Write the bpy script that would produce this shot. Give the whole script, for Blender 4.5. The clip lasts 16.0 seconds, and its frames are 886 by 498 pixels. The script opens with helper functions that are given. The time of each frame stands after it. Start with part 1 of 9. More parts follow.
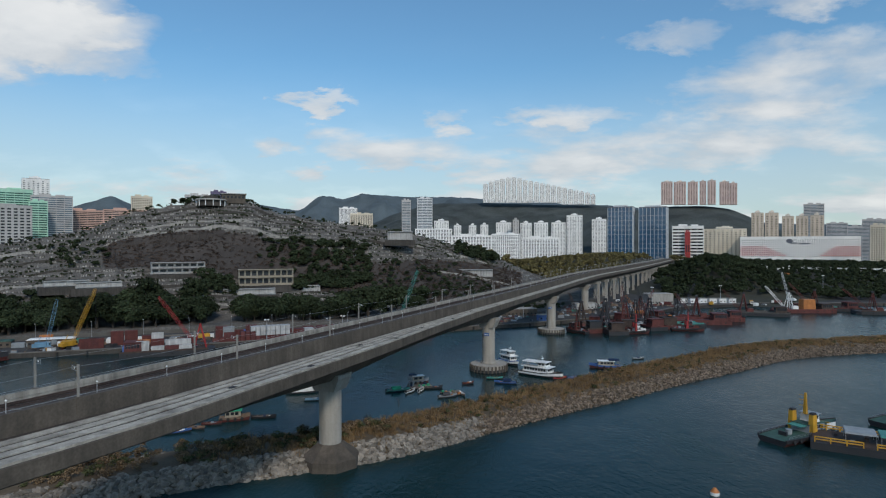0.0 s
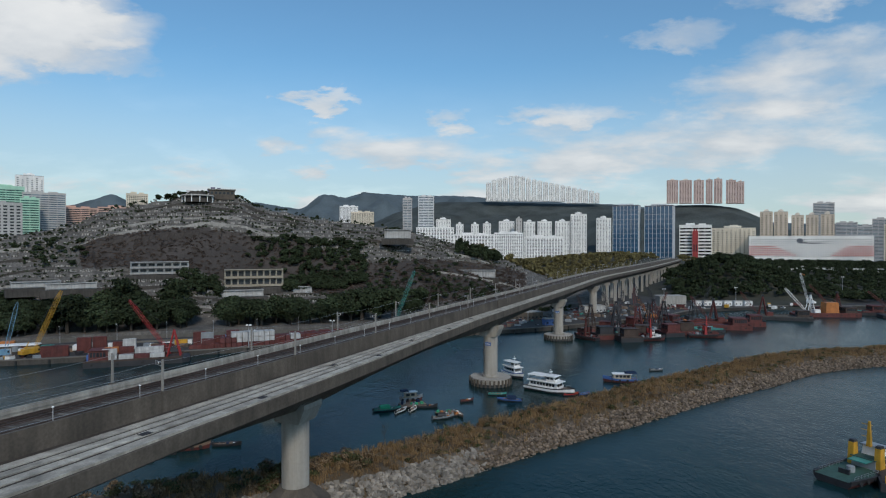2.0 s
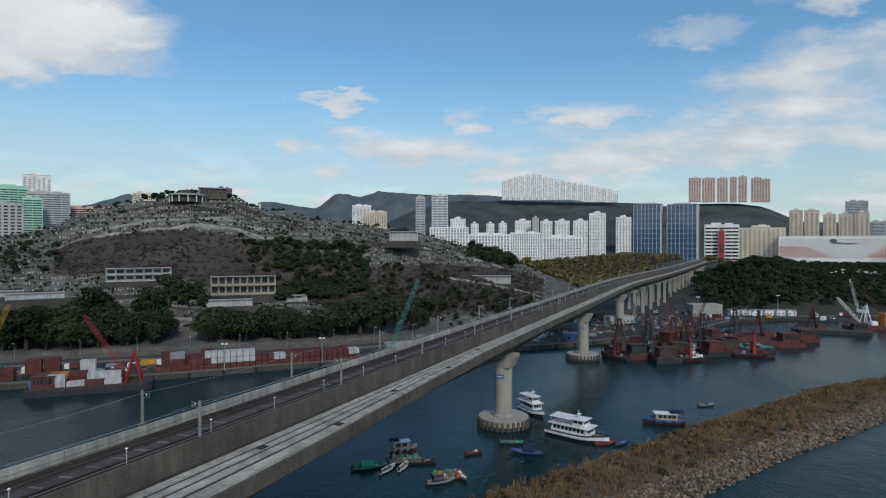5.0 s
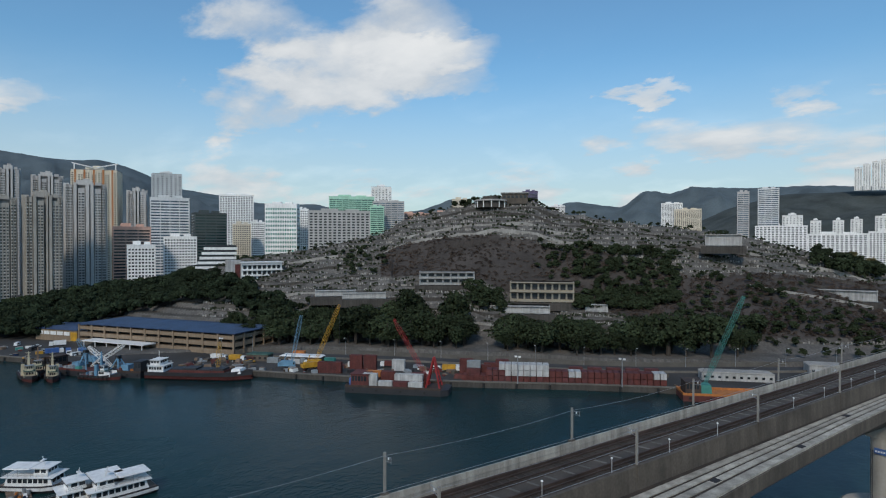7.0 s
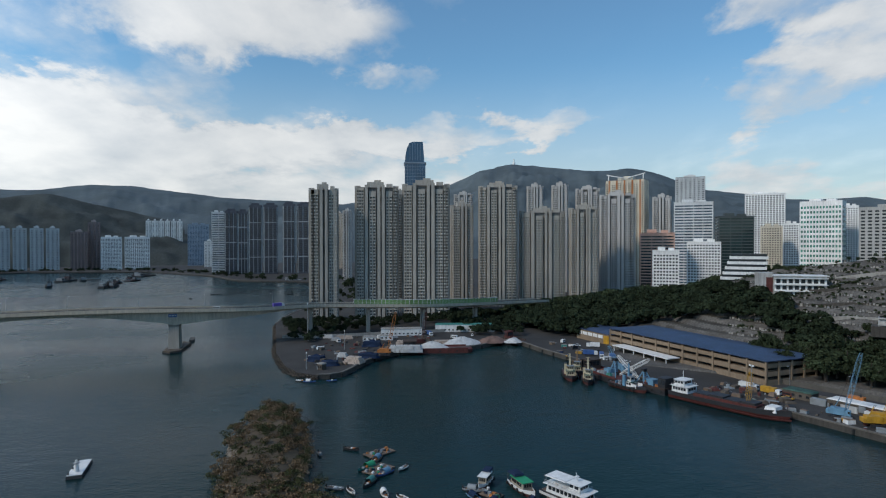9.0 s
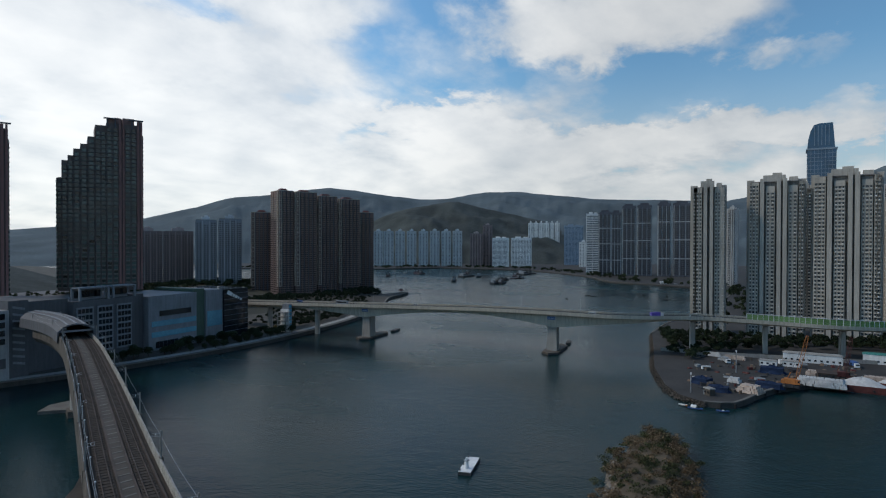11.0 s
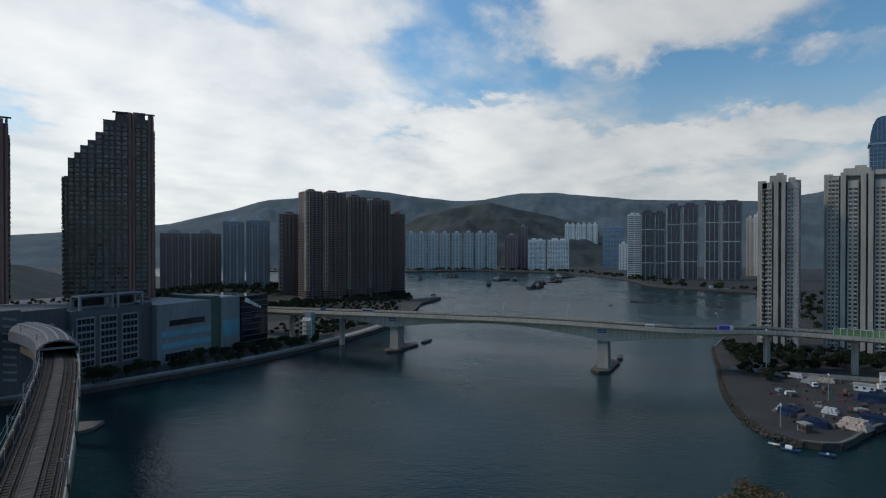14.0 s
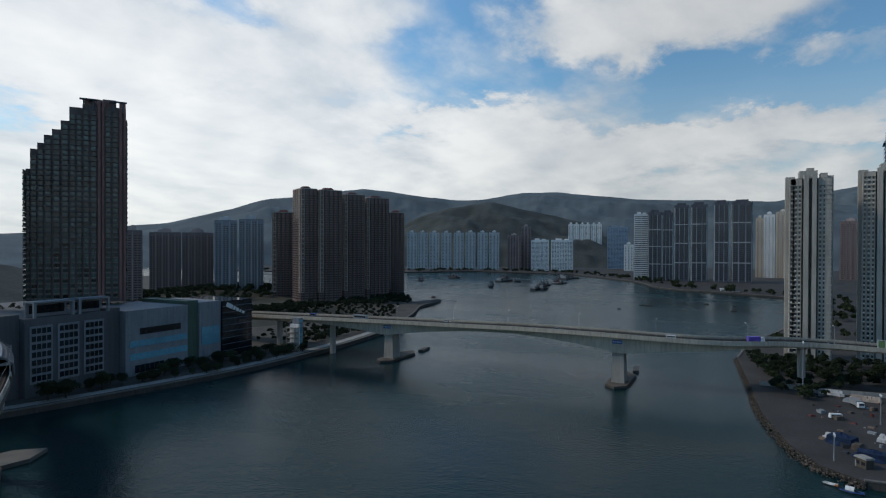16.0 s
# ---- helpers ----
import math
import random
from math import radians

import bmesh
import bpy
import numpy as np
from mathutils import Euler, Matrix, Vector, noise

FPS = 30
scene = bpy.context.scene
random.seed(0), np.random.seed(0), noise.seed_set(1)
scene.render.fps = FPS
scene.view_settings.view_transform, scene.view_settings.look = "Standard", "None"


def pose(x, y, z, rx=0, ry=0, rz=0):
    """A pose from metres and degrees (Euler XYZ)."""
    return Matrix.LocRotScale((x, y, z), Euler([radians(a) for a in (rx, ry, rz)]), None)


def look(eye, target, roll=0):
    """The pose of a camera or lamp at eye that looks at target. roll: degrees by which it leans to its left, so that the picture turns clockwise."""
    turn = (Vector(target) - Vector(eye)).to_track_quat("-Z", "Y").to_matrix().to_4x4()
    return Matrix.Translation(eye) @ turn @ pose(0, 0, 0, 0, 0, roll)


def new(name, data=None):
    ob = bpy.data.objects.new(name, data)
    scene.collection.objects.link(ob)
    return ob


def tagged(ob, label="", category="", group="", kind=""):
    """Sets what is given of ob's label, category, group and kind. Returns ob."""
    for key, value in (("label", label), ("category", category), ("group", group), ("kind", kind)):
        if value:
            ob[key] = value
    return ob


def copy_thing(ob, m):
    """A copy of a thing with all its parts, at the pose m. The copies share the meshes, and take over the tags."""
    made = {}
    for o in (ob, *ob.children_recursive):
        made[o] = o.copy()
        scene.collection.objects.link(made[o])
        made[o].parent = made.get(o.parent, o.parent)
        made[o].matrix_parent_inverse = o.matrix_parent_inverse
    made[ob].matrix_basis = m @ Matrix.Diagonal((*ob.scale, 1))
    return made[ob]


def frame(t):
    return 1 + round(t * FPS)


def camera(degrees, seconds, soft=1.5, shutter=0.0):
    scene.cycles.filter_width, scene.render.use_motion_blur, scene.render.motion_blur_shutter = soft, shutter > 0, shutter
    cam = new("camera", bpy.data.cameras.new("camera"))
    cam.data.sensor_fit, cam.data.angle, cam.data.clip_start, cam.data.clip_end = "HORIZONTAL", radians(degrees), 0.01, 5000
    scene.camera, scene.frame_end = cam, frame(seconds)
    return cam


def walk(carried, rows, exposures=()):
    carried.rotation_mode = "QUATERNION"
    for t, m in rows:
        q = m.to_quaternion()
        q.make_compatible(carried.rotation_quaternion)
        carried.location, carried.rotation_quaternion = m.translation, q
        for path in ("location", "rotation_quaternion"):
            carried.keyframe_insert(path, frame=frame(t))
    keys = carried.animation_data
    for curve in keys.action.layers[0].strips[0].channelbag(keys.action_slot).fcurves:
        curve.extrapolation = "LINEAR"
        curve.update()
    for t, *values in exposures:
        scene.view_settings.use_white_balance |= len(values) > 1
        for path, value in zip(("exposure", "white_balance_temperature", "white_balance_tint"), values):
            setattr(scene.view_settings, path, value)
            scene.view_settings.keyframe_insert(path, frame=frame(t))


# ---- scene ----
EXPOSURE = [(0, 0.0), (9.7, 0.0), (11.8, -0.22), (16, -0.25)]
cam = camera(73.88, 16.0, 1.15)
PATH = [
    (0, (-0.0, 0.0, 56.02), (-0.0, 99.999, 55.445), -0.05),
    (0.5, (1.02, 6.35, 55.95), (0.889, 106.35, 55.341), -0.02),
    (1, (1.73, 13.37, 55.85), (1.462, 113.364, 55.231), 0.01),
    (1.5, (2.17, 20.56, 55.92), (1.809, 120.556, 55.203), 0.03),
    (2, (2.44, 28.22, 55.96), (1.979, 128.213, 55.218), 0.06),
    (2.5, (2.59, 35.5, 56.15), (2.054, 135.495, 55.343), 0.08),
    (3, (2.84, 43.43, 56.18), (2.255, 143.426, 55.392), 0.08),
    (3.5, (3.41, 51.0, 56.33), (2.779, 150.994, 55.539), 0.03),
    (3.7, (3.66, 54.11, 56.42), (3.041, 154.103, 55.592), 0.03),
    (5.8, (7.92, 83.89, 60.57), (-3.46, 183.233, 59.429), 0.12),
    (6, (6.06, 87.13, 60.48), (-14.913, 184.896, 59.349), -0.11),
    (6.5, (4.6, 94.02, 62.18), (-45.122, 180.776, 60.996), -0.04),
    (7, (2.7, 99.43, 63.29), (-48.657, 185.229, 62.209), 0.05),
    (7.4, (-0.33, 102.99, 64.02), (-62.747, 181.116, 63.031), 0.06),
    (7.5, (-1.1, 103.89, 64.23), (-68.165, 178.053, 63.194), -0.10),
    (8, (-4.54, 108.6, 65.68), (-84.958, 168.023, 64.692), -0.03),
    (8.2, (-6.97, 109.46, 66.25), (-87.319, 168.99, 65.266), -0.03),
    (8.4, (-9.78, 109.73, 66.93), (-93.635, 164.201, 66.016), 0.06),
    (8.5, (-11.02, 109.77, 67.34), (-98.061, 158.993, 66.347), -0.02),
    (8.7, (-12.83, 109.91, 68.39), (-105.465, 147.57, 67.312), -0.01),
    (8.9, (-14.44, 110.06, 69.58), (-111.069, 135.767, 68.427), -0.06),
    (9, (-15.36, 110.12, 70.17), (-113.409, 129.73, 69.103), -0.10),
    (9.2, (-17.65, 110.2, 71.22), (-117.453, 116.311, 70.089), -0.06),
    (9.3, (-18.89, 110.16, 71.62), (-118.877, 111.281, 70.567), -0.01),
    (9.5, (-21.44, 109.83, 72.12), (-120.71, 97.785, 71.169), -0.11),
    (9.6, (-22.63, 109.49, 72.12), (-120.925, 91.151, 71.176), -0.16),
    (9.7, (-23.72, 109.1, 72.15), (-121.473, 88.035, 71.116), -0.05),
    (11.8, (-44.91, 100.02, 74.3), (-134.305, 55.202, 73.56), -0.09),
    (12, (-47.1, 98.67, 74.61), (-136.435, 53.737, 73.86), -0.06),
    (12.5, (-53.39, 95.53, 74.78), (-142.681, 50.523, 73.914), -0.07),
    (13, (-59.79, 92.68, 74.56), (-149.021, 47.552, 73.728), 0.01),
    (13.5, (-66.69, 89.77, 74.15), (-155.871, 44.529, 73.348), 0.01),
    (14, (-74.14, 86.45, 73.88), (-163.273, 41.124, 73.1), 0.03),
    (14.5, (-81.61, 83.08, 74.11), (-170.695, 37.662, 73.271), 0.10),
    (15, (-89.18, 79.77, 74.14), (-178.223, 34.268, 73.307), 0.19),
    (15.5, (-97.06, 76.42, 74.34), (-186.08, 30.868, 73.541), 0.22),
    (16, (-104.8, 73.0, 74.45), (-193.772, 27.36, 73.623), 0.20),
]
walk(cam, [(t, look(eye, target, roll)) for t, eye, target, roll in PATH], EXPOSURE)

# ---- sky and sun ----
SUN_AZ, SUN_EL = 160.0, 40.0     # degrees from +y towards +x, and above the horizon


def toward(az, el):
    a, e = radians(az), radians(el)
    return Vector((math.sin(a) * math.cos(e), math.cos(a) * math.cos(e), math.sin(e)))


# clouds: bearing, height, half width and half height in degrees, thickness
CLOUDS_HILL = [(-35, 20.5, 7, 3, 0.8), (-29.5, 18, 5, 1.8, 0.65), (-30, 15.4, 7, 1.6, 0.5), (-20.5, 19, 3, 1.5, 0.45), (-11, 13.3, 4.4, 1.0, 0.9),
               (0, 12.4, 3.2, 1.7, 0.7), (-2, 18.4, 3.5, 1.0, 0.3), (19.6, 18.2, 5.8, 1.7, 1.0), (21, 22, 5.5, 1.5, 0.8), (32, 20.5, 8, 2.2, 0.8),
               (12, 12.7, 6, 1.3, 0.5), (30, 14, 11, 3.2, 0.55), (-47.5, 19.5, 5.5, 3.0, 0.8), (-41, 16, 8, 3.4, 0.9), (-48, 12.5, 7, 3, 0.7), (-35, 17.5, 3.5, 1.6, 0.6),
               (14, 9.5, 26, 3.2, 0.32), (-40, 10, 15, 4, 0.22), (-9, 9.5, 9, 2.4, 0.32)]
CLOUDS_CHANNEL = [(-69, 11.5, 5, 2.2, 0.8), (-97, 20, 14, 3.6, 1.0), (-82, 15.5, 5, 1.8, 0.7), (-78, 10.4, 9, 2.2, 0.9), (-130, 15, 9, 6, 0.8),
                  (-115, 12, 7, 1.6, 0.7), (-93, 9.5, 9, 1.7, 0.8), (-106, 8.5, 14, 2.4, 0.8), (-148, 17, 10, 5, 0.9), (-141, 8, 15, 4, 0.8), (-127, 22, 8, 3, 0.6)]


def sky_world():
    w = bpy.data.worlds.new("sky")
    scene.world = w
    w.use_nodes = True
    nt = w.node_tree
    nt.nodes.clear()
    N, L = nt.nodes.new, nt.links.new

    def math_(op, a, b=None, c=None, clamp=False):
        n = N("ShaderNodeMath")
        n.operation, n.use_clamp = op, clamp
        for i, s in enumerate((a, b, c)):
            if s is None:
                continue
            if isinstance(s, (int, float)):
                n.inputs[i].default_value = s
            else:
                L(s, n.inputs[i])
        return n.outputs[0]

    def ramp(x, a, b):
        n = N("ShaderNodeMapRange")
        n.interpolation_type = "SMOOTHSTEP"
        n.inputs["From Min"].default_value, n.inputs["From Max"].default_value = a, b
        L(x, n.inputs["Value"])
        return n.outputs[0]

    co = N("ShaderNodeTexCoord").outputs["Generated"]
    sep = N("ShaderNodeSeparateXYZ")
    L(co, sep.inputs[0])
    up = math_("MAXIMUM", sep.outputs[2], 0.0)
    flat = math_("ADD", up, 0.25)
    px, py = math_("DIVIDE", sep.outputs[0], flat), math_("DIVIDE", sep.outputs[1], flat)
    comb = N("ShaderNodeCombineXYZ")
    L(px, comb.inputs[0]), L(py, comb.inputs[1])

    def fbm(scale, detail, rough, shift):
        mp = N("ShaderNodeMapping")
        mp.inputs["Location"].default_value = shift
        mp.inputs["Rotation"].default_value = (0, 0, 0.4)
        mp.inputs["Scale"].default_value = (1.0, 1.2, 1.0)
        L(comb.outputs[0], mp.inputs[0])
        n = N("ShaderNodeTexNoise")
        n.inputs["Scale"].default_value, n.inputs["Detail"].default_value = scale, detail
        n.inputs["Roughness"].default_value, n.inputs["Distortion"].default_value = rough, 0.15
        L(mp.outputs[0], n.inputs["Vector"])
        return n.outputs["Fac"]

    big, fine = fbm(1.05, 9, 0.55, (3.1, 1.7, 0)), fbm(3.1, 8, 0.58, (7.3, 2.2, 0))
    wisp = fbm(4.6, 7, 0.6, (1.3, 9.2, 0))
    beside = fbm(1.05, 9, 0.55, (3.20, 1.62, 0))      # the same clouds a little nearer the sun

    def near(d, width):
        n = N("ShaderNodeVectorMath")
        n.operation = "DOT_PRODUCT"
        L(co, n.inputs[0])
        n.inputs[1].default_value = d
        return ramp(n.outputs["Value"], math.cos(radians(width)), 1.0)

    # bearing and height of the view, ruffled by the noise so that no cloud has an even edge
    deg = 180 / math.pi
    bearing = math_("MULTIPLY", math_("ARCTAN2", sep.outputs[0], sep.outputs[1]), deg)
    height = math_("MULTIPLY", math_("ARCSINE", sep.outputs[2]), deg)
    bearing = math_("MULTIPLY_ADD", math_("SUBTRACT", fine, 0.5), 15.0, bearing)
    height = math_("MULTIPLY_ADD", math_("SUBTRACT", wisp, 0.5), 7.0, height)

    def cloud(az, el, wide, tall, thick, cover):
        u = math_("MULTIPLY_ADD", bearing, 1 / wide, -az / wide)
        v = math_("MULTIPLY_ADD", height, 1 / tall, -el / tall)
        r = math_("MULTIPLY_ADD", u, u, math_("MULTIPLY", v, v))
        return math_("MULTIPLY_ADD", ramp(r, 1.7, 0.0), 0.27 * thick, cover)

    # the cover grows thick towards the channel mouth and low over the horizon, and is thin above the cemetery hill
    cover = math_("MULTIPLY_ADD", near(toward(-132, 20), 66), 0.185, -0.05)
    low = ramp(sep.outputs[2], 0.24, 0.05)
    cover = math_("MULTIPLY_ADD", low, 0.27, cover)
    for c in CLOUDS_HILL + CLOUDS_CHANNEL:
        cover = cloud(*c, cover)
    dens = math_("ADD", math_("MULTIPLY_ADD", fine, 0.30, math_("MULTIPLY", big, 0.75)), cover)
    veil = math_("MULTIPLY_ADD", ramp(sep.outputs[2], 0.30, 0.06), 0.62, 0.05)
    mask = math_("MAXIMUM", ramp(dens, 0.56, 0.80), veil)
    body = math_("ADD", math_("MULTIPLY", math_("SUBTRACT", big, beside), 3.2), math_("MULTIPLY", ramp(dens, 0.60, 0.95), 0.62), None, True)
    sky = N("ShaderNodeTexSky")
    sky.sky_type, sky.sun_disc = "NISHITA", False
    sky.sun_elevation, sky.sun_rotation = radians(SUN_EL), radians(SUN_AZ)
    sky.air_density, sky.dust_density, sky.ozone_density = 1.2, 0.5, 3.0
    tint = N("ShaderNodeMix")
    tint.data_type, tint.blend_type = "RGBA", "MULTIPLY"
    tint.inputs["Factor"].default_value = 1.0
    L(sky.outputs[0], tint.inputs["A"])
    tint.inputs["B"].default_value = (0.84, 1.30, 1.47, 1)
    lit = N("ShaderNodeMix")
    lit.data_type = "RGBA"
    L(body, lit.inputs["Factor"])
    lit.inputs["A"].default_value = (6.5, 6.95, 7.4, 1)
    lit.inputs["B"].default_value = (9.9, 9.95, 9.85, 1)
    mix = N("ShaderNodeMix")
    mix.data_type = "RGBA"
    L(math_("MULTIPLY", mask, 0.93), mix.inputs["Factor"])
    L(tint.outputs["Result"], mix.inputs["A"]), L(lit.outputs["Result"], mix.inputs["B"])
    glow = math_("MULTIPLY_ADD", near(toward(-142, 24), 46), 0.38, 1.0)
    gain = N("ShaderNodeVectorMath")
    gain.operation = "SCALE"
    L(mix.outputs["Result"], gain.inputs[0]), L(glow, gain.inputs["Scale"])
    bg = N("ShaderNodeBackground")
    bg.inputs["Strength"].default_value = SKY
    L(gain.outputs[0], bg.inputs["Color"])
    L(bg.outputs[0], N("ShaderNodeOutputWorld").inputs["Surface"])


SKY = 0.085
sky_world()
sun = new("sun", bpy.data.lights.new("sun", "SUN"))
sun.data.energy, sun.data.angle, sun.data.color = 1.8, radians(8), (1.0, 0.90, 0.79)
sun.matrix_world = look(toward(SUN_AZ, SUN_EL) * 500, (0, 0, 0))

# ---- materials ----


def mat(name, col, rough=0.8, var=0.25, scale=0.3, bump=0.0, metal=0.0, grain=4.0, stain=0.0, obj_var=0.0, isl=0.0, spec=0.5):
    """A surface with a slow and a fine change of tone, streaky stains, and relief; obj_var and isl vary whole pieces."""
    m = bpy.data.materials.new(name)
    m.use_nodes = True
    nt = m.node_tree
    N, L = nt.nodes.new, nt.links.new
    b = nt.nodes["Principled BSDF"]
    b.inputs["Roughness"].default_value, b.inputs["Metallic"].default_value = rough, metal
    b.inputs["Specular IOR Level"].default_value = spec
    co = N("ShaderNodeNewGeometry")
    pos = co.outputs["Position"]

    def tex(s, det, stretch=None):
        n = N("ShaderNodeTexNoise")
        n.inputs["Scale"].default_value, n.inputs["Detail"].default_value = s, det
        if stretch:
            mp = N("ShaderNodeMapping")
            mp.inputs["Scale"].default_value = stretch
            L(pos, mp.inputs[0]), L(mp.outputs[0], n.inputs["Vector"])
        else:
            L(pos, n.inputs["Vector"])
        return n.outputs["Fac"]

    def spread(fac, lo, hi):
        n = N("ShaderNodeMapRange")
        n.inputs["From Min"].default_value, n.inputs["From Max"].default_value = 0.3, 0.7
        n.inputs["To Min"].default_value, n.inputs["To Max"].default_value = lo, hi
        L(fac, n.inputs["Value"])
        return n.outputs[0]

    def mul(a, c):
        n = N("ShaderNodeMath")
        n.operation = "MULTIPLY"
        L(a, n.inputs[0])
        if isinstance(c, float):
            n.inputs[1].default_value = c
        else:
            L(c, n.inputs[1])
        return n.outputs[0]

    slow, fine = tex(scale, 3), tex(scale * grain * 4, 5)
    f = mul(spread(slow, 1 - var, 1 + var), spread(fine, 1 - var * 0.6, 1 + var * 0.6))
    if stain:
        f = mul(f, spread(tex(1.0, 4, (0.9, 0.9, 0.08)), 1 + stain * 0.4, 1 - stain))
    if obj_var:
        n = N("ShaderNodeObjectInfo")
        g = N("ShaderNodeMapRange")
        g.inputs["To Min"].default_value, g.inputs["To Max"].default_value = 1 - obj_var, 1 + obj_var
        L(n.outputs["Random"], g.inputs["Value"])
        f = mul(f, g.outputs[0])
    if isl:
        g = N("ShaderNodeMapRange")
        g.inputs["To Min"].default_value, g.inputs["To Max"].default_value = 1 - isl, 1 + isl
        L(co.outputs["Random Per Island"], g.inputs["Value"])
        f = mul(f, g.outputs[0])
    mx = N("ShaderNodeMix")
    mx.data_type, mx.blend_type = "RGBA", "MULTIPLY"
    mx.inputs["Factor"].default_value = 1.0
    mx.inputs["A"].default_value = (*col, 1)
    L(f, mx.inputs["B"])
    L(mx.outputs["Result"], b.inputs["Base Color"])
    if bump:
        bp = N("ShaderNodeBump")
        bp.inputs["Distance"].default_value = bump
        bp.inputs["Strength"].default_value = 0.6
        L(fine, bp.inputs["Height"])
        L(bp.outputs[0], b.inputs["Normal"])
    return m


def water_mat():
    m = bpy.data.materials.new("channel_water")
    m.use_nodes = True
    nt = m.node_tree
    N, L = nt.nodes.new, nt.links.new
    b = nt.nodes["Principled BSDF"]
    b.inputs["Specular IOR Level"].default_value = 0.19
    b.inputs["IOR"].default_value = 1.33
    pos = N("ShaderNodeNewGeometry").outputs["Position"]

    def tex(scale, det, sx, sy):
        mp = N("ShaderNodeMapping")
        mp.inputs["Scale"].default_value = (sx, sy, 1)
        mp.inputs["Rotation"].default_value = (0, 0, 0.5)
        L(pos, mp.inputs[0])
        n = N("ShaderNodeTexNoise")
        n.inputs["Scale"].default_value, n.inputs["Detail"].default_value = scale, det
        L(mp.outputs[0], n.inputs["Vector"])
        return n.outputs["Fac"]

    ripple, swell, patch = tex(0.9, 5, 1, 0.55), tex(0.16, 3, 1, 0.6), tex(0.012, 4, 1, 0.6)
    add = N("ShaderNodeMath")
    add.operation = "MULTIPLY_ADD"
    L(swell, add.inputs[0])
    add.inputs[1].default_value = 1.6
    L(ripple, add.inputs[2])
    bp = N("ShaderNodeBump")
    bp.inputs["Distance"].default_value, bp.inputs["Strength"].default_value = 0.28, 0.55
    L(add.outputs[0], bp.inputs["Height"])
    L(bp.outputs[0], b.inputs["Normal"])
    cr = N("ShaderNodeValToRGB")
    cr.color_ramp.elements[0].position, cr.color_ramp.elements[0].color = 0.35, (0.0048, 0.020, 0.0225, 1)
    cr.color_ramp.elements[1].position, cr.color_ramp.elements[1].color = 0.7, (0.0068, 0.031, 0.033, 1)
    L(patch, cr.inputs[0])
    L(cr.outputs[0], b.inputs["Base Color"])
    rr = N("ShaderNodeMapRange")
    rr.inputs["From Min"].default_value, rr.inputs["From Max"].default_value = 0.35, 0.65
    rr.inputs["To Min"].default_value, rr.inputs["To Max"].default_value = 0.16, 0.30
    L(patch, rr.inputs["Value"])
    L(rr.outputs[0], b.inputs["Roughness"])
    return m


def glass_mat(name, col, rough=0.08, isl=0.35):
    m = mat(name, col, rough, 0.2, 0.05, isl=isl, spec=0.55)
    return m


WATER = water_mat()
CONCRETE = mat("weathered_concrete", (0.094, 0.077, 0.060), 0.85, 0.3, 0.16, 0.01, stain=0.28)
CONCRETE_PALE = mat("pale_concrete", (0.31, 0.297, 0.27), 0.85, 0.15, 0.15, 0.01, stain=0.25, isl=0.1)
CONCRETE_DARK = mat("dark_concrete", (0.085, 0.08, 0.072), 0.9, 0.2, 0.2, 0.01, stain=0.3)
PIER = mat("pier_concrete", (0.34, 0.315, 0.275), 0.8, 0.1, 0.1, 0.01, stain=0.2)
ASPHALT = mat("asphalt", (0.042, 0.041, 0.041), 0.9, 0.25, 0.08, 0.01)
YARD = mat("yard_paving", (0.036, 0.033, 0.030), 0.9, 0.3, 0.05, 0.02)
EARTH = mat("dry_earth", (0.085, 0.066, 0.048), 0.95, 0.35, 0.06, 0.05)
ROCK = mat("granite_boulder", (0.235, 0.205, 0.168), 0.9, 0.25, 0.5, 0.08, isl=0.45, obj_var=0.3)
BROWNROCK = mat("brown_rubble", (0.150, 0.112, 0.080), 0.9, 0.3, 0.5, 0.08, isl=0.6, obj_var=0.3)
RUST = mat("rusty_rail", (0.055, 0.036, 0.028), 0.75, 0.35, 0.3, metal=0.1)
BALLAST = mat("track_bed", (0.040, 0.030, 0.023), 0.95, 0.35, 0.3, 0.02)
STEEL = mat("galvanised_steel", (0.36, 0.37, 0.38), 0.5, 0.12, 0.5, metal=0.6)
# near-black colour that gives the shade inside openings
DARK = mat("opening_shade", (0.02, 0.02, 0.022), 0.9, 0.1, 0.5)
WHITE = mat("white_paint", (0.74, 0.74, 0.72), 0.6, 0.08, 0.2, stain=0.15)
BLACK = mat("black_paint", (0.025, 0.025, 0.028), 0.6, 0.2, 0.3)
RED = mat("red_oxide_paint", (0.105, 0.026, 0.021), 0.7, 0.25, 0.4, stain=0.3)
REDBRIGHT = mat("red_paint", (0.32, 0.032, 0.03), 0.5, 0.15, 0.4, stain=0.2)
BLUE = mat("blue_paint", (0.05, 0.12, 0.32), 0.5, 0.2, 0.4, stain=0.2)
SKYBLUE = mat("light_blue_paint", (0.12, 0.25, 0.36), 0.5, 0.2, 0.4)
YELLOW = mat("yellow_paint", (0.50, 0.27, 0.025), 0.5, 0.2, 0.4, stain=0.2)
ORANGE = mat("orange_paint", (0.42, 0.15, 0.035), 0.6, 0.2, 0.4, stain=0.2)
TEAL = mat("teal_paint", (0.045, 0.21, 0.18), 0.5, 0.2, 0.4)
GREEN = mat("green_canvas", (0.02, 0.27, 0.13), 0.8, 0.15, 0.4)
BLUETARP = mat("blue_tarpaulin", (0.013, 0.027, 0.062), 0.85, 0.2, 0.4, 0.02, spec=0.2)
GREYPAINT = mat("grey_paint", (0.24, 0.26, 0.27), 0.6, 0.15, 0.4)
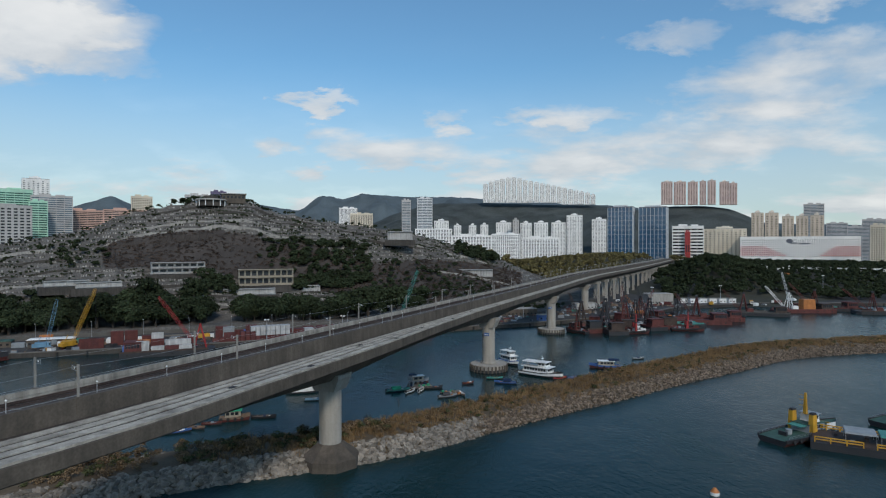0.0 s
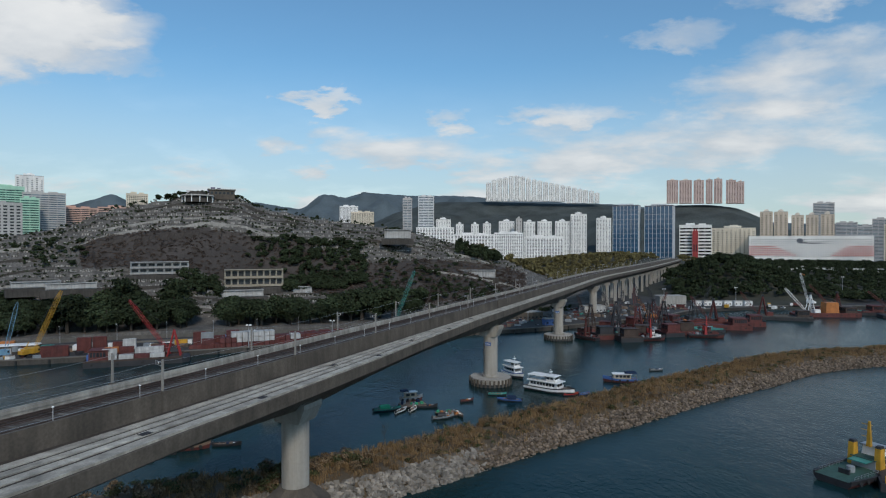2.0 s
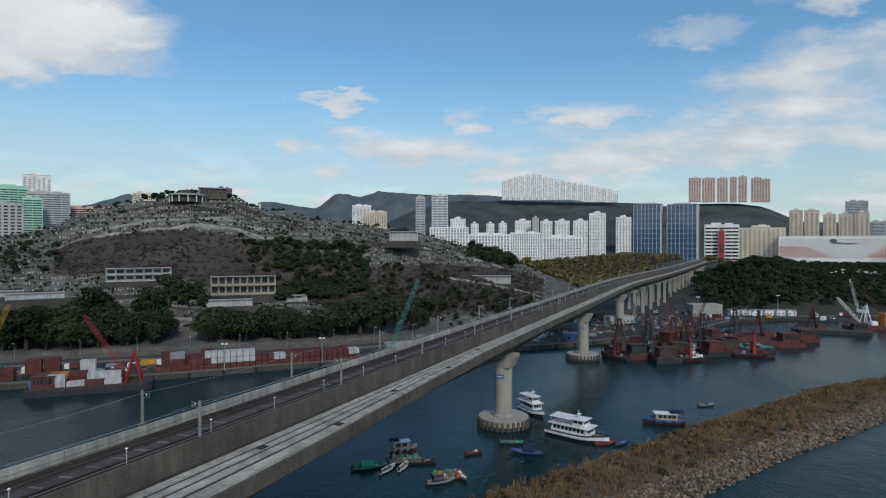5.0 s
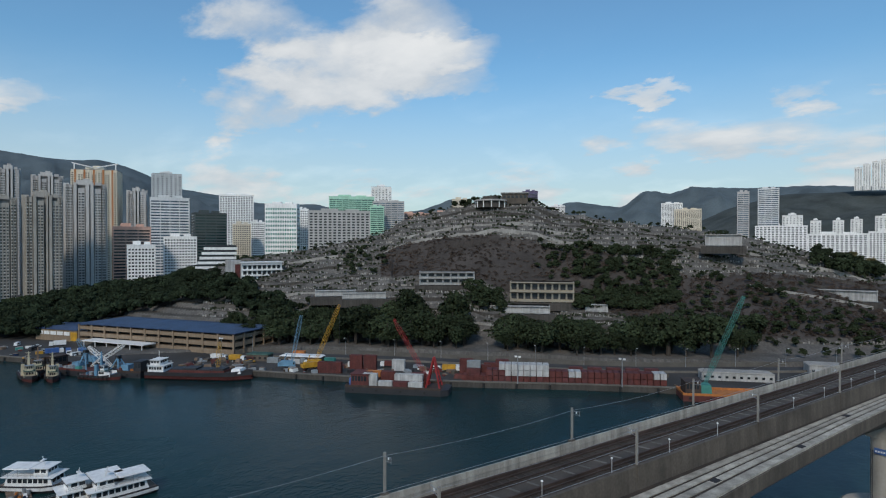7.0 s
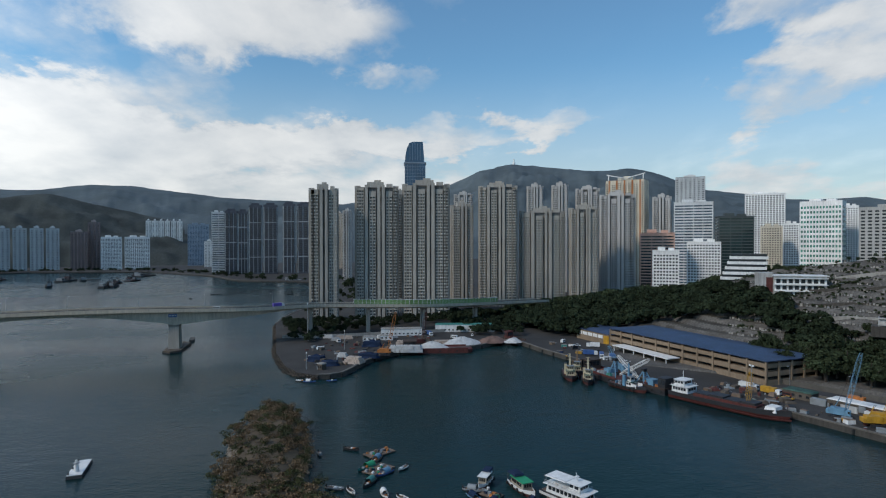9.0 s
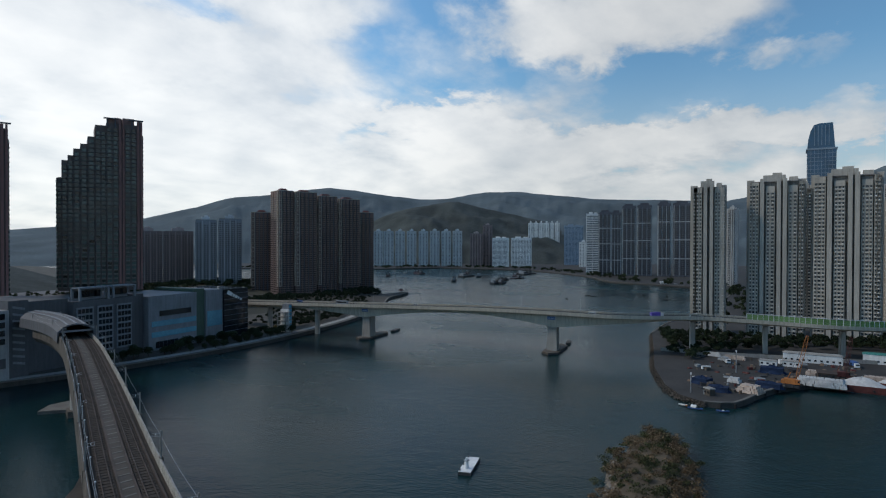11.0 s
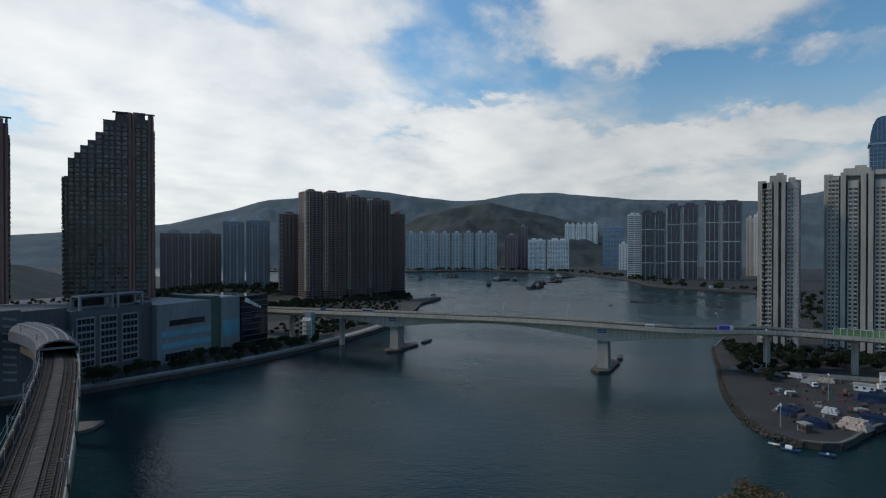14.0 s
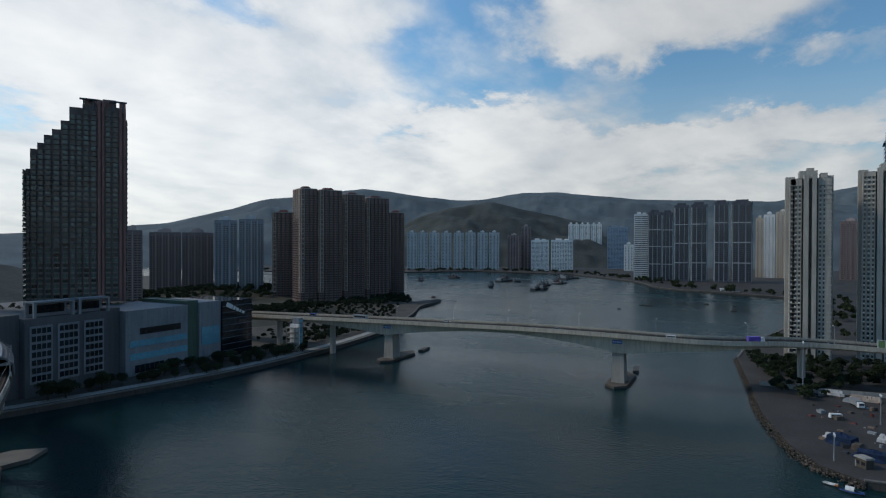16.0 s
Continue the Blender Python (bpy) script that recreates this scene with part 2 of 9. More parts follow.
TIMBER = mat("weathered_timber", (0.17, 0.12, 0.085), 0.85, 0.3, 0.5, 0.01)
RUBBER = mat("tyre_rubber", (0.018, 0.018, 0.018), 0.8, 0.1, 0.5)
WINDOW = glass_mat("window_glass", (0.022, 0.027, 0.032), 0.15)
FLATGLASS = glass_mat("curtained_flat_glass", (0.055, 0.062, 0.068), 0.15)
LEAF = mat("broad_leaves", (0.031, 0.042, 0.021), 0.85, 0.3, 0.06, isl=0.4, obj_var=0.35, spec=0.1)
LEAF_DARK = mat("dark_broad_leaves", (0.022, 0.031, 0.017), 0.9, 0.3, 0.06, isl=0.4, obj_var=0.35, spec=0.08)
LEAF_DRY = mat("dry_leaves", (0.13, 0.11, 0.045), 0.8, 0.3, 0.06, isl=0.5, obj_var=0.3, spec=0.2)
BARK = mat("bark", (0.045, 0.036, 0.028), 0.95, 0.25, 1.0)
DRYGROUND = mat("dead_grass_ground", (0.088, 0.064, 0.038), 0.95, 0.35, 0.12, 0.05)
FORESTFLOOR = mat("woodland_floor", (0.034, 0.034, 0.022), 0.95, 0.3, 0.05, 0.05)
REED = mat("dry_reeds", (0.225, 0.145, 0.072), 0.9, 0.25, 0.1, isl=0.45, spec=0.1)
SHRUB = mat("shrub_leaves", (0.060, 0.066, 0.03), 0.85, 0.3, 0.05, isl=0.5, spec=0.1)
SCRUB = mat("bare_scrub", (0.078, 0.058, 0.046), 0.95, 0.35, 0.03, isl=0.3, spec=0.1)
SCRUB_TAN = mat("brown_scrub", (0.150, 0.106, 0.064), 0.95, 0.3, 0.05, isl=0.5, spec=0.1)
# FOREST and MOUNTAIN: greyed and blued, the distance haze put into their colour
FOREST = mat("hazed_wooded_slope", (0.078, 0.088, 0.082), 0.95, 0.3, 0.012, isl=0.4, spec=0.1)
MOUNTAIN = mat("hazed_mountain", (0.098, 0.122, 0.132), 0.95, 0.2, 0.006, grain=6, spec=0.1)
CLIFF = mat("bare_slope", (0.050, 0.042, 0.037), 0.95, 0.35, 0.05, 0.1)
STONE = mat("terrace_stone", (0.065, 0.058, 0.05), 0.9, 0.25, 0.1, 0.02, stain=0.35)
GRAVE = mat("grave_granite", (0.235, 0.222, 0.20), 0.7, 0.2, 0.3, isl=0.6)
TERRACE_WALL = mat("terrace_wall_stone", (0.11, 0.102, 0.092), 0.9, 0.3, 0.08, 0.02, stain=0.35)
TREAD = mat("terrace_ground", (0.062, 0.056, 0.046), 0.95, 0.4, 0.05, 0.05)
PALEHOUSE = mat("pale_render", (0.40, 0.395, 0.38), 0.8, 0.15, 0.2, stain=0.3)
LAMPGREY = mat("lamp_grey_paint", (0.42, 0.42, 0.41), 0.6, 0.1, 0.5)
SLABMAT = mat("precast_slab", (0.37, 0.34, 0.285), 0.85, 0.3, 0.35, 0.01, stain=0.25, obj_var=0.16)
PARAPET = mat("parapet_concrete", (0.36, 0.335, 0.29), 0.85, 0.2, 0.25, 0.01, stain=0.4, obj_var=0.08)
WALKWAY = mat("walkway_concrete", (0.062, 0.050, 0.040), 0.9, 0.3, 0.3, 0.01)
MAST = mat("mast_grey_paint", (0.25, 0.235, 0.21), 0.6, 0.15, 0.5)
SLEEPER = mat("concrete_sleeper", (0.052, 0.040, 0.031), 0.9, 0.25, 0.5)
CONCRETE_MID = mat("grey_concrete", (0.125, 0.115, 0.10), 0.85, 0.2, 0.2, 0.01, isl=0.25)
DECKGREEN = mat("green_deck_paint", (0.035, 0.085, 0.065), 0.7, 0.25, 0.4, stain=0.3)
ROADCONCRETE = mat("bridge_concrete", (0.50, 0.44, 0.35), 0.8, 0.12, 0.1, 0.01, stain=0.25)

# ---- building tools ----


class Geo:
    """Collects faces of one mesh."""

    def __init__(self):
        self.v, self.f, self.k = [], [], []

    def add(self, verts, faces, k=0, m=None):
        o = len(self.v)
        self.v += [tuple(m @ Vector(p)) for p in verts] if m else [tuple(p) for p in verts]
        self.f += [tuple(o + i for i in f) for f in faces]
        self.k += [k] * len(faces)
        return self

    def box(self, a, b, k=0, m=None):
        (x0, y0, z0), (x1, y1, z1) = a, b
        p = [(x0, y0, z0), (x1, y0, z0), (x1, y1, z0), (x0, y1, z0), (x0, y0, z1), (x1, y0, z1), (x1, y1, z1), (x0, y1, z1)]
        return self.add(p, [(3, 2, 1, 0), (4, 5, 6, 7), (0, 1, 5, 4), (1, 2, 6, 5), (2, 3, 7, 6), (3, 0, 4, 7)], k, m)

    def taper(self, a, b, top, k=0, m=None):
        """A box whose top is shrunk to the share top in x and y."""
        (x0, y0, z0), (x1, y1, z1) = a, b
        cx, cy, hx, hy = (x0 + x1) / 2, (y0 + y1) / 2, (x1 - x0) / 2 * top, (y1 - y0) / 2 * top
        p = [(x0, y0, z0), (x1, y0, z0), (x1, y1, z0), (x0, y1, z0), (cx - hx, cy - hy, z1), (cx + hx, cy - hy, z1), (cx + hx, cy + hy, z1), (cx - hx, cy + hy, z1)]
        return self.add(p, [(3, 2, 1, 0), (4, 5, 6, 7), (0, 1, 5, 4), (1, 2, 6, 5), (2, 3, 7, 6), (3, 0, 4, 7)], k, m)

    def prism(self, poly, z0, z1, k=0, m=None):
        n = len(poly)
        p = [(x, y, z0) for x, y in poly] + [(x, y, z1) for x, y in poly]
        f = [tuple(range(n - 1, -1, -1)), tuple(range(n, 2 * n))] + [(i, (i + 1) % n, n + (i + 1) % n, n + i) for i in range(n)]
        return self.add(p, f, k, m)

    def cyl(self, x, y, r0, r1, z0, z1, n=16, k=0, m=None):
        p = []
        for r, z in ((r0, z0), (r1, z1)):
            p += [(x + r * math.cos(2 * math.pi * i / n), y + r * math.sin(2 * math.pi * i / n), z) for i in range(n)]
        f = [tuple(range(n - 1, -1, -1)), tuple(range(n, 2 * n))] + [(i, (i + 1) % n, n + (i + 1) % n, n + i) for i in range(n)]
        return self.add(p, f, k, m)

    def beam(self, p, q, w, h=None, k=0, m=None, n=4):
        p, q = Vector(p), Vector(q)
        d = (q - p).normalized()
        s = d.cross(Vector((0, 0, 1)))
        s = s.normalized() if s.length > 1e-4 else Vector((1, 0, 0))
        u = s.cross(d)
        h = h or w
        ring = [(math.cos(a), math.sin(a)) for a in [math.pi / 4 + 2 * math.pi * i / n for i in range(n)]]
        e = 0.7071 if n == 4 else 0.5
        pts = [c + s * (a * w * e) + u * (b * h * e) for c in (p, q) for a, b in ring]
        f = [tuple(range(n - 1, -1, -1)), tuple(range(n, 2 * n))] + [(i, (i + 1) % n, n + (i + 1) % n, n + i) for i in range(n)]
        return self.add(pts, f, k, m)

    def sweep(self, frames, section, k=0, close=True):
        """frames: (point, side vector); section: (offset, z) round the outline."""
        n = len(section)
        p = [(c.x + s.x * o, c.y + s.y * o, z + c.z) for c, s in frames for o, z in section]
        f = []
        for i in range(len(frames) - 1):
            for j in range(n if close else n - 1):
                a, b = i * n + j, i * n + (j + 1) % n
                f.append((a, b, b + n, a + n))
        if close:
            f += [tuple(range(n - 1, -1, -1)), tuple((len(frames) - 1) * n + j for j in range(n))]
        return self.add(p, f, k)

    def mesh(self, name, mats, smooth=False):
        me = bpy.data.meshes.new(name)
        me.from_pydata(self.v, [], self.f)
        for mt in mats if isinstance(mats, (list, tuple)) else [mats]:
            me.materials.append(mt)
        me.polygons.foreach_set("material_index", self.k)
        if smooth:
            me.polygons.foreach_set("use_smooth", [True] * len(self.f))
        me.update()
        return me


def thing(name, label, category, m=None, group="", kind=""):
    e = new(name)
    e.empty_display_size = 0.5
    if m is not None:
        e.matrix_basis = m
    return tagged(e, label, category, group, kind)


def part(name, geo, mats, parent, label="", m=None, smooth=False, kind=""):
    ob = new(name, geo if isinstance(geo, bpy.types.Mesh) else geo.mesh(name, mats, smooth))
    ob.parent = parent
    if m is not None:
        ob.matrix_basis = m
    return tagged(ob, label, "", "", kind)


def solid(name, geo, mats, label, category, m=None, group="", kind="", smooth=False):
    ob = new(name, geo if isinstance(geo, bpy.types.Mesh) else geo.mesh(name, mats, smooth))
    if m is not None:
        ob.matrix_basis = m
    return tagged(ob, label, category, group, kind)


def lerp_table(table, x):
    """The value at x between the rows (x, value) of a table."""
    if x <= table[0][0]:
        return table[0][1]
    for (a, p), (b, q) in zip(table, table[1:]):
        if x <= b:
            return p + (q - p) * (x - a) / (b - a)
    return table[-1][1]


def smooth_line(points, step):
    """A rounded line through plan points: (point, side vector pointing to its right) every step metres."""
    P = [Vector((*p, 0)) if len(p) == 2 else Vector(p) for p in points]
    P = [2 * P[0] - P[1]] + P + [2 * P[-1] - P[-2]]
    line = []
    for a, b, c, d in zip(P, P[1:], P[2:], P[3:]):
        n = max(2, int((c - b).length / step))
        for i in range(n):
            t = i / n
            line.append(0.5 * (2 * b + (c - a) * t + (2 * a - 5 * b + 4 * c - d) * t * t + (3 * b - a - 3 * c + d) * t ** 3))
    line.append(P[-2])
    out = []
    for i, p in enumerate(line):
        d = (line[min(i + 1, len(line) - 1)] - line[max(i - 1, 0)])
        d.z = 0
        d.normalize()
        out.append((p, Vector((d.y, -d.x, 0))))
    return out


def inside(poly, x, y):
    c = False
    for (ax, ay), (bx, by) in zip(poly, poly[1:] + poly[:1]):
        if (ay > y) != (by > y) and x < (bx - ax) * (y - ay) / (by - ay) + ax:
            c = not c
    return c


rng = random.Random(7)


def rnd(a, b):
    return rng.uniform(a, b)

# ---- water, ground and hills ----
g = Geo()
for i in range(24):
    a, b = 2 * math.pi * i / 24, 2 * math.pi * (i + 1) / 24
    g.add([(0, 0, 0), (4900 * math.cos(a), 4900 * math.sin(a), 0), (4900 * math.cos(b), 4900 * math.sin(b), 0)], [(0, 1, 2)])
solid("water", g, WATER, "dark teal tidal channel with small ripples", "water", kind="structure")


def land(name, poly, z, label, mats):
    g = Geo()
    g.prism(poly, -6, z)
    return solid(name, g, mats, label, "ground", kind="structure")


NORTH = [(-1047, 130), (-850, 130), (-700, 105), (-600, 78), (-528, 69), (-448, 76), (-394, 80), (-352, 88), (-333, 96), (-324, 106), (-327, 118), (-345, 127),
         (-365, 138), (-382, 156), (-387, 200), (-411, 232), (-402, 241), (-370, 246), (-345, 252), (-300, 262), (-264, 272), (-218, 292), (-183, 303),
         (-127, 323), (-75, 347), (-20, 370), (20, 392), (60, 408), (110, 436), (170, 478), (215, 520), (300, 548), (420, 545), (800, 520),
         (2600, 420), (4000, 1500), (2500, 4000), (0, 4700), (-2500, 3900), (-4400, 1500), (-4700, -400), (-3800, -2600), (-2400, -2800), (-1500, -1700),
         (-1250, -1100), (-1400, -720), (-1560, -570), (-1530, -306), (-1316, -125), (-1146, -42)]
land("ground", NORTH, 2.2, "flat reclaimed waterfront land behind stone quays", [YARD])
ISLAND = [(60, -330), (-110, -245), (-203, -221), (-239, -207), (-280, -196), (-349, -183), (-424, -182), (-500, -190), (-560, -207), (-640, -236), (-700, -262),
          (-742, -268), (-780, -276), (-782, -284), (-745, -297), (-790, -330), (-830, -420), (-860, -620), (-960, -1100), (-1300, -2300), (-600, -3000), (600, -2500), (700, -800)]
land("ground_2", ISLAND, 2.4, "island waterfront land with a low stone seawall", [TREAD])


def sea_wall(name, line, z, label, flip=1):
    """A capped stone wall along the water's edge."""
    fr = smooth_line(line, 12)
    w = thing(name, label, "sea wall", kind="structure")
    g = Geo()
    g.sweep(fr, [(-0.5, -3), (0.9, -3), (0.35, z + 0.05), (-0.5, z + 0.05)])
    part("wall_face", g, STONE, w)
    g = Geo()
    g.sweep(fr, [(-0.8, z + 0.06), (0.55, z + 0.06), (0.55, z + 0.55), (-0.8, z + 0.55)])
    part("coping", g, CONCRETE_MID, w, "pale concrete coping")
    g = Geo()
    for p, s in fr:
        if rng.random() < 0.75:
            c = p + s * 0.75
            g.cyl(c.x, c.y, 0.55, 0.55, 0.2, z - 0.2, 8)
    part("fenders", g, RUBBER, w, "black rubber fenders", kind="stuff")


sea_wall("quay_wall_1", [(-411, 232), (-402, 241), (-370, 246), (-345, 252), (-300, 262), (-264, 272), (-218, 292), (-183, 303), (-127, 323), (-75, 347), (-20, 370), (20, 392), (60, 408), (110, 436), (170, 478), (215, 520), (300, 548), (420, 545)], 2.2,
         "stained stone quay wall with a pale coping")
sea_wall("quay_wall_2", [(-324, 106), (-327, 118), (-345, 127), (-365, 138), (-382, 156), (-387, 200), (-411, 232)], 2.2, "stained stone quay wall round the cargo yard")
sea_wall("quay_wall_3", [(-782, -284), (-780, -276), (-742, -268), (-700, -262), (-640, -236), (-560, -207), (-500, -190), (-424, -182), (-349, -183), (-280, -196), (-239, -207), (-203, -221), (-110, -245)], 2.4,
         "pale promenade sea wall along the island shore")
sea_wall("quay_wall_4", [(-1250, -1100), (-1400, -720), (-1560, -570), (-1530, -306), (-1316, -125), (-1146, -42), (-1047, 130), (-850, 130), (-700, 105), (-600, 78), (-528, 69)], 2.2, "pale sea wall of the far waterfront")

# cemetery hill: crest height and crest distance by bearing, seen from a point O on the water
OX, OY = 0.0, 90.0
CREST = [(-62, 6), (-56, 22), (-51, 43), (-48.7, 48.5), (-44, 55), (-40, 62), (-36.2, 68), (-35, 74), (-34.2, 79), (-32.5, 83.5), (-29.7, 89), (-27.6, 93), (-25.4, 95.5), (-21.6, 95.5), (-20, 88), (-18.5, 85), (-16.5, 83), (-13.5, 78),
         (-9.7, 75), (-6.4, 71), (-3, 66), (0.9, 56), (3.9, 48), (6.8, 38), (12, 16), (18, 5)]
CREST_D = [(-62, 520), (-50, 540), (-36, 500), (-25, 475), (-12, 490), (0, 520), (18, 560)]
FOOT_D = [(-62, 370), (-45, 352), (-28, 318), (-14, 314), (0, 345), (18, 430)]
# steep face, over the lower and the higher of the two hall terraces: share of the way, share of the height
FACE = [(0, 4), (12, 4), (20, 7), (34, 14), (50, 21), (54, 26), (74, 73), (100, 100)]
FACE_HIGH = [(0, 4), (12, 4), (20, 9), (34, 24), (50, 36), (54, 40), (74, 74), (100, 100)]
EVEN = [(0, 4), (12, 5), (22, 18), (50, 52), (75, 78), (100, 100)]


SCRUB_LO = [(-36, 54), (-28, 52), (-17, 52), (-14, 40), (-6, 24), (-3, 18), (6, 24), (10, 30)]
SCRUB_HI = [(-36, 74), (-16, 70), (-7, 58), (3, 70), (6, 80), (10, 84)]


def edge(v, a, b):
    return min(1.0, max(0.0, (v - a) / (b - a)))


def scrubby(az, s):
    """The steep part of the hill is left to scrub."""
    return -36 < az < 9 and lerp_table(SCRUB_LO, az) < s < lerp_table(SCRUB_HI, az)


def hill(x, y):
    az, d = math.degrees(math.atan2(x - OX, y - OY)), math.hypot(x - OX, y - OY)
    h, dc, df = lerp_table(CREST, az), lerp_table(CREST_D, az), lerp_table(FOOT_D, az)
    s = (d - df) / (dc - df) * 100
    if az < -62 or az > 18 or s < 0:
        return 0.0, s, az
    steep = max(0.0, 1 - abs(az + 20) / 17) ** 0.6
    if s <= 100:
        high = edge(-az, 22, 28)
        face = lerp_table(FACE, s) * (1 - high) + lerp_table(FACE_HIGH, s) * high
        z = h * (face * steep + lerp_table(EVEN, s) * (1 - steep)) / 100
    else:
        z = h * (1 - 0.55 * min(1, (s - 100) / 160))
    n = noise.fractal(Vector((x, y, 0)) * 0.012, 1.0, 2.0, 5)
    z += n * 4 * min(1, max(0, s) / 30) * (1.6 if 42 < s < 70 and steep > 0.3 else 0.28)
    if not scrubby(az, s) and 18 < s < 104:
        st = 3.2
        q = z / st
        z = st * (math.floor(q) + min(1, max(0, (q - math.floor(q) - 0.62) / 0.38)))
    return max(z, 0), s, az


g = Geo()
na, nd = 340, 240
for i in range(na + 1):
    az = radians(-62 + 80 * i / na)
    for j in range(nd + 1):
        d0 = 300 + max(0, -math.degrees(az) - 47) * 5 + max(0, math.degrees(az) - 2) * 5
        d = d0 + (565 - d0) * min(1, j / 210) + 260 * max(0, j - 210) / 30
        x, y = OX + d * math.sin(az), OY + d * math.cos(az)
        g.v.append((x, y, 1.9 + hill(x, y)[0]))
for i in range(na):
    for j in range(nd):
        a = i * (nd + 1) + j
        x, y, z = g.v[a]
        h, s, az = hill(x, y)
        k = 1 if scrubby(az, s) else 0
        zz = [g.v[q][2] for q in (a, a + 1, a + nd + 1, a + nd + 2)]
        g.f.append((a, a + nd + 1, a + nd + 2, a + 1))
        g.k.append(k if k else (0 if max(zz) - min(zz) > 1.0 or s < 18 else 2))
solid("cemetery_hill", g, [TERRACE_WALL, CLIFF, TREAD], "terraced cemetery hillside with stone walls and bare slopes", "hill", kind="structure")


def ridge(name, crest, dist, depth, label, mats, rough=0.12, seed=0.0, n=260):
    """A range of hills seen across the city; crest: bearing and height."""
    g = Geo()
    a0, a1 = crest[0][0], crest[-1][0]
    n, m = int(n * max(0.3, (a1 - a0) / 60)), 26
    for i in range(n + 1):
        b = a0 + (a1 - a0) * i / n
        # round off the corners of the profile
        h = sum(lerp_table(crest, b + o) for o in (-0.5, -0.2, 0, 0.2, 0.5)) / 5
        for j in range(m + 1):
            t = j / m
            d = dist - depth + 1.35 * depth * t
            x, y = OX + d * math.sin(radians(b)), OY + d * math.cos(radians(b))
            p = 1 - abs(t - 0.74) / (0.74 if t < 0.74 else 0.26 * 1.4)
            f = noise.fractal(Vector((x, y, seed)) * 0.0030, 0.75, 2.1, 7)
            z = h * (max(0, p) ** 0.85) + f * h * rough * 2.0 * min(1, (1 - p) * 3 + 0.12)
            g.v.append((x, y, z if j else -5))
    for i in range(n):
        for j in range(m):
            a = i * (m + 1) + j
            g.f.append((a, a + m + 1, a + m + 2, a + 1))
            g.k.append(0)
    solid(name, g, mats, label, "mountain", kind="structure", smooth=True)


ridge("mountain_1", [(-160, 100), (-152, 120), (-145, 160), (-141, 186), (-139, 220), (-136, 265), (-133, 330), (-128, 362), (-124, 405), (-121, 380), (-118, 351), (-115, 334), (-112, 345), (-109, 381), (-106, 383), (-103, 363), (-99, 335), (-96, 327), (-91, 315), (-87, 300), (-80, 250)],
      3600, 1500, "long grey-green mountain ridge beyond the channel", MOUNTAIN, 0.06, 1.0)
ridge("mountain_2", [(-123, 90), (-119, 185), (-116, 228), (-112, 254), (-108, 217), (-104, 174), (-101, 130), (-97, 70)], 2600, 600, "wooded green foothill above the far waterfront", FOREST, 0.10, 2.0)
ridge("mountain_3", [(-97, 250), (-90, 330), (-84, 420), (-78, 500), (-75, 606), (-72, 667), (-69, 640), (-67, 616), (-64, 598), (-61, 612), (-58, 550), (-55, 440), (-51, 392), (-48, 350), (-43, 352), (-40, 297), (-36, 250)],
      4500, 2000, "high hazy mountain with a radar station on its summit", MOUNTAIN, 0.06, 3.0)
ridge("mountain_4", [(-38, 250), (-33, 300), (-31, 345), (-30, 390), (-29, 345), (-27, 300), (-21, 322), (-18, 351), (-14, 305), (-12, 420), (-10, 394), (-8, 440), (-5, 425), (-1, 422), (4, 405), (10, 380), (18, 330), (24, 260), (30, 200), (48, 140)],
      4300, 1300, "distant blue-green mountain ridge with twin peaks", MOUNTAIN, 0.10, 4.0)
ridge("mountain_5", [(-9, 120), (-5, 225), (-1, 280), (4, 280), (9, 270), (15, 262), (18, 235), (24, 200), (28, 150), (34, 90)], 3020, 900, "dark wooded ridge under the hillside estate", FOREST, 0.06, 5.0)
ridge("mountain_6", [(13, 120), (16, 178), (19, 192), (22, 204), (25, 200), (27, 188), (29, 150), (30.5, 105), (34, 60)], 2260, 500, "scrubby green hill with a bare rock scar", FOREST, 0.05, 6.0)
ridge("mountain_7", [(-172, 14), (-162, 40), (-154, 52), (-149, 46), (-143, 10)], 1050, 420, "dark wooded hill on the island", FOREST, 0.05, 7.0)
g = Geo()
g.beam((-4385, 1545, 672), (-4385, 1545, 715), 9, n=8)
g.cyl(-4385, 1545, 16, 10, 640, 690, 10)
solid("radar_station", g, WHITE, "small white radar station on a mountain summit", "building")

# breakwater islet
ISLE = [(-264, 91), (-248, 90), (-210, 91), (-180, 94), (-135, 109), (-95, 129), (-60, 147), (-20, 165), (14, 191), (36, 208), (58, 223.5), (90, 249), (123, 272), (158, 298), (190, 312), (222, 320), (330, 345), (480, 375), (700, 395)]
ISLE_W = [(-264, 4), (-256, 9), (-238, 14.5), (-180, 14), (-100, 13), (-40, 13.5), (14, 14), (57, 14.5), (121, 16), (222, 18), (700, 18)]
ISLE_FR = smooth_line(ISLE, 4)
g = Geo()
for p, s in ISLE_FR:
    w = lerp_table(ISLE_W, p.x)
    for o, z in ((-1, -2.5), (-0.97, -0.3), (-0.72, 2.6), (-0.3, 3.5), (0.2, 3.8), (0.46, 3.5), (0.86, -0.3), (0.95, -2.5)):
        q = p + s * o * w
        g.v.append((q.x, q.y, z + ((noise.noise(q * 0.15) * 0.5 + 1.5 * edge(p.x, -130, -180) * (z > 3)) if z > 2 else 0)))
for i in range(len(ISLE_FR) - 1):
    for j in range(7):
        a = i * 8 + j
        g.f.append((a, a + 1, a + 9, a + 8))
        g.k.append(0)
solid("breakwater", g, [DRYGROUND], "long low breakwater islet of earth and rubble", "ground", kind="structure")

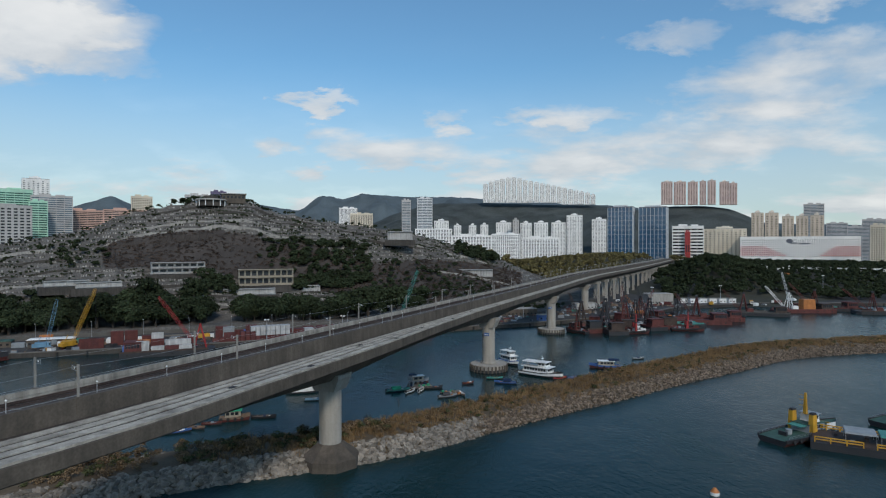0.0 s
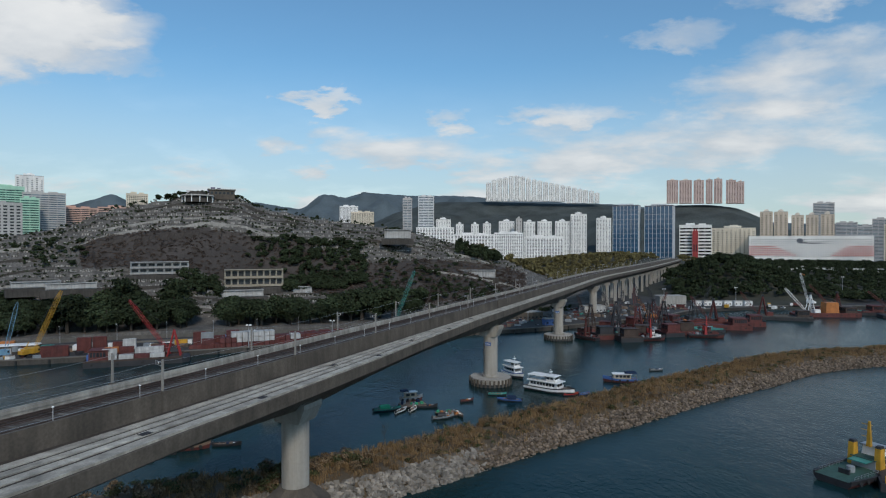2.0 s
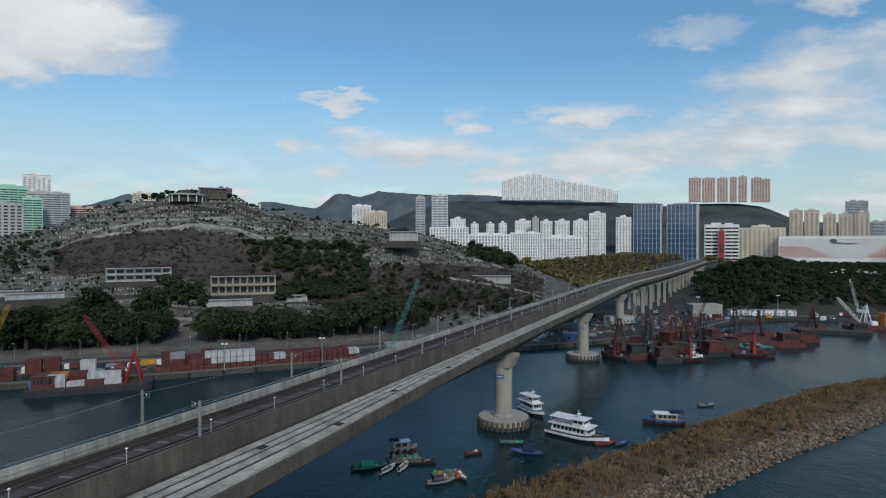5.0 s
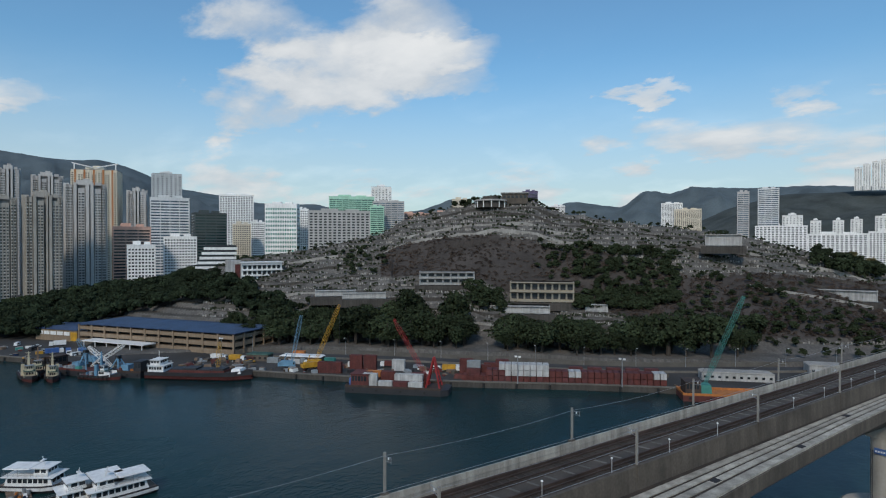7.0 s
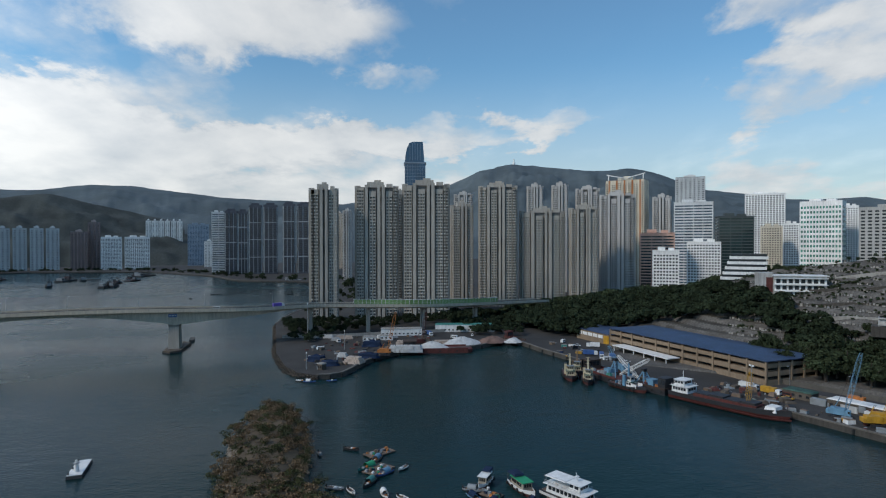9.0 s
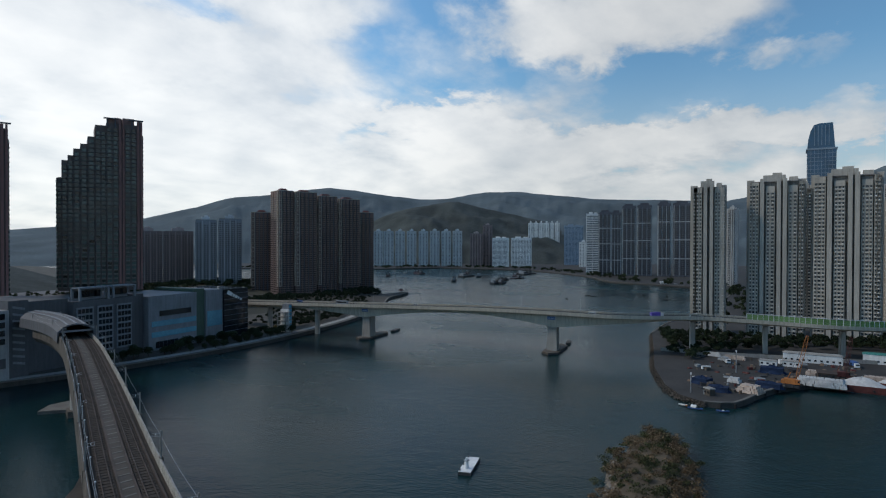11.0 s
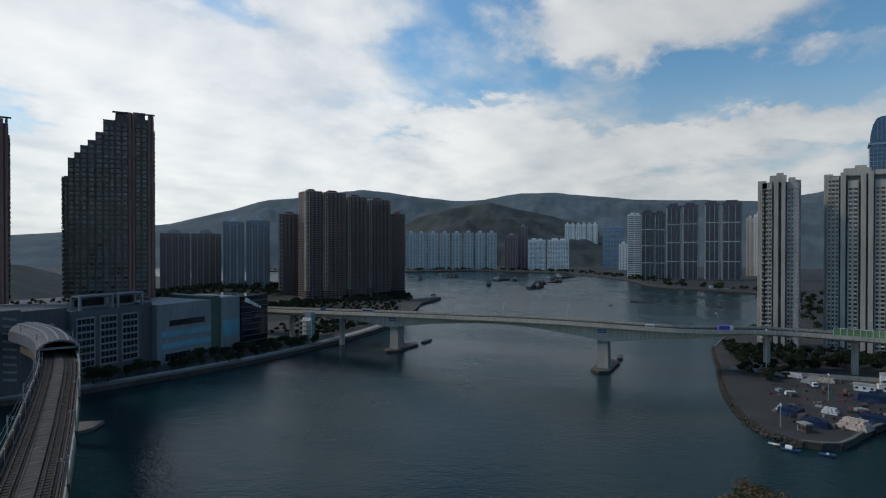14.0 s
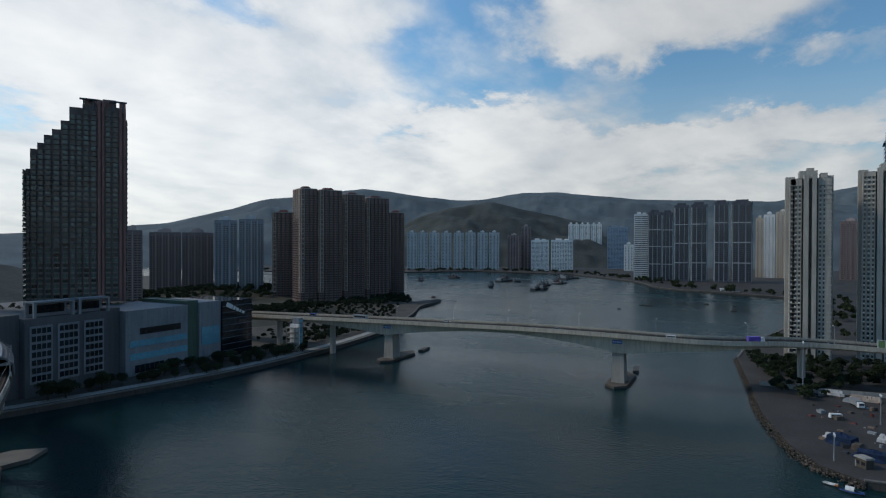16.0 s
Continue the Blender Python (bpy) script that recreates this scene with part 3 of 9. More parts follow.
# wooded rises behind the yards
MOUNDS = [(315, 680, 38, 70, 85), (-485, 410, 25, 120, 95), (-360, 470, 14, 80, 70), (330, 1150, 34, 260, 180), (560, 900, 20, 300, 180), (900, 900, 12, 300, 220), (-690, -560, 14, 130, 110), (-560, -330, 9, 110, 50), (-120, -420, 22, 90, 70), (40, -480, 30, 150, 110)]


def rise(x, y):
    return max(0, sum(h * math.exp(-((x - cx) / rx) ** 2 - ((y - cy) / ry) ** 2) for cx, cy, h, rx, ry in MOUNDS) - 3.2)


for n_, (cx, cy, h, rx, ry) in enumerate(MOUNDS):
    g = Geo()
    N_ = 22
    for i in range(N_ + 1):
        for j in range(N_ + 1):
            x, y = cx + rx * 2.1 * (2 * i / N_ - 1), cy + ry * 2.1 * (2 * j / N_ - 1)
            z = h * math.exp(-((x - cx) / rx) ** 2 - ((y - cy) / ry) ** 2) - 3.2
            g.v.append((x, y, 1.6 + z + 0.5 * noise.noise(Vector((x, y, 0)) * 0.05)))
    for i in range(N_):
        for j in range(N_):
            a = i * (N_ + 1) + j
            g.f.append((a, a + N_ + 1, a + N_ + 2, a + 1))
            g.k.append(0)
    solid(f"ground_{n_ + 3}", g, [FORESTFLOOR], "low earthy rise under trees", "ground", kind="structure")


def ground_z(x, y):
    """The land's height at a place."""
    return max(2.2, 1.9 + hill(x, y)[0], 1.6 + rise(x, y))

# ---- railway viaduct ----
AXIS = [(-229, -262), (-222, -200), (-203, -150), (-156, -72.1), (-101.2, 12.8), (-76.6, 53.2), (-53, 98), (-29.4, 151.5), (20.2, 266), (69, 378), (118, 492), (147, 552), (190, 632), (262, 770), (371, 990), (430, 1110)]
VIA = smooth_line(AXIS, 6.2)
TRACK = [(p, s) for p, s in VIA]


def arc(frames):
    out, total = [0.0], 0.0
    for (a, _), (b, _) in zip(frames, frames[1:]):
        total += (b - a).length
        out.append(total)
    return out


VIA_S = arc(VIA)


LOWER = [(0, 0), (30, 12.5), (95, 12.5), (115, 10.9), (150, 10.2), (170, 9.3), (200, 7.2), (240, 5.6), (320, 5.2)]


def lower_width(p):
    """The lower deck leaves the island's side of the bridge wide and narrows towards the land."""
    return lerp_table(LOWER, p.y)


def on_via(s, off=0.0, z=0.0):
    """A place s metres along the viaduct, off metres to the right of its axis."""
    i = max(0, min(len(VIA) - 2, int(np.searchsorted(VIA_S, s)) - 1))
    f = (s - VIA_S[i]) / (VIA_S[i + 1] - VIA_S[i])
    p, d = VIA[i][0].lerp(VIA[i + 1][0], f), VIA[i][1].lerp(VIA[i + 1][1], f)
    return Vector((p.x + d.x * off, p.y + d.y * off, z)), d


def s_at(x, y):
    return VIA_S[min(range(len(VIA)), key=lambda i: (VIA[i][0].x - x) ** 2 + (VIA[i][0].y - y) ** 2)]


def stretch(s0, s1, step=6.0):
    n = max(1, int((s1 - s0) / step))
    return [(lambda q: (q[0], q[1]))(on_via(s0 + (s1 - s0) * i / n)) for i in range(n + 1)]


S_A, S_B, S_C = s_at(-29.4, 151.5), s_at(19.5, 264.5), s_at(69, 378)
SPAN = S_B - S_A
S_END = VIA_S[-1] - 5
PIERS = [S_A - 3 * SPAN * 0.9, S_A - 2 * SPAN * 0.92, S_A - SPAN * 0.95, S_A, S_B, S_C, S_C + SPAN]
viaduct = thing("rail_viaduct", "long two-level concrete railway viaduct on round piers", "bridge")
bounds = [max(2, PIERS[0] - SPAN * 0.5)] + [(a + b) / 2 for a, b in zip(PIERS, PIERS[1:])] + [PIERS[-1] + SPAN * 0.45, S_END]
for i, (a, b) in enumerate(zip(bounds, bounds[1:])):
    fr = stretch(a, b)
    g = Geo()
    n = len(fr)
    sec = []
    for j, (p, s) in enumerate(fr):
        t = j / (n - 1)
        deep = 1.8 * (1 - abs(2 * t - 1)) ** 2 if i < len(PIERS) else 0
        w = lower_width(p)
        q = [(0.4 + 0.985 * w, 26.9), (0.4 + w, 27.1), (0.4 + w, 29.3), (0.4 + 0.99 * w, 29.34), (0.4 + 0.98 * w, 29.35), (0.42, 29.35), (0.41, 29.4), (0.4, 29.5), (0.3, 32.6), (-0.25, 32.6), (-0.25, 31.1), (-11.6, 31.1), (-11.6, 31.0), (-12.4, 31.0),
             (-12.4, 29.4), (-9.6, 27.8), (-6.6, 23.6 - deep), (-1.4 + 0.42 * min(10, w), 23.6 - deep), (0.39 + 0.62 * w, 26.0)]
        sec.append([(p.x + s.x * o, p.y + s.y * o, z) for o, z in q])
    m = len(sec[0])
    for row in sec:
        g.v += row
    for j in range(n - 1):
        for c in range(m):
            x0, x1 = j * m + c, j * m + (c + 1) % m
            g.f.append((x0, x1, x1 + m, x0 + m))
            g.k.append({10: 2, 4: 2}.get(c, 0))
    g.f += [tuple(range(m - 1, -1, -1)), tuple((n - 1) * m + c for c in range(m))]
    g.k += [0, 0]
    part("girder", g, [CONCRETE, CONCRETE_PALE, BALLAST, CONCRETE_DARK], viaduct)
# cast slabs on the lower deck, in bays
S_SLAB = s_at(-91.7, 29) + 3


def deck_strip(geo, s0, s1, a, b, z0, z1):
    """A strip of the lower deck between two shares of its width."""
    n = max(2, int((s1 - s0) / 6) + 1)
    at = len(geo.v)
    for i in range(n):
        p, d = on_via(s0 + (s1 - s0) * i / (n - 1))
        w = lower_width(p)
        geo.v += [(p.x + d.x * (0.4 + w * f), p.y + d.y * (0.4 + w * f), z) for f, z in ((a, z0), (b, z0), (b, z1), (a, z1))]
    for i in range(n - 1):
        for c in range(4):
            x0, x1 = at + 4 * i + c, at + 4 * i + (c + 1) % 4
            geo.f.append((x0, x1, x1 + 4, x0 + 4))
            geo.k.append(0)
    geo.f += [(at + 3, at + 2, at + 1, at), tuple(at + 4 * (n - 1) + c for c in range(4))]
    geo.k += [0, 0]


for k, (f0, f1) in enumerate(((0.13, 0.27), (0.34, 0.46), (0.53, 0.67), (0.745, 0.915))):
    g = Geo()
    s = S_SLAB
    while s < S_END - 12:
        near = S_A - 75 < s < S_C + 40
        q = Geo() if near else g
        deck_strip(q, s, s + 11.96, f0, f1, 29.3, 29.52)
        if near:
            part("slab", q, SLABMAT, viaduct)
        s += 12.0
    part("slab_row", g, SLABMAT, viaduct, "pale precast concrete slabs", kind="stuff")
kerb = Geo()
s = S_SLAB
while s < S_END - 12:
    deck_strip(kerb, s, s + 11.98, 0.945, 0.965, 29.3, 29.7)
    s += 12.0
part("edge_kerb", kerb, SLABMAT, viaduct)
# a few open hatches and left bundles on the slabs
for s, f in ((S_A - 42, 0.62), (S_A - 20, 0.8), (S_A + 8, 0.4), (S_A + 22, 0.82), (S_A + 45, 0.6), (S_A + 70, 0.8), (S_A + 96, 0.45)):
    p, d = on_via(s)
    q = p + d * (0.4 + lower_width(p) * f)
    # a flat near-black plate: the hole's darkness is put into its colour
    part("hatch", Geo().box((-0.55, -0.8, 0), (0.55, 0.8, 0.07)), DARK, viaduct, "dark open hatch", m=pose(q.x, q.y, 29.525, 0, 0, math.degrees(math.atan2(d.y, d.x))))
# far parapet panels and rails
g = Geo()
s = 4.0
while s < S_END - 8:
    near = S_A - 75 < s < S_C + 40
    q = Geo() if near else g
    q.sweep(stretch(s, s + 5.95, 6), [(-12.35, 31.0), (-11.75, 31.0), (-11.8, 32.55), (-12.1, 32.55)])
    q.sweep(stretch(s, s + 5.95, 6), [(-11.74, 31.75), (-11.68, 31.75), (-11.68, 31.85), (-11.74, 31.85)])
    if near:
        part("parapet_panel", q, PARAPET, viaduct)
    s += 6.0
part("parapet_row", g, PARAPET, viaduct, "pale parapet panels", kind="stuff")
TRACKS = (-2.9, -8.9)
for t in TRACKS:
    for o in (t - 0.74, t + 0.74):
        g = Geo()
        g.sweep(stretch(4, S_END, 6), [(o - 0.08, 31.3), (o + 0.08, 31.3), (o + 0.08, 31.48), (o - 0.08, 31.48)])
        part("rail", g, RUST, viaduct)
    g = Geo()
    g.sweep(stretch(4, S_END, 6), [(t - 1.35, 31.104), (t + 1.35, 31.104), (t + 1.35, 31.2), (t - 1.35, 31.2)])
    part("track_slab", g, BALLAST, viaduct)
    # low derailment kerbs beside the rails
    for o in (t - 1.75, t + 1.75):
        g = Geo()
        g.sweep(stretch(4, S_END, 6), [(o - 0.16, 31.104), (o + 0.16, 31.104), (o + 0.16, 31.5), (o - 0.16, 31.5)])
        part("track_kerb", g, RUST, viaduct, "dark brown track kerb")
g = Geo()
s = 6.0
while s < S_A + 420:
    for t in TRACKS:
        p, d = on_via(s, t, 31.2)
        g.box((-1.2, -0.14, 0), (1.2, 0.14, 0.1), 0, pose(p.x, p.y, p.z, 0, 0, math.degrees(math.atan2(d.y, d.x))))
    s += 1.5
part("sleepers", g, SLEEPER, viaduct, kind="stuff")
g = Geo()
g.sweep(stretch(4, S_END, 6), [(-7.0, 31.104), (-4.8, 31.104), (-4.8, 31.4), (-7.0, 31.4)])
part("walkway", g, WALKWAY, viaduct)
g = Geo()
s = 5.0
while s < S_A + 420:
    p, d = on_via(s, -5.9, 31.41)
    g.box((-0.95, -0.22, 0), (0.95, 0.22, 0.06), 0, pose(p.x, p.y, p.z, 0, 0, math.degrees(math.atan2(d.y, d.x)) + 14))
    s += 3.4
part("cable_covers", g, CONCRETE_MID, viaduct, kind="stuff")
for z, o in ((32.95, -12.0), (32.95, 0.0)):
    g = Geo()
    fr = stretch(4, S_END, 12)
    for (a, sa), (b, sb) in zip(fr, fr[1:]):
        g.beam((a.x + sa.x * o, a.y + sa.y * o, z), (b.x + sb.x * o, b.y + sb.y * o, z), 0.05)
    part("handrail", g, STEEL, viaduct)


def pier(s, foot):
    p, d = on_via(s, lerp_table([(10, -5.6), (90, 0.4)], on_via(s)[0].y))
    ang = math.degrees(math.atan2(d.y, d.x))
    o = thing("viaduct_pier", "round concrete viaduct pier with a flared head", "pier", pose(p.x, p.y, 0, 0, 0, ang), "piers under the railway viaduct")
    g = Geo()
    g.cyl(0, 0, 2.85, 2.85, 0.5, 19.3, 40)
    part("shaft", g, PIER, o, smooth=False)
    g = Geo()
    g.add([(-3.0, -2.9, 19.2), (3.0, -2.9, 19.2), (3.0, 2.9, 19.2), (-3.0, 2.9, 19.2), (-4.9, -3.1, 22.4), (4.5, -3.1, 22.4), (4.5, 3.1, 22.4), (-4.9, 3.1, 22.4)],
          [(3, 2, 1, 0), (4, 5, 6, 7), (0, 1, 5, 4), (1, 2, 6, 5), (2, 3, 7, 6), (3, 0, 4, 7)])
    g.box((-4.9, -3.1, 22.4), (4.5, 3.1, 23.4))
    part("pier_head", g, PIER, o)
    if foot == "cap":
        g = Geo()
        g.cyl(0, 0, 8.1, 8.1, -2, 3.0, 48)
        part("pile_cap", g, PIER, o)
        me = Geo().box((-0.32, -0.28, -0.8), (0.32, 0.28, 2.75)).mesh("fender", [CONCRETE])
        for i in range(30):
            a = 12 * i
            part("fender", me, None, o, m=pose(8.35 * math.cos(radians(a)), 8.35 * math.sin(radians(a)), 0, 0, 0, a + 90))
        g = Geo()
        g.cyl(0, 0, 8.22, 8.22, -2, 1.1, 48)
        part("tide_band", g, BLACK, o, "dark tidal growth band")
        g = Geo()
        g.cyl(0, 0, 3.6, 3.6, 3.1, 3.9, 40)
        part("plinth", g, PIER, o)
        g = Geo().box((-1.2, -3.05, 15.7), (1.2, -2.85, 17.0))
        part("sign_plate", g, BLUE, o, "blue sign plate")
        for i in range(4):
            part("sign_bar", Geo().box((-1.0 + 0.52 * i, -3.10, 16.1), (-0.68 + 0.52 * i, -3.06, 16.5)), WHITE, o)
        g = Geo()
        for x in (-1.9, -1.5):
            g.beam((x, -3.0, 3.2), (x, -3.0, 16.5), 0.09)
        for i in range(26):
            g.beam((-1.9, -3.0, 3.6 + 0.5 * i), (-1.5, -3.0, 3.6 + 0.5 * i), 0.06)
        part("ladder", g, BLACK, o)
    elif foot == "skirt":
        g = Geo()
        n = 8
        g.cyl(0, 0, 7.6, 3.4, 2.4, 5.6, 8)
        g.cyl(0, 0, 7.9, 7.6, -1, 2.4, 8)
        part("footing", g, CONCRETE, o, "stained sloping footing")
    else:
        g = Geo().box((-4, -4, 0), (4, 4, 2.6))
        part("footing", g, CONCRETE, o)
    return o


for i, s in enumerate(PIERS):
    pier(s, "skirt" if i == 3 else ("cap" if i in (1, 2, 4, 5) else "block"))
# portal frames of the land viaduct
s = PIERS[-1] + SPAN * 0.35
first = None
while s < S_END - 10:
    p, d = on_via(s, -2.0)
    m = pose(p.x, p.y, 2, 0, 0, math.degrees(math.atan2(d.y, d.x)))
    if first is None:
        first = thing("viaduct_portal", "concrete portal frame under the land viaduct", "pier", m, "portal frames under the viaduct")
        for x in (-5.2, 5.6):
            part("column", Geo().box((x - 1.1, -1.3, 0), (x + 1.1, 1.3, 19.5)), PIER, first)
        part("crossbeam", Geo().box((-7.5, -1.4, 19.5), (7.6, 1.4, 21.7)), PIER, first)
    else:
        copy_thing(first, m)
    s += 34

# masts, lamps and wires on the viaduct
near_mast = far_mast = lamp = None
wire = {0.0: [], -12.2: []}
s = S_A + 0.5 - 33.4 * 12
while s < S_END - 30:
    for o, ds in ((0.0, 0.0), (-12.2, 0.5)):
        if s + ds < 5:
            continue
        p, d = on_via(s + ds, o, 32.6)
        m = pose(p.x, p.y, p.z, 0, 0, math.degrees(math.atan2(d.y, d.x)))
        wire[o].append(p + Vector((0, 0, 4.8)) - d * (0.3 if o > -1 else -0.3))
        if near_mast is None:
            near_mast = thing("catenary_mast", "grey steel catenary mast with a short bracket", "mast", m, "catenary masts on the viaduct")
            part("pole", Geo().box((-0.14, -0.14, -0.4), (0.14, 0.14, 5.1)), MAST, near_mast)
            part("pedestal", Geo().box((-0.3, -0.45, -3.4), (0.42, 0.45, 0.12)), CONCRETE, near_mast)
            g = Geo()
            g.beam((0, 0, 4.6), (-1.5, 0, 4.8), 0.06)
            g.beam((0, 0, 4.0), (-1.5, 0, 4.3), 0.06)
            g.beam((-1.5, 0, 4.1), (-1.5, 0, 4.9), 0.05)
            part("bracket", g, STEEL, near_mast)
            part("insulator", Geo().cyl(-0.9, 0, 0.09, 0.09, 4.4, 4.7, 8), WHITE, near_mast)
        else:
            copy_thing(near_mast, m if o > -1 else m @ pose(0, 0, 0, 0, 0, 180))
    s += 33.4
s = S_A - 36.3 - 13.2 * 28
while s < S_END - 30:
    p, d = on_via(s, -0.9, 31.12)
    m = pose(p.x, p.y, p.z)
    if lamp is None:
        lamp = thing("walkway_lamp", "short white walkway lamp post", "lamp", m, "lamps along the viaduct walkway")
        part("post", Geo().cyl(0, 0, 0.06, 0.05, 0, 3.0, 8), LAMPGREY, lamp)
        g = Geo()
        g.cyl(0, 0, 0.09, 0.19, 3.0, 3.1, 10)
        g.cyl(0, 0, 0.19, 0.06, 3.1, 3.26, 10)
        part("lantern", g, WHITE, lamp)
    else:
        copy_thing(lamp, m)
    s += 13.2
for o, pts in wire.items():
    for dz in ((0.0, -2.0) if o > -1 else (0.0,)):
        g = Geo()
        for a, b in zip(pts, pts[1:]):
            last = a
            for i in range(1, 9):
                t = i / 8
                q = a.lerp(b, t) - Vector((0, 0, (0.5 if dz == 0 else 0.15) * 4 * t * (1 - t) - dz))
                g.beam(last + Vector((0, 0, dz if i == 1 else 0)), q, 0.035)
                last = q
        solid("overhead_wire", g, STEEL, "thin sagging overhead contact wire", "cable", group="wires along the viaduct")

# ---- road bridge ----
ROAD = [(-428, -330, 20.5), (-427, -230, 22.8), (-427, -129, 25.2), (-427, -81, 26.1), (-427, -40, 26.9), (-427, 0, 27.0), (-429, 32, 26.4), (-435, 60, 25.6), (-458, 99, 24.6), (-467, 142, 23.0), (-473, 185, 21.4), (-500, 240, 19), (-540, 310, 16)]
RFR = smooth_line(ROAD, 6)
bridge = thing("road_bridge", "slender concrete road bridge crossing the channel", "bridge")
RS = arc(RFR)


def deep_at(y):
    """The girder deepens over its two river piers."""
    return lerp_table([(-70, 3.3), (60, 3.3), (85, 2.2)], y) + 5.6 * max(0, 1 - abs(y + 131) / 66) ** 1.6 + 6.4 * max(0, 1 - abs(y - 16) / 66) ** 1.6


g, pa, pb, road = Geo(), Geo(), Geo(), Geo()
sec = []
for p, s in RFR:
    dp = deep_at(p.y)
    sec.append([(p.x + s.x * o, p.y + s.y * o, p.z + z) for o, z in ((8.2, 1.2), (8.6, 1.2), (8.6, -1.0), (5.6, -1.5), (4.8, -dp), (-4.8, -dp), (-5.6, -1.5), (-8.6, -1.0), (-8.6, 1.2), (-8.2, 1.2), (-8.2, 0), (8.2, 0))])
m = 12
for row in sec:
    g.v += row
for j in range(len(sec) - 1):
    for c in range(m):
        a, b = j * m + c, j * m + (c + 1) % m
        g.f.append((a, b, b + m, a + m))
        g.k.append(1 if c == 10 else 0)
part("girder", g, [ROADCONCRETE, ASPHALT], bridge)
for o in (8.4, -8.4, 0.0):
    g = Geo()
    for (a, sa), (b, sb) in zip(RFR[::2], RFR[2::2]):
        A, B = a + sa * o + Vector((0, 0, 0.9)), b + sb * o + Vector((0, 0, 0.9))
        g.beam(A + Vector((0, 0, 0.45)), B + Vector((0, 0, 0.45)), 0.12)
        g.beam(A, A + Vector((0, 0, 0.45)), 0.12)
        if o == 0.0:
            g.beam(A - Vector((0, 0, 0.3)), B - Vector((0, 0, 0.3)), 0.35, 0.7)
    part("railing", g, CONCRETE if o == 0 else STEEL, bridge)


def near_road(y):
    i = min(range(len(RFR)), key=lambda k: abs(RFR[k][0].y - y))
    return RFR[i]


for y in (-131, 16):
    p, s = near_road(y)
    o = thing("river_pier", "concrete bridge pier on a boat-shaped footing", "pier", pose(p.x, p.y, 0), "river piers of the road bridge")
    top = p.z - deep_at(p.y)
    part("shaft", Geo().taper((-4.4, -3.4, 1.5), (4.4, 3.4, top + 0.2), 0.86), PIER, o)
    part("pier_head", Geo().taper((-4.6, -3.3, top - 0.2), (4.6, 3.3, top - 1.8), 0.86), PIER, o)
    poly = [(14, 0), (9, 5.5), (-20, 5.5), (-27, 0), (-20, -5.5), (9, -5.5)]
    part("footing", Geo().prism(poly, -2, 1.6), CONCRETE, o, "weathered pointed footing")
    part("tide_band", Geo().prism([(x * 1.02, y_ * 1.04) for x, y_ in poly], -2, 0.6), BLACK, o)
    part("fender_block", Geo().prism([(-46, 3), (-33, 5), (-31, 2), (-44, 0)], -2, 1.5), CONCRETE_DARK, o, "dark detached fender block")
    part("sign_plate", Geo().box((5.9, -2.6, p.z - 4.4), (6.1, 2.6, p.z - 2.4)), BLUE, o, "blue navigation sign")
    for i in range(5):
        part("sign_bar", Geo().box((6.12, -2.2 + 0.95 * i, p.z - 3.7), (6.15, -1.7 + 0.95 * i, p.z - 3.1)), WHITE, o)
for y in (-178, -225, 99, 142, 185, 232):
    p, s = near_road(y)
    o = thing("bridge_column", "plain concrete approach column", "pier", pose(p.x, p.y, 0, 0, 0, math.degrees(math.atan2(s.y, s.x))), "approach columns of the road bridge")
    part("shaft", Geo().box((-1.6, -1.3, -1), (1.6, 1.3, p.z - 2.1)), PIER, o)
    part("crosshead", Geo().taper((-4.2, -1.5, p.z - 2.1), (4.2, 1.5, p.z - 3.4), 0.6), PIER, o)
# noise barrier along the approach
bar = thing("noise_barrier", "green-tinted noise barrier panels with white posts", "barrier")
GREENPANE = glass_mat("green_panel", (0.17, 0.29, 0.10), 0.3, 0.2)
fr = [q for q in RFR if 128 < q[0].y < 250]
for side in (8.4,):
    me_post = Geo().box((-0.14, -0.14, 0), (0.14, 0.14, 4.2)).mesh("barrier_post", [WHITE])
    for (a, sa), (b, sb) in zip(fr, fr[1:]):
        A, B = a + sa * side, b + sb * side
        part("barrier_post", me_post, None, bar, m=pose(A.x, A.y, A.z + 0.9))
        M = (A + B) / 2
        part("barrier_post", me_post, None, bar, m=pose(M.x, M.y, M.z + 0.9))
        g = Geo()
        n = Vector((B.y - A.y, A.x - B.x, 0)).normalized() * 0.05
        for z0, z1 in ((0.95, 2.4), (2.5, 4.6)):
            g.add([A + n + Vector((0, 0, z0)), B + n + Vector((0, 0, z0)), B + n + Vector((0, 0, z1)), A + n + Vector((0, 0, z1)),
                   A - n + Vector((0, 0, z0)), B - n + Vector((0, 0, z0)), B - n + Vector((0, 0, z1)), A - n + Vector((0, 0, z1))],
                  [(0, 1, 2, 3), (7, 6, 5, 4), (3, 2, 6, 7), (0, 4, 5, 1)])
        part("panel", g, GREENPANE, bar)
    g = Geo()
    for (a, sa), (b, sb) in zip(fr, fr[1:]):
        g.beam(a + sa * side + Vector((0, 0, 5.0)), b + sb * side + Vector((0, 0, 5.0)), 0.25)
    part("top_rail", g, WHITE, bar)

# ---- buildings ----
def wallmat(name, col, **k):
    return mat(name, col, 0.8, 0.1, 0.05, stain=0.18, **k)


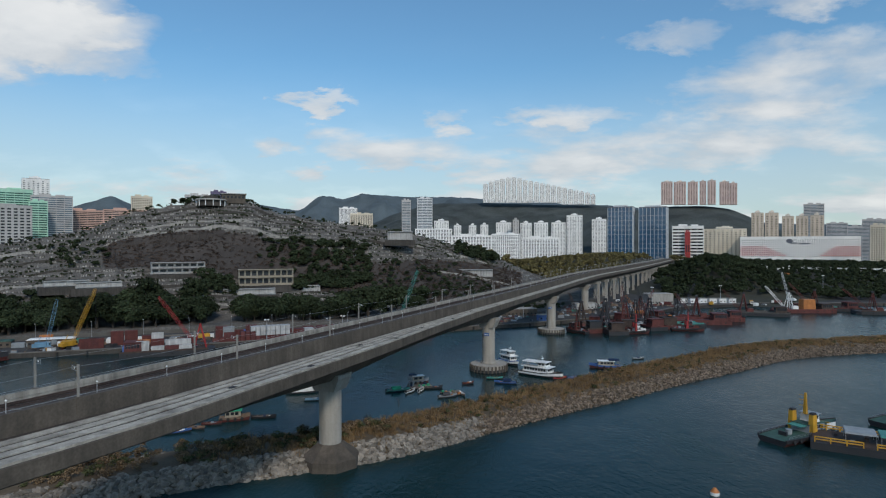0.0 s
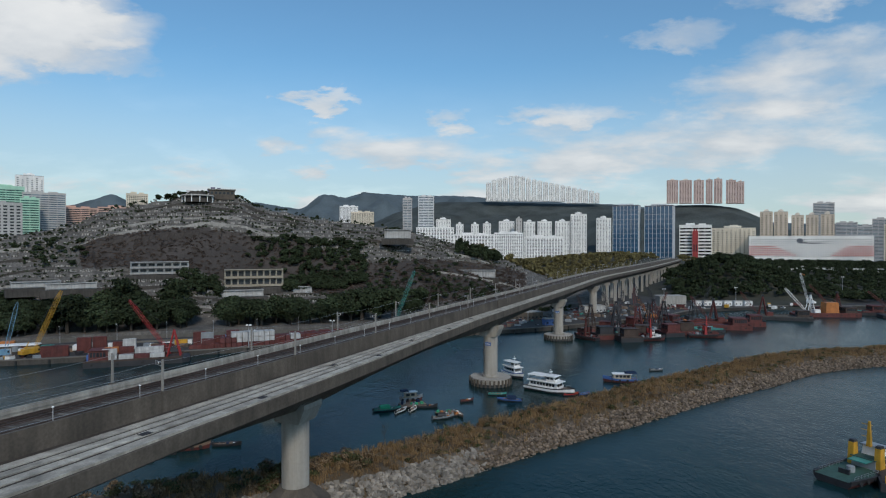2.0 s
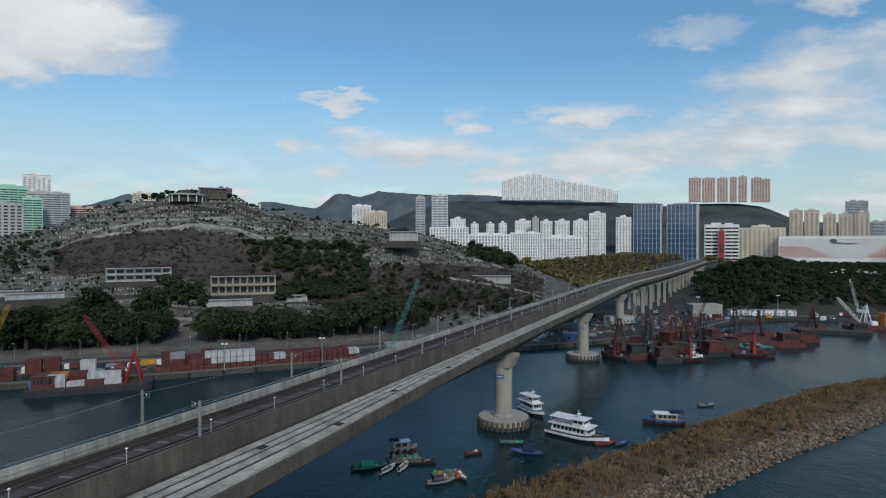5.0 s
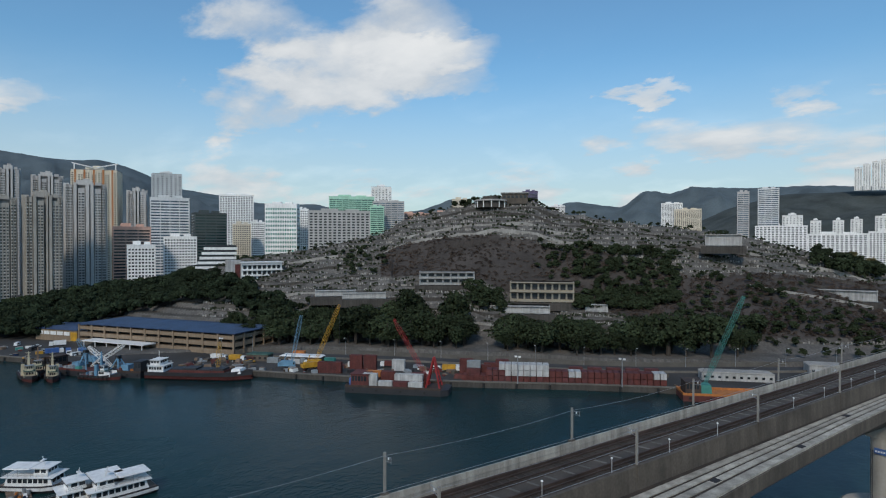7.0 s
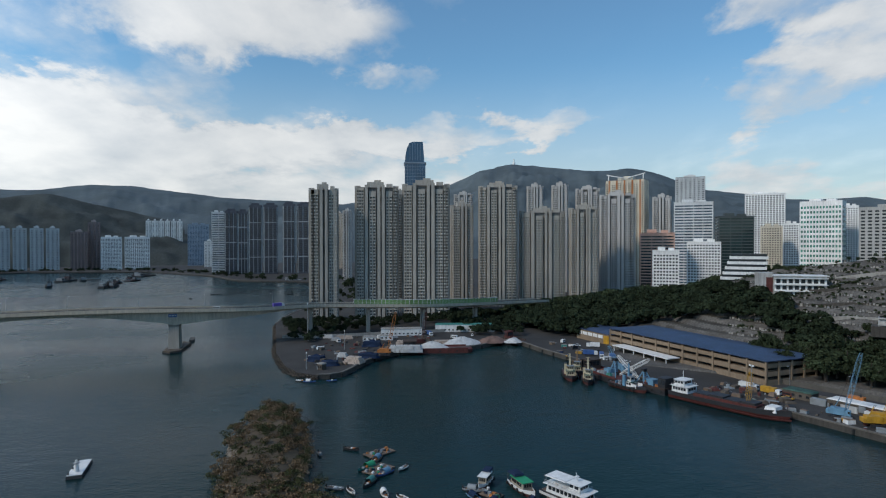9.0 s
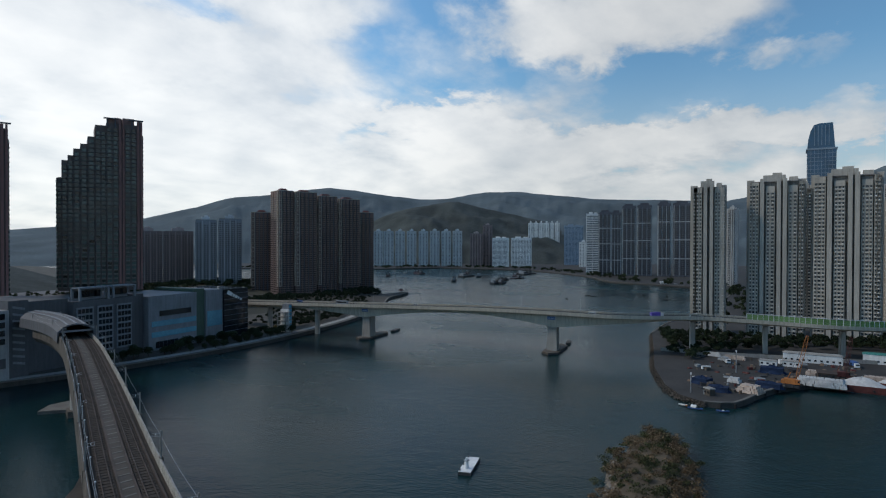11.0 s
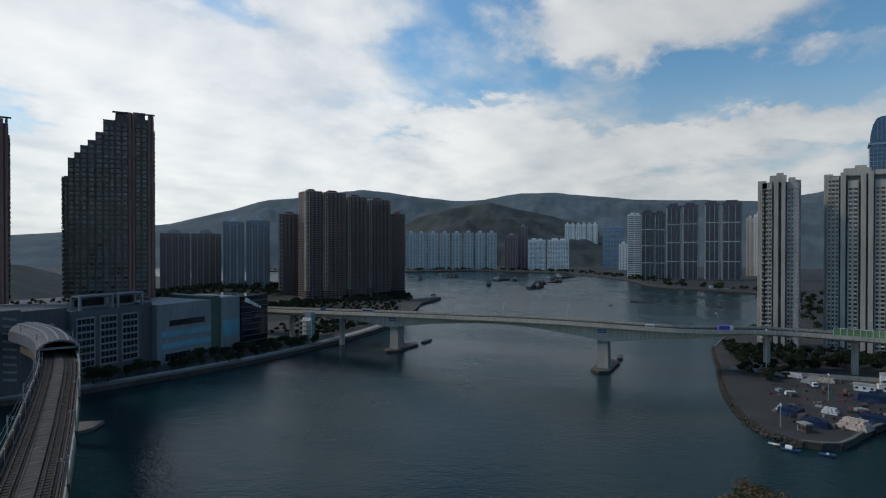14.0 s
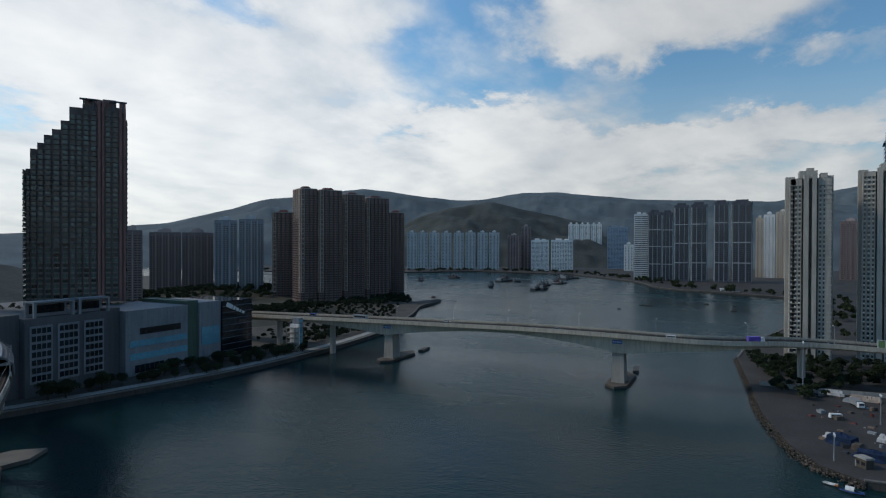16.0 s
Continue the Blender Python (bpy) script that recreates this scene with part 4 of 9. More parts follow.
PALETTE = {
    "BEIGE": (wallmat("beige_tower_wall", (0.43, 0.395, 0.34)), wallmat("pale_tower_fin", (0.415, 0.385, 0.335))),
    "GREY": (wallmat("grey_tower_wall", (0.47, 0.45, 0.43)), wallmat("grey_tower_fin", (0.52, 0.50, 0.47))),
    "PALE": (wallmat("pale_tower_wall", (0.50, 0.52, 0.52)), wallmat("white_tower_fin", (0.68, 0.69, 0.68))),
    "WHITE": (wallmat("white_tower_wall", (0.80, 0.79, 0.75)), wallmat("bright_tower_fin", (0.86, 0.85, 0.82))),
    "CREAM": (wallmat("cream_wall", (0.66, 0.58, 0.45)), wallmat("cream_fin", (0.74, 0.68, 0.56))),
    "TAN": (wallmat("tan_wall", (0.58, 0.48, 0.37)), wallmat("tan_fin", (0.72, 0.64, 0.54))),
    "PINK": (wallmat("pink_wall", (0.56, 0.41, 0.36)), wallmat("pink_fin", (0.76, 0.68, 0.60))),
    "DUSK": (wallmat("dusky_wall", (0.20, 0.155, 0.15)), wallmat("dusky_fin", (0.42, 0.34, 0.32))),
    "STEEL": (wallmat("blue_grey_wall", (0.26, 0.29, 0.32)), wallmat("blue_grey_fin", (0.55, 0.58, 0.60))),
}
# core wall behind the slots: recess shade put into a darker colour
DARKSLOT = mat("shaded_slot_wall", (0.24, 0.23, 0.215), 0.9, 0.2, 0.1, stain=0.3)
ROOF = mat("roof_screed", (0.22, 0.21, 0.20), 0.9, 0.25, 0.1)


def face_windows(geo, w, z0, z1, y, storey, bay, wid, hgt, k=0, out=0.06, m=None, x0=None):
    """A grid of shallow window boxes on the plane y, facing -y, from -w/2 to w/2."""
    nx, nz = max(1, int(w / bay)), max(1, int((z1 - z0) / storey))
    for i in range(nx):
        cx = -w / 2 + (i + 0.5) * w / nx
        for j in range(nz):
            z = z0 + j * storey + storey * 0.3
            a = [(cx - wid / 2, y, z), (cx + wid / 2, y, z), (cx + wid / 2, y, z + hgt), (cx - wid / 2, y, z + hgt)]
            b = [(p[0], y - out, p[2]) for p in a]
            geo.add(a + b, [(4, 5, 6, 7), (0, 1, 5, 4), (2, 3, 7, 6), (1, 2, 6, 5), (3, 0, 4, 7)], k, m)


SIDES = ((0, 0), (90, 1), (180, 0), (270, 1))


def estate_tower(x, y, z0, w, dep, z1, turn, style=None, label=""):
    """A slab tower of stacked flats: projecting bays with windows, dark slots between them, sills at each storey."""
    style = style or "BEIGE"
    wall, fin = PALETTE[style]
    far = math.hypot(x, y - 90) > 1250
    names = {"BEIGE": "beige", "GREY": "grey", "PALE": "pale grey", "WHITE": "white", "CREAM": "cream", "TAN": "tan", "PINK": "pink and cream", "DUSK": "dusky brown", "STEEL": "blue-grey"}
    o = thing("apartment_tower", label or f"tall {names[style]} apartment tower with stacked bay windows", "building", pose(x, y, z0, 0, 0, turn), "apartment towers of the city")
    h = z1 - z0
    storey = 2.9 if not far else 4.2
    core = Geo().box((-w / 2 + 0.9, -dep / 2 + 0.9, 0), (w / 2 - 0.9, dep / 2 - 0.9, h - 2))
    part("wall", core, wall, o)
    bays, win, sill, pieces = Geo(), Geo(), Geo(), []
    near = style == "BEIGE"
    for ang, ax in SIDES[:4]:
        L, D = (w, dep) if ax == 0 else (dep, w)
        R = pose(0, 0, 0, 0, 0, ang)
        nb = max(2, round(L / 8.5))
        bw = L / nb
        for i in range(nb):
            c = -L / 2 + (i + 0.5) * bw
            top = h - (0 if (i % 2 == 0) else 1.8)
            half = bw * (0.39 if i not in (0, nb - 1) else 0.42)
            if near:
                pieces += [Geo().box((c - half, -D / 2, 0.3), (c + half, -D / 2 + 1.6, top - 2), 0, R), Geo().box((c - bw / 2 - 0.45, -D / 2 + 0.55, 0.3), (c - bw / 2 + 0.45, -D / 2 + 1.5, h - 3), 0, R)]
            else:
                bays.box((c - half, -D / 2, 0.3), (c + half, -D / 2 + 1.6, top - 2), 0, R)
            T = R @ pose(c, 0, 0)
            face_windows(win, 2 * half, 3, top - 4, -D / 2, storey, 2 * half / (2 if not far else 1) - 0.01, half * (0.62 if not far else 0.95), storey * (0.47 if not far else 0.36), 0, 0.05, T)
            if not far:
                n = int((top - 6) / storey)
                for j in range(n):
                    zz = 3 + j * storey + storey * 0.2
                    sill.box((c - half * 0.92, -D / 2 - 0.42, zz), (c + half * 0.92, -D / 2 - 0.002, zz + 0.22), 0, R)
            if i and not near:
                e = c - bw / 2
                bays.box((e - 0.45, -D / 2 + 0.55, 0.3), (e + 0.45, -D / 2 + 1.5, h - 3), 1, R)
    if near:
        for k, bg in enumerate(pieces):
            part("bay" if not k % 2 else "slot_wall", bg, fin if not k % 2 else wall, o)
    else:
        part("bays", bays, [wall, fin] if style not in ("BEIGE", "GREY") else [fin, wall], o, kind="stuff")
    part("windows", win, WINDOW, o, "rows of dark windows", kind="stuff")
    if sill.v:
        part("sills", sill, fin, o, kind="stuff")
    r = Geo()
    r.box((-w / 2 + 0.6, -dep / 2 + 0.6, h - 2), (w / 2 - 0.6, dep / 2 - 0.6, h - 1.2))
    part("roof", r, ROOF, o)
    r = Geo()
    r.box((-w * 0.22, -dep * 0.25, h - 1.2), (w * 0.18, dep * 0.22, h + 3.0))
    r.box((-w * 0.08, -dep * 0.12, h + 3.0), (w * 0.10, dep * 0.12, h + 5.0))
    part("lift_house", r, fin, o)
    return o


def riverside_tower(x, y, z0, w, dep, z1, turn, style="BEIGE"):
    """A tower of flats with window wings, deep dark slots and blank pale fins, as of poured concrete."""
    wall, fin = PALETTE[style]
    o = thing("apartment_tower", f"tall {'beige' if style == 'BEIGE' else 'grey'} apartment tower with blank fins and deep slots", "building", pose(x, y, z0, 0, 0, turn), "apartment towers of the city")
    h, storey = z1 - z0, 2.85
    # the core shows in the slots, its colour darkened as their shade
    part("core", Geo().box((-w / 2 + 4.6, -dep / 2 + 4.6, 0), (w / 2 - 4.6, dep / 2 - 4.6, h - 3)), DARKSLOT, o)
    win, ledge, unit = Geo(), Geo(), Geo()
    for ang, ax in SIDES:
        L, D = (w, dep) if ax == 0 else (dep, w)
        R = pose(0, 0, 0, 0, 0, ang)
        shift = rnd(-0.05, 0.05)
        if L < 14:
            rows = [("wing", -0.5, 0.5)]
        elif L < 30:
            rows = [("wing", -0.5, -0.17 + shift), ("fin", -0.13 + shift, -0.03 + shift), ("fin", 0.04 + shift, 0.13 + shift), ("wing", 0.17 + shift, 0.5)]
        else:
            rows = [("wing", -0.5, -0.29), ("fin", -0.27, -0.20), ("wing", -0.17, -0.02), ("fin", 0.02 + shift * 0.5, 0.08), ("fin", 0.11, 0.18), ("wing", 0.20, 0.35), ("wing", 0.37, 0.5)]
        for i, (kind, a, b) in enumerate(rows):
            a, b = a * L, b * L
            edge_ = abs(abs(a) - L / 2) < 0.1 or abs(abs(b) - L / 2) < 0.1
            f = -D / 2 + (0.0 if kind == "fin" else (1.3 if not edge_ else 1.9) + 0.5 * (i % 2))
            top = h - (0.6 if kind == "fin" else 3.0 + 1.6 * (i % 3))
            back = -D / 2 + 5.2
            if kind == "fin":
                part("fin", Geo().box((a, f, 0.2), (b, back, top), 0, R), fin, o)
                continue
            a2, b2 = max(a, -L / 2 + 1.9), min(b, L / 2 - 1.9)
            part("wing", Geo().box((a2, f, 0.2), (b2, back, top), 0, R), wall, o)
            n = max(2, round((b2 - a2) / 2.6))
            cw = (b2 - a2) / n
            for j in range(int((top - 6) / storey)):
                z = 4 + j * storey
                for c in range(n):
                    cx = a2 + (c + 0.5) * cw
                    wd = cw * (0.31 if c % 2 else 0.23)
                    win.box((cx - wd, f - 0.05, z + 0.75), (cx + wd, f + 0.3, z + 2.25), 0, R)
                    if (c + j) % 2 == 0:
                        unit.box((cx - 0.5, f - 0.5, z + 0.1), (cx + 0.45, f - 0.06, z + 0.62), 0, R)
                ledge.box((a2, f - 0.7, z + 2.30), (b2, f - 0.002, z + 2.72), 0, R)
    part("windows", win, FLATGLASS, o, "rows of dark windows", kind="stuff")
    part("ledges", ledge, fin, o, kind="stuff")
    part("air_conditioners", unit, PALETTE["WHITE"][0], o, kind="stuff")
    part("roof", Geo().box((-w / 2 + 3, -dep / 2 + 3, h - 3), (w / 2 - 3, dep / 2 - 3, h - 2.4)), ROOF, o)
    part("lift_house", Geo().box((-w * 0.22, -dep * 0.25, h - 2.4), (w * 0.16, dep * 0.22, h + 2.6)), fin, o)
    part("tank_room", Geo().box((-w * 0.06, -dep * 0.14, h + 2.6), (w * 0.10, dep * 0.12, h + 4.6)), wall, o)
    part("parapet_block", Geo().box((w * 0.22, -dep * 0.3, h - 2.4), (w * 0.36, dep * 0.1, h + 0.8)), wall, o)
    return o


OFFICE = {
    "BANDED": ("white and blue-grey banded", PALETTE["PALE"][1], glass_mat("band_glass", (0.06, 0.09, 0.12)), 4.0, True),
    "WHITE": ("white", PALETTE["WHITE"][1], WINDOW, 3.6, False),
    "CREAM": ("cream", PALETTE["CREAM"][0], WINDOW, 3.4, False),
    "BRICK": ("salmon and white", wallmat("salmon_wall", (0.60, 0.38, 0.30)), WINDOW, 3.6, True),
    "DARKGLASS": ("dark green glass", wallmat("dark_mullion", (0.06, 0.075, 0.075)), glass_mat("dark_green_glass", (0.01, 0.03, 0.03)), 4.0, True),
    "MINT": ("white and mint", PALETTE["WHITE"][1], glass_mat("mint_glass", (0.06, 0.22, 0.17)), 8.0, False),
    "PLAIN": ("plain grey-beige", wallmat("plain_grey_wall", (0.42, 0.41, 0.39)), WINDOW, 5.0, False),
    "GREEN": ("mint-green", wallmat("mint_green_wall", (0.40, 0.66, 0.50)), glass_mat("green_dark_glass", (0.02, 0.09, 0.07)), 4.2, True),
    "GREYGLASS": ("grey glass", PALETTE["GREY"][0], glass_mat("grey_glass", (0.10, 0.14, 0.17)), 4.0, True),
    "PURPLE": ("purple-clad", wallmat("purple_wall", (0.12, 0.10, 0.17)), WINDOW, 4.0, True),
    "BLUEGLASS": ("blue glass", wallmat("blue_mullion", (0.26, 0.33, 0.40)), glass_mat("blue_glass", (0.03, 0.085, 0.15)), 3.9, False),
    "DARKBAND": ("black and white banded", PALETTE["WHITE"][0], glass_mat("black_glass", (0.012, 0.014, 0.016)), 7.0, True),
    "RED": ("red sign-clad", REDBRIGHT, WINDOW, 30.0, False),
}


def office_block(x, y, z0, w, dep, z1, turn, style="WHITE"):
    """A commercial block: walls with window bands or a grid, parapet, plant rooms."""
    word, wall, pane, storey, band = OFFICE[style]
    o = thing("office_block", f"{word} office block with regular windows", "building", pose(x, y, z0, 0, 0, turn), "office and factory blocks of the city")
    h = z1 - z0
    part("wall", Geo().box((-w / 2, -dep / 2, 0), (w / 2, dep / 2, h - 1)), wall, o)
    g = Geo()
    for ang, ax in SIDES:
        L, D = (w, dep) if ax == 0 else (dep, w)
        R = pose(0, 0, 0, 0, 0, ang)
        face_windows(g, L - 2, 3, h - 2, -D / 2, storey, (L - 2) / max(1, round(L / 14)) - 0.01 if band else max(3.2, L / 14), (L - 2) / max(1, round(L / 14)) - 0.8 if band else max(3.2, L / 14) * 0.62, storey * (0.5 if band else 0.5), 0, 0.08, R)
    part("windows", g, pane, o, "rows of windows", kind="stuff")
    r = Geo()
    r.box((-w / 2 - 0.3, -dep / 2 - 0.3, h - 1), (w / 2 + 0.3, dep / 2 + 0.3, h))
    part("parapet", r, wall, o)
    r = Geo()
    r.box((-w * 0.3, -dep * 0.25, h), (-w * 0.02, dep * 0.2, h + 4))
    r.box((w * 0.1, -dep * 0.2, h), (w * 0.32, dep * 0.25, h + 3))
    part("plant_room", r, wall, o)
    return o


def curtain_tower(x, y, z0, w, dep, z1, turn):
    """A glazed office tower with pale vertical mullions over dark blue glass."""
    o = thing("glass_office_tower", "dark blue glass office tower with pale mullions", "building", pose(x, y, z0, 0, 0, turn), "office and factory blocks of the city")
    h = z1 - z0
    part("wall", Geo().box((-w / 2, -dep / 2, 0), (w / 2, dep / 2, h - 3)), OFFICE["BLUEGLASS"][2], o)
    pale = PALETTE["STEEL"][1]
    for ang, ax in SIDES:
        L, D = (w, dep) if ax == 0 else (dep, w)
        R = pose(0, 0, 0, 0, 0, ang)
        for i in range(8):
            c = -L / 2 + 0.5 + i * (L - 1) / 7
            part("mullion", Geo().box((c - 0.45, -D / 2 - 0.7, 0), (c + 0.45, -D / 2 - 0.002, h - 2), 0, R), pale, o)
        for j in range(1, int(h / 12)):
            part("floor_band", Geo().box((-L / 2, -D / 2 - 0.35, 12 * j), (L / 2, -D / 2 - 0.002, 12 * j + 0.9), 0, R), PALETTE["STEEL"][0], o)
    part("parapet", Geo().box((-w / 2 - 0.3, -dep / 2 - 0.3, h - 3), (w / 2 + 0.3, dep / 2 + 0.3, h)), STEELWALL, o)
    part("plant_room", Geo().box((-w * 0.3, -dep * 0.25, h), (w * 0.25, dep * 0.2, h + 4)), pale, o)
    return o


def gold_tower(x, y, z0, w, dep, z1, turn):
    o = estate_tower(x, y, z0, w, dep, z1 - 6, turn, "CREAM", "cream and orange apartment tower with a crown of beams")
    h = z1 - 6
    g = Geo()
    for i in range(5):
        c = -w / 2 + (i + 0.5) * w / 5
        g.box((c - 1.2, -dep / 2 - 0.2, 10), (c + 1.2, -dep / 2 + 1.0, h - 2))
    part("orange_panels", g, ORANGE, o, "orange wall panels")
    g = Geo()
    for sx in (-1, 1):
        g.beam((sx * w * 0.05, -dep * 0.3, h + 2), (sx * w * 0.5, -dep * 0.3, h + 8), 1.4)
        g.beam((sx * w * 0.45, -dep * 0.3, h - 2), (sx * w * 0.45, -dep * 0.3, h + 7.5), 1.2)
    part("crown", g, WHITE, o)


def harbour_tower(x, y, z0, w, dep, z1, turn):
    o = thing("harbour_tower", "dark bronze-glass harbour apartment tower", "building", pose(x, y, z0, 0, 0, turn), "dark towers on the far waterfront")
    h = z1
    wall = HARBOURWALL
    part("wall", Geo().box((-w / 2 + 1, -dep / 2 + 1, 0), (w / 2 - 1, dep / 2 - 1, h - 1)), STEELWALL, o)
    g, fin, band = Geo(), Geo(), Geo()
    for ang, ax in SIDES:
        L, D = (w, dep) if ax == 0 else (dep, w)
        R = pose(0, 0, 0, 0, 0, ang)
        for c in (-L * 0.3, L * 0.02, L * 0.33):
            fin.box((c - L * 0.1, -D / 2, 1), (c + L * 0.1, -D / 2 + 2, h - (0 if c < 0 else 4)), 0, R)
            face_windows(g, L * 0.2, 6, h - 6, -D / 2, 4.0, L * 0.1 - 0.01, L * 0.08, 2.4, 0, 0.06, R @ pose(c, 0, 0))
        for c in (-L * 0.42, -L * 0.14, L * 0.18, L * 0.455):
            band.box((c - 0.35, -D / 2 + 0.4, 4), (c + 0.35, -D / 2 + 1.9, h - 6), 0, R)
        for z in (h * 0.25, h * 0.5, h * 0.74):
            band.box((-L * 0.42, -D / 2 - 0.3, z), (L * 0.42, -D / 2 + 1.9, z + 1.6), 0, R)
    part("bays", fin, wall, o, kind="stuff")
    part("windows", g, WINDOW, o, kind="stuff")
    part("bands", band, PALETTE["PALE"][0], o, "pale service-floor bands", kind="stuff")
    part("roof_house", Geo().box((-w * 0.3, -dep * 0.3, h - 1), (w * 0.3, dep * 0.3, h + 4)), wall, o)


HARBOURWALL = wallmat("slate_blue_tile", (0.08, 0.085, 0.102))
STEELWALL = wallmat("slate_wall", (0.10, 0.11, 0.13))
BROWN = wallmat("brown_pink_tile", (0.20, 0.135, 0.115))
CREAMSTRIPE = wallmat("cream_stripe", (0.52, 0.46, 0.38))


def stripe_tower(x, y, z0, w, dep, z1, turn):
    """A brown tower with bay windows, a cream ladder stripe and a tiled cap."""
    o = thing("brown_tower", "brown apartment tower with a cream stripe and red cap", "building", pose(x, y, z0, 0, 0, turn), "brown towers on the island shore")
    h = z1 - 3
    part("wall", Geo().box((-w / 2 + 1.2, -dep / 2 + 1.2, 0), (w / 2 - 1.2, dep / 2 - 1.2, h)), STEELWALL, o)
    bay, win, st, sill = Geo(), Geo(), Geo(), Geo()
    for ang, ax in SIDES:
        L, D = (w, dep) if ax == 0 else (dep, w)
        R = pose(0, 0, 0, 0, 0, ang)
        n = max(3, round(L / 6))
        bw = L / n
        for i in range(n):
            c = -L / 2 + (i + 0.5) * bw
            bay.box((c - bw * 0.36, -D / 2, 2), (c + bw * 0.36, -D / 2 + 2.0, h - (1 if i % 2 else 0)), 0, R)
            face_windows(win, bw * 0.72, 5, h - 5, -D / 2, 2.95, bw * 0.36 - 0.01, bw * 0.26, 1.45, 0, 0.06, R @ pose(c, 0, 0))
            for j in range(int((h - 8) / 2.95)):
                zz = 5 + j * 2.95 + 0.55
                sill.box((c - bw * 0.36, -D / 2 - 0.4, zz), (c + bw * 0.36, -D / 2 - 0.002, zz + 0.2), 0, R)
        c = -L / 2 + (0.5 if ax == 0 else n - 0.5) * bw
        for dx in (-1.7, 1.7):
            st.box((c + dx - 0.3, -D / 2 - 0.45, h * 0.1), (c + dx + 0.3, -D / 2 - 0.07, h), 0, R)
        for j in range(int(h * 0.9 / 6)):
            st.box((c - 1.7, -D / 2 - 0.45, h * 0.1 + 6 * j), (c + 1.7, -D / 2 - 0.07, h * 0.1 + 6 * j + 0.7), 0, R)
    part("bays", bay, BROWN, o, kind="stuff")
    part("windows", win, WINDOW, o, kind="stuff")
    part("sills", sill, BROWN, o, kind="stuff")
    part("stripe", st, CREAMSTRIPE, o, "cream ladder-like stripe")
    part("roof", Geo().box((-w / 2 + 0.5, -dep / 2 + 0.5, h), (w / 2 - 0.5, dep / 2 - 0.5, h + 0.8)), CREAMSTRIPE, o)
    part("cap", Geo().taper((-w * 0.25, -dep * 0.25, h + 0.8), (w * 0.25, dep * 0.25, h + 4), 0.6), RED, o, "small red tiled cap")


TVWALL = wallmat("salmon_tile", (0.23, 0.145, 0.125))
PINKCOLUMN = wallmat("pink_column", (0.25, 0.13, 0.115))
# wall darker than the salmon tile: shade between the bays is in the colour
TVDARK = wallmat("tile_with_bay_shade", (0.13, 0.105, 0.096))
TVSILL = wallmat("grey_green_sill", (0.175, 0.165, 0.15))
TVGREEN = glass_mat("green_bay_glass", (0.045, 0.075, 0.065), 0.15, 0.9)


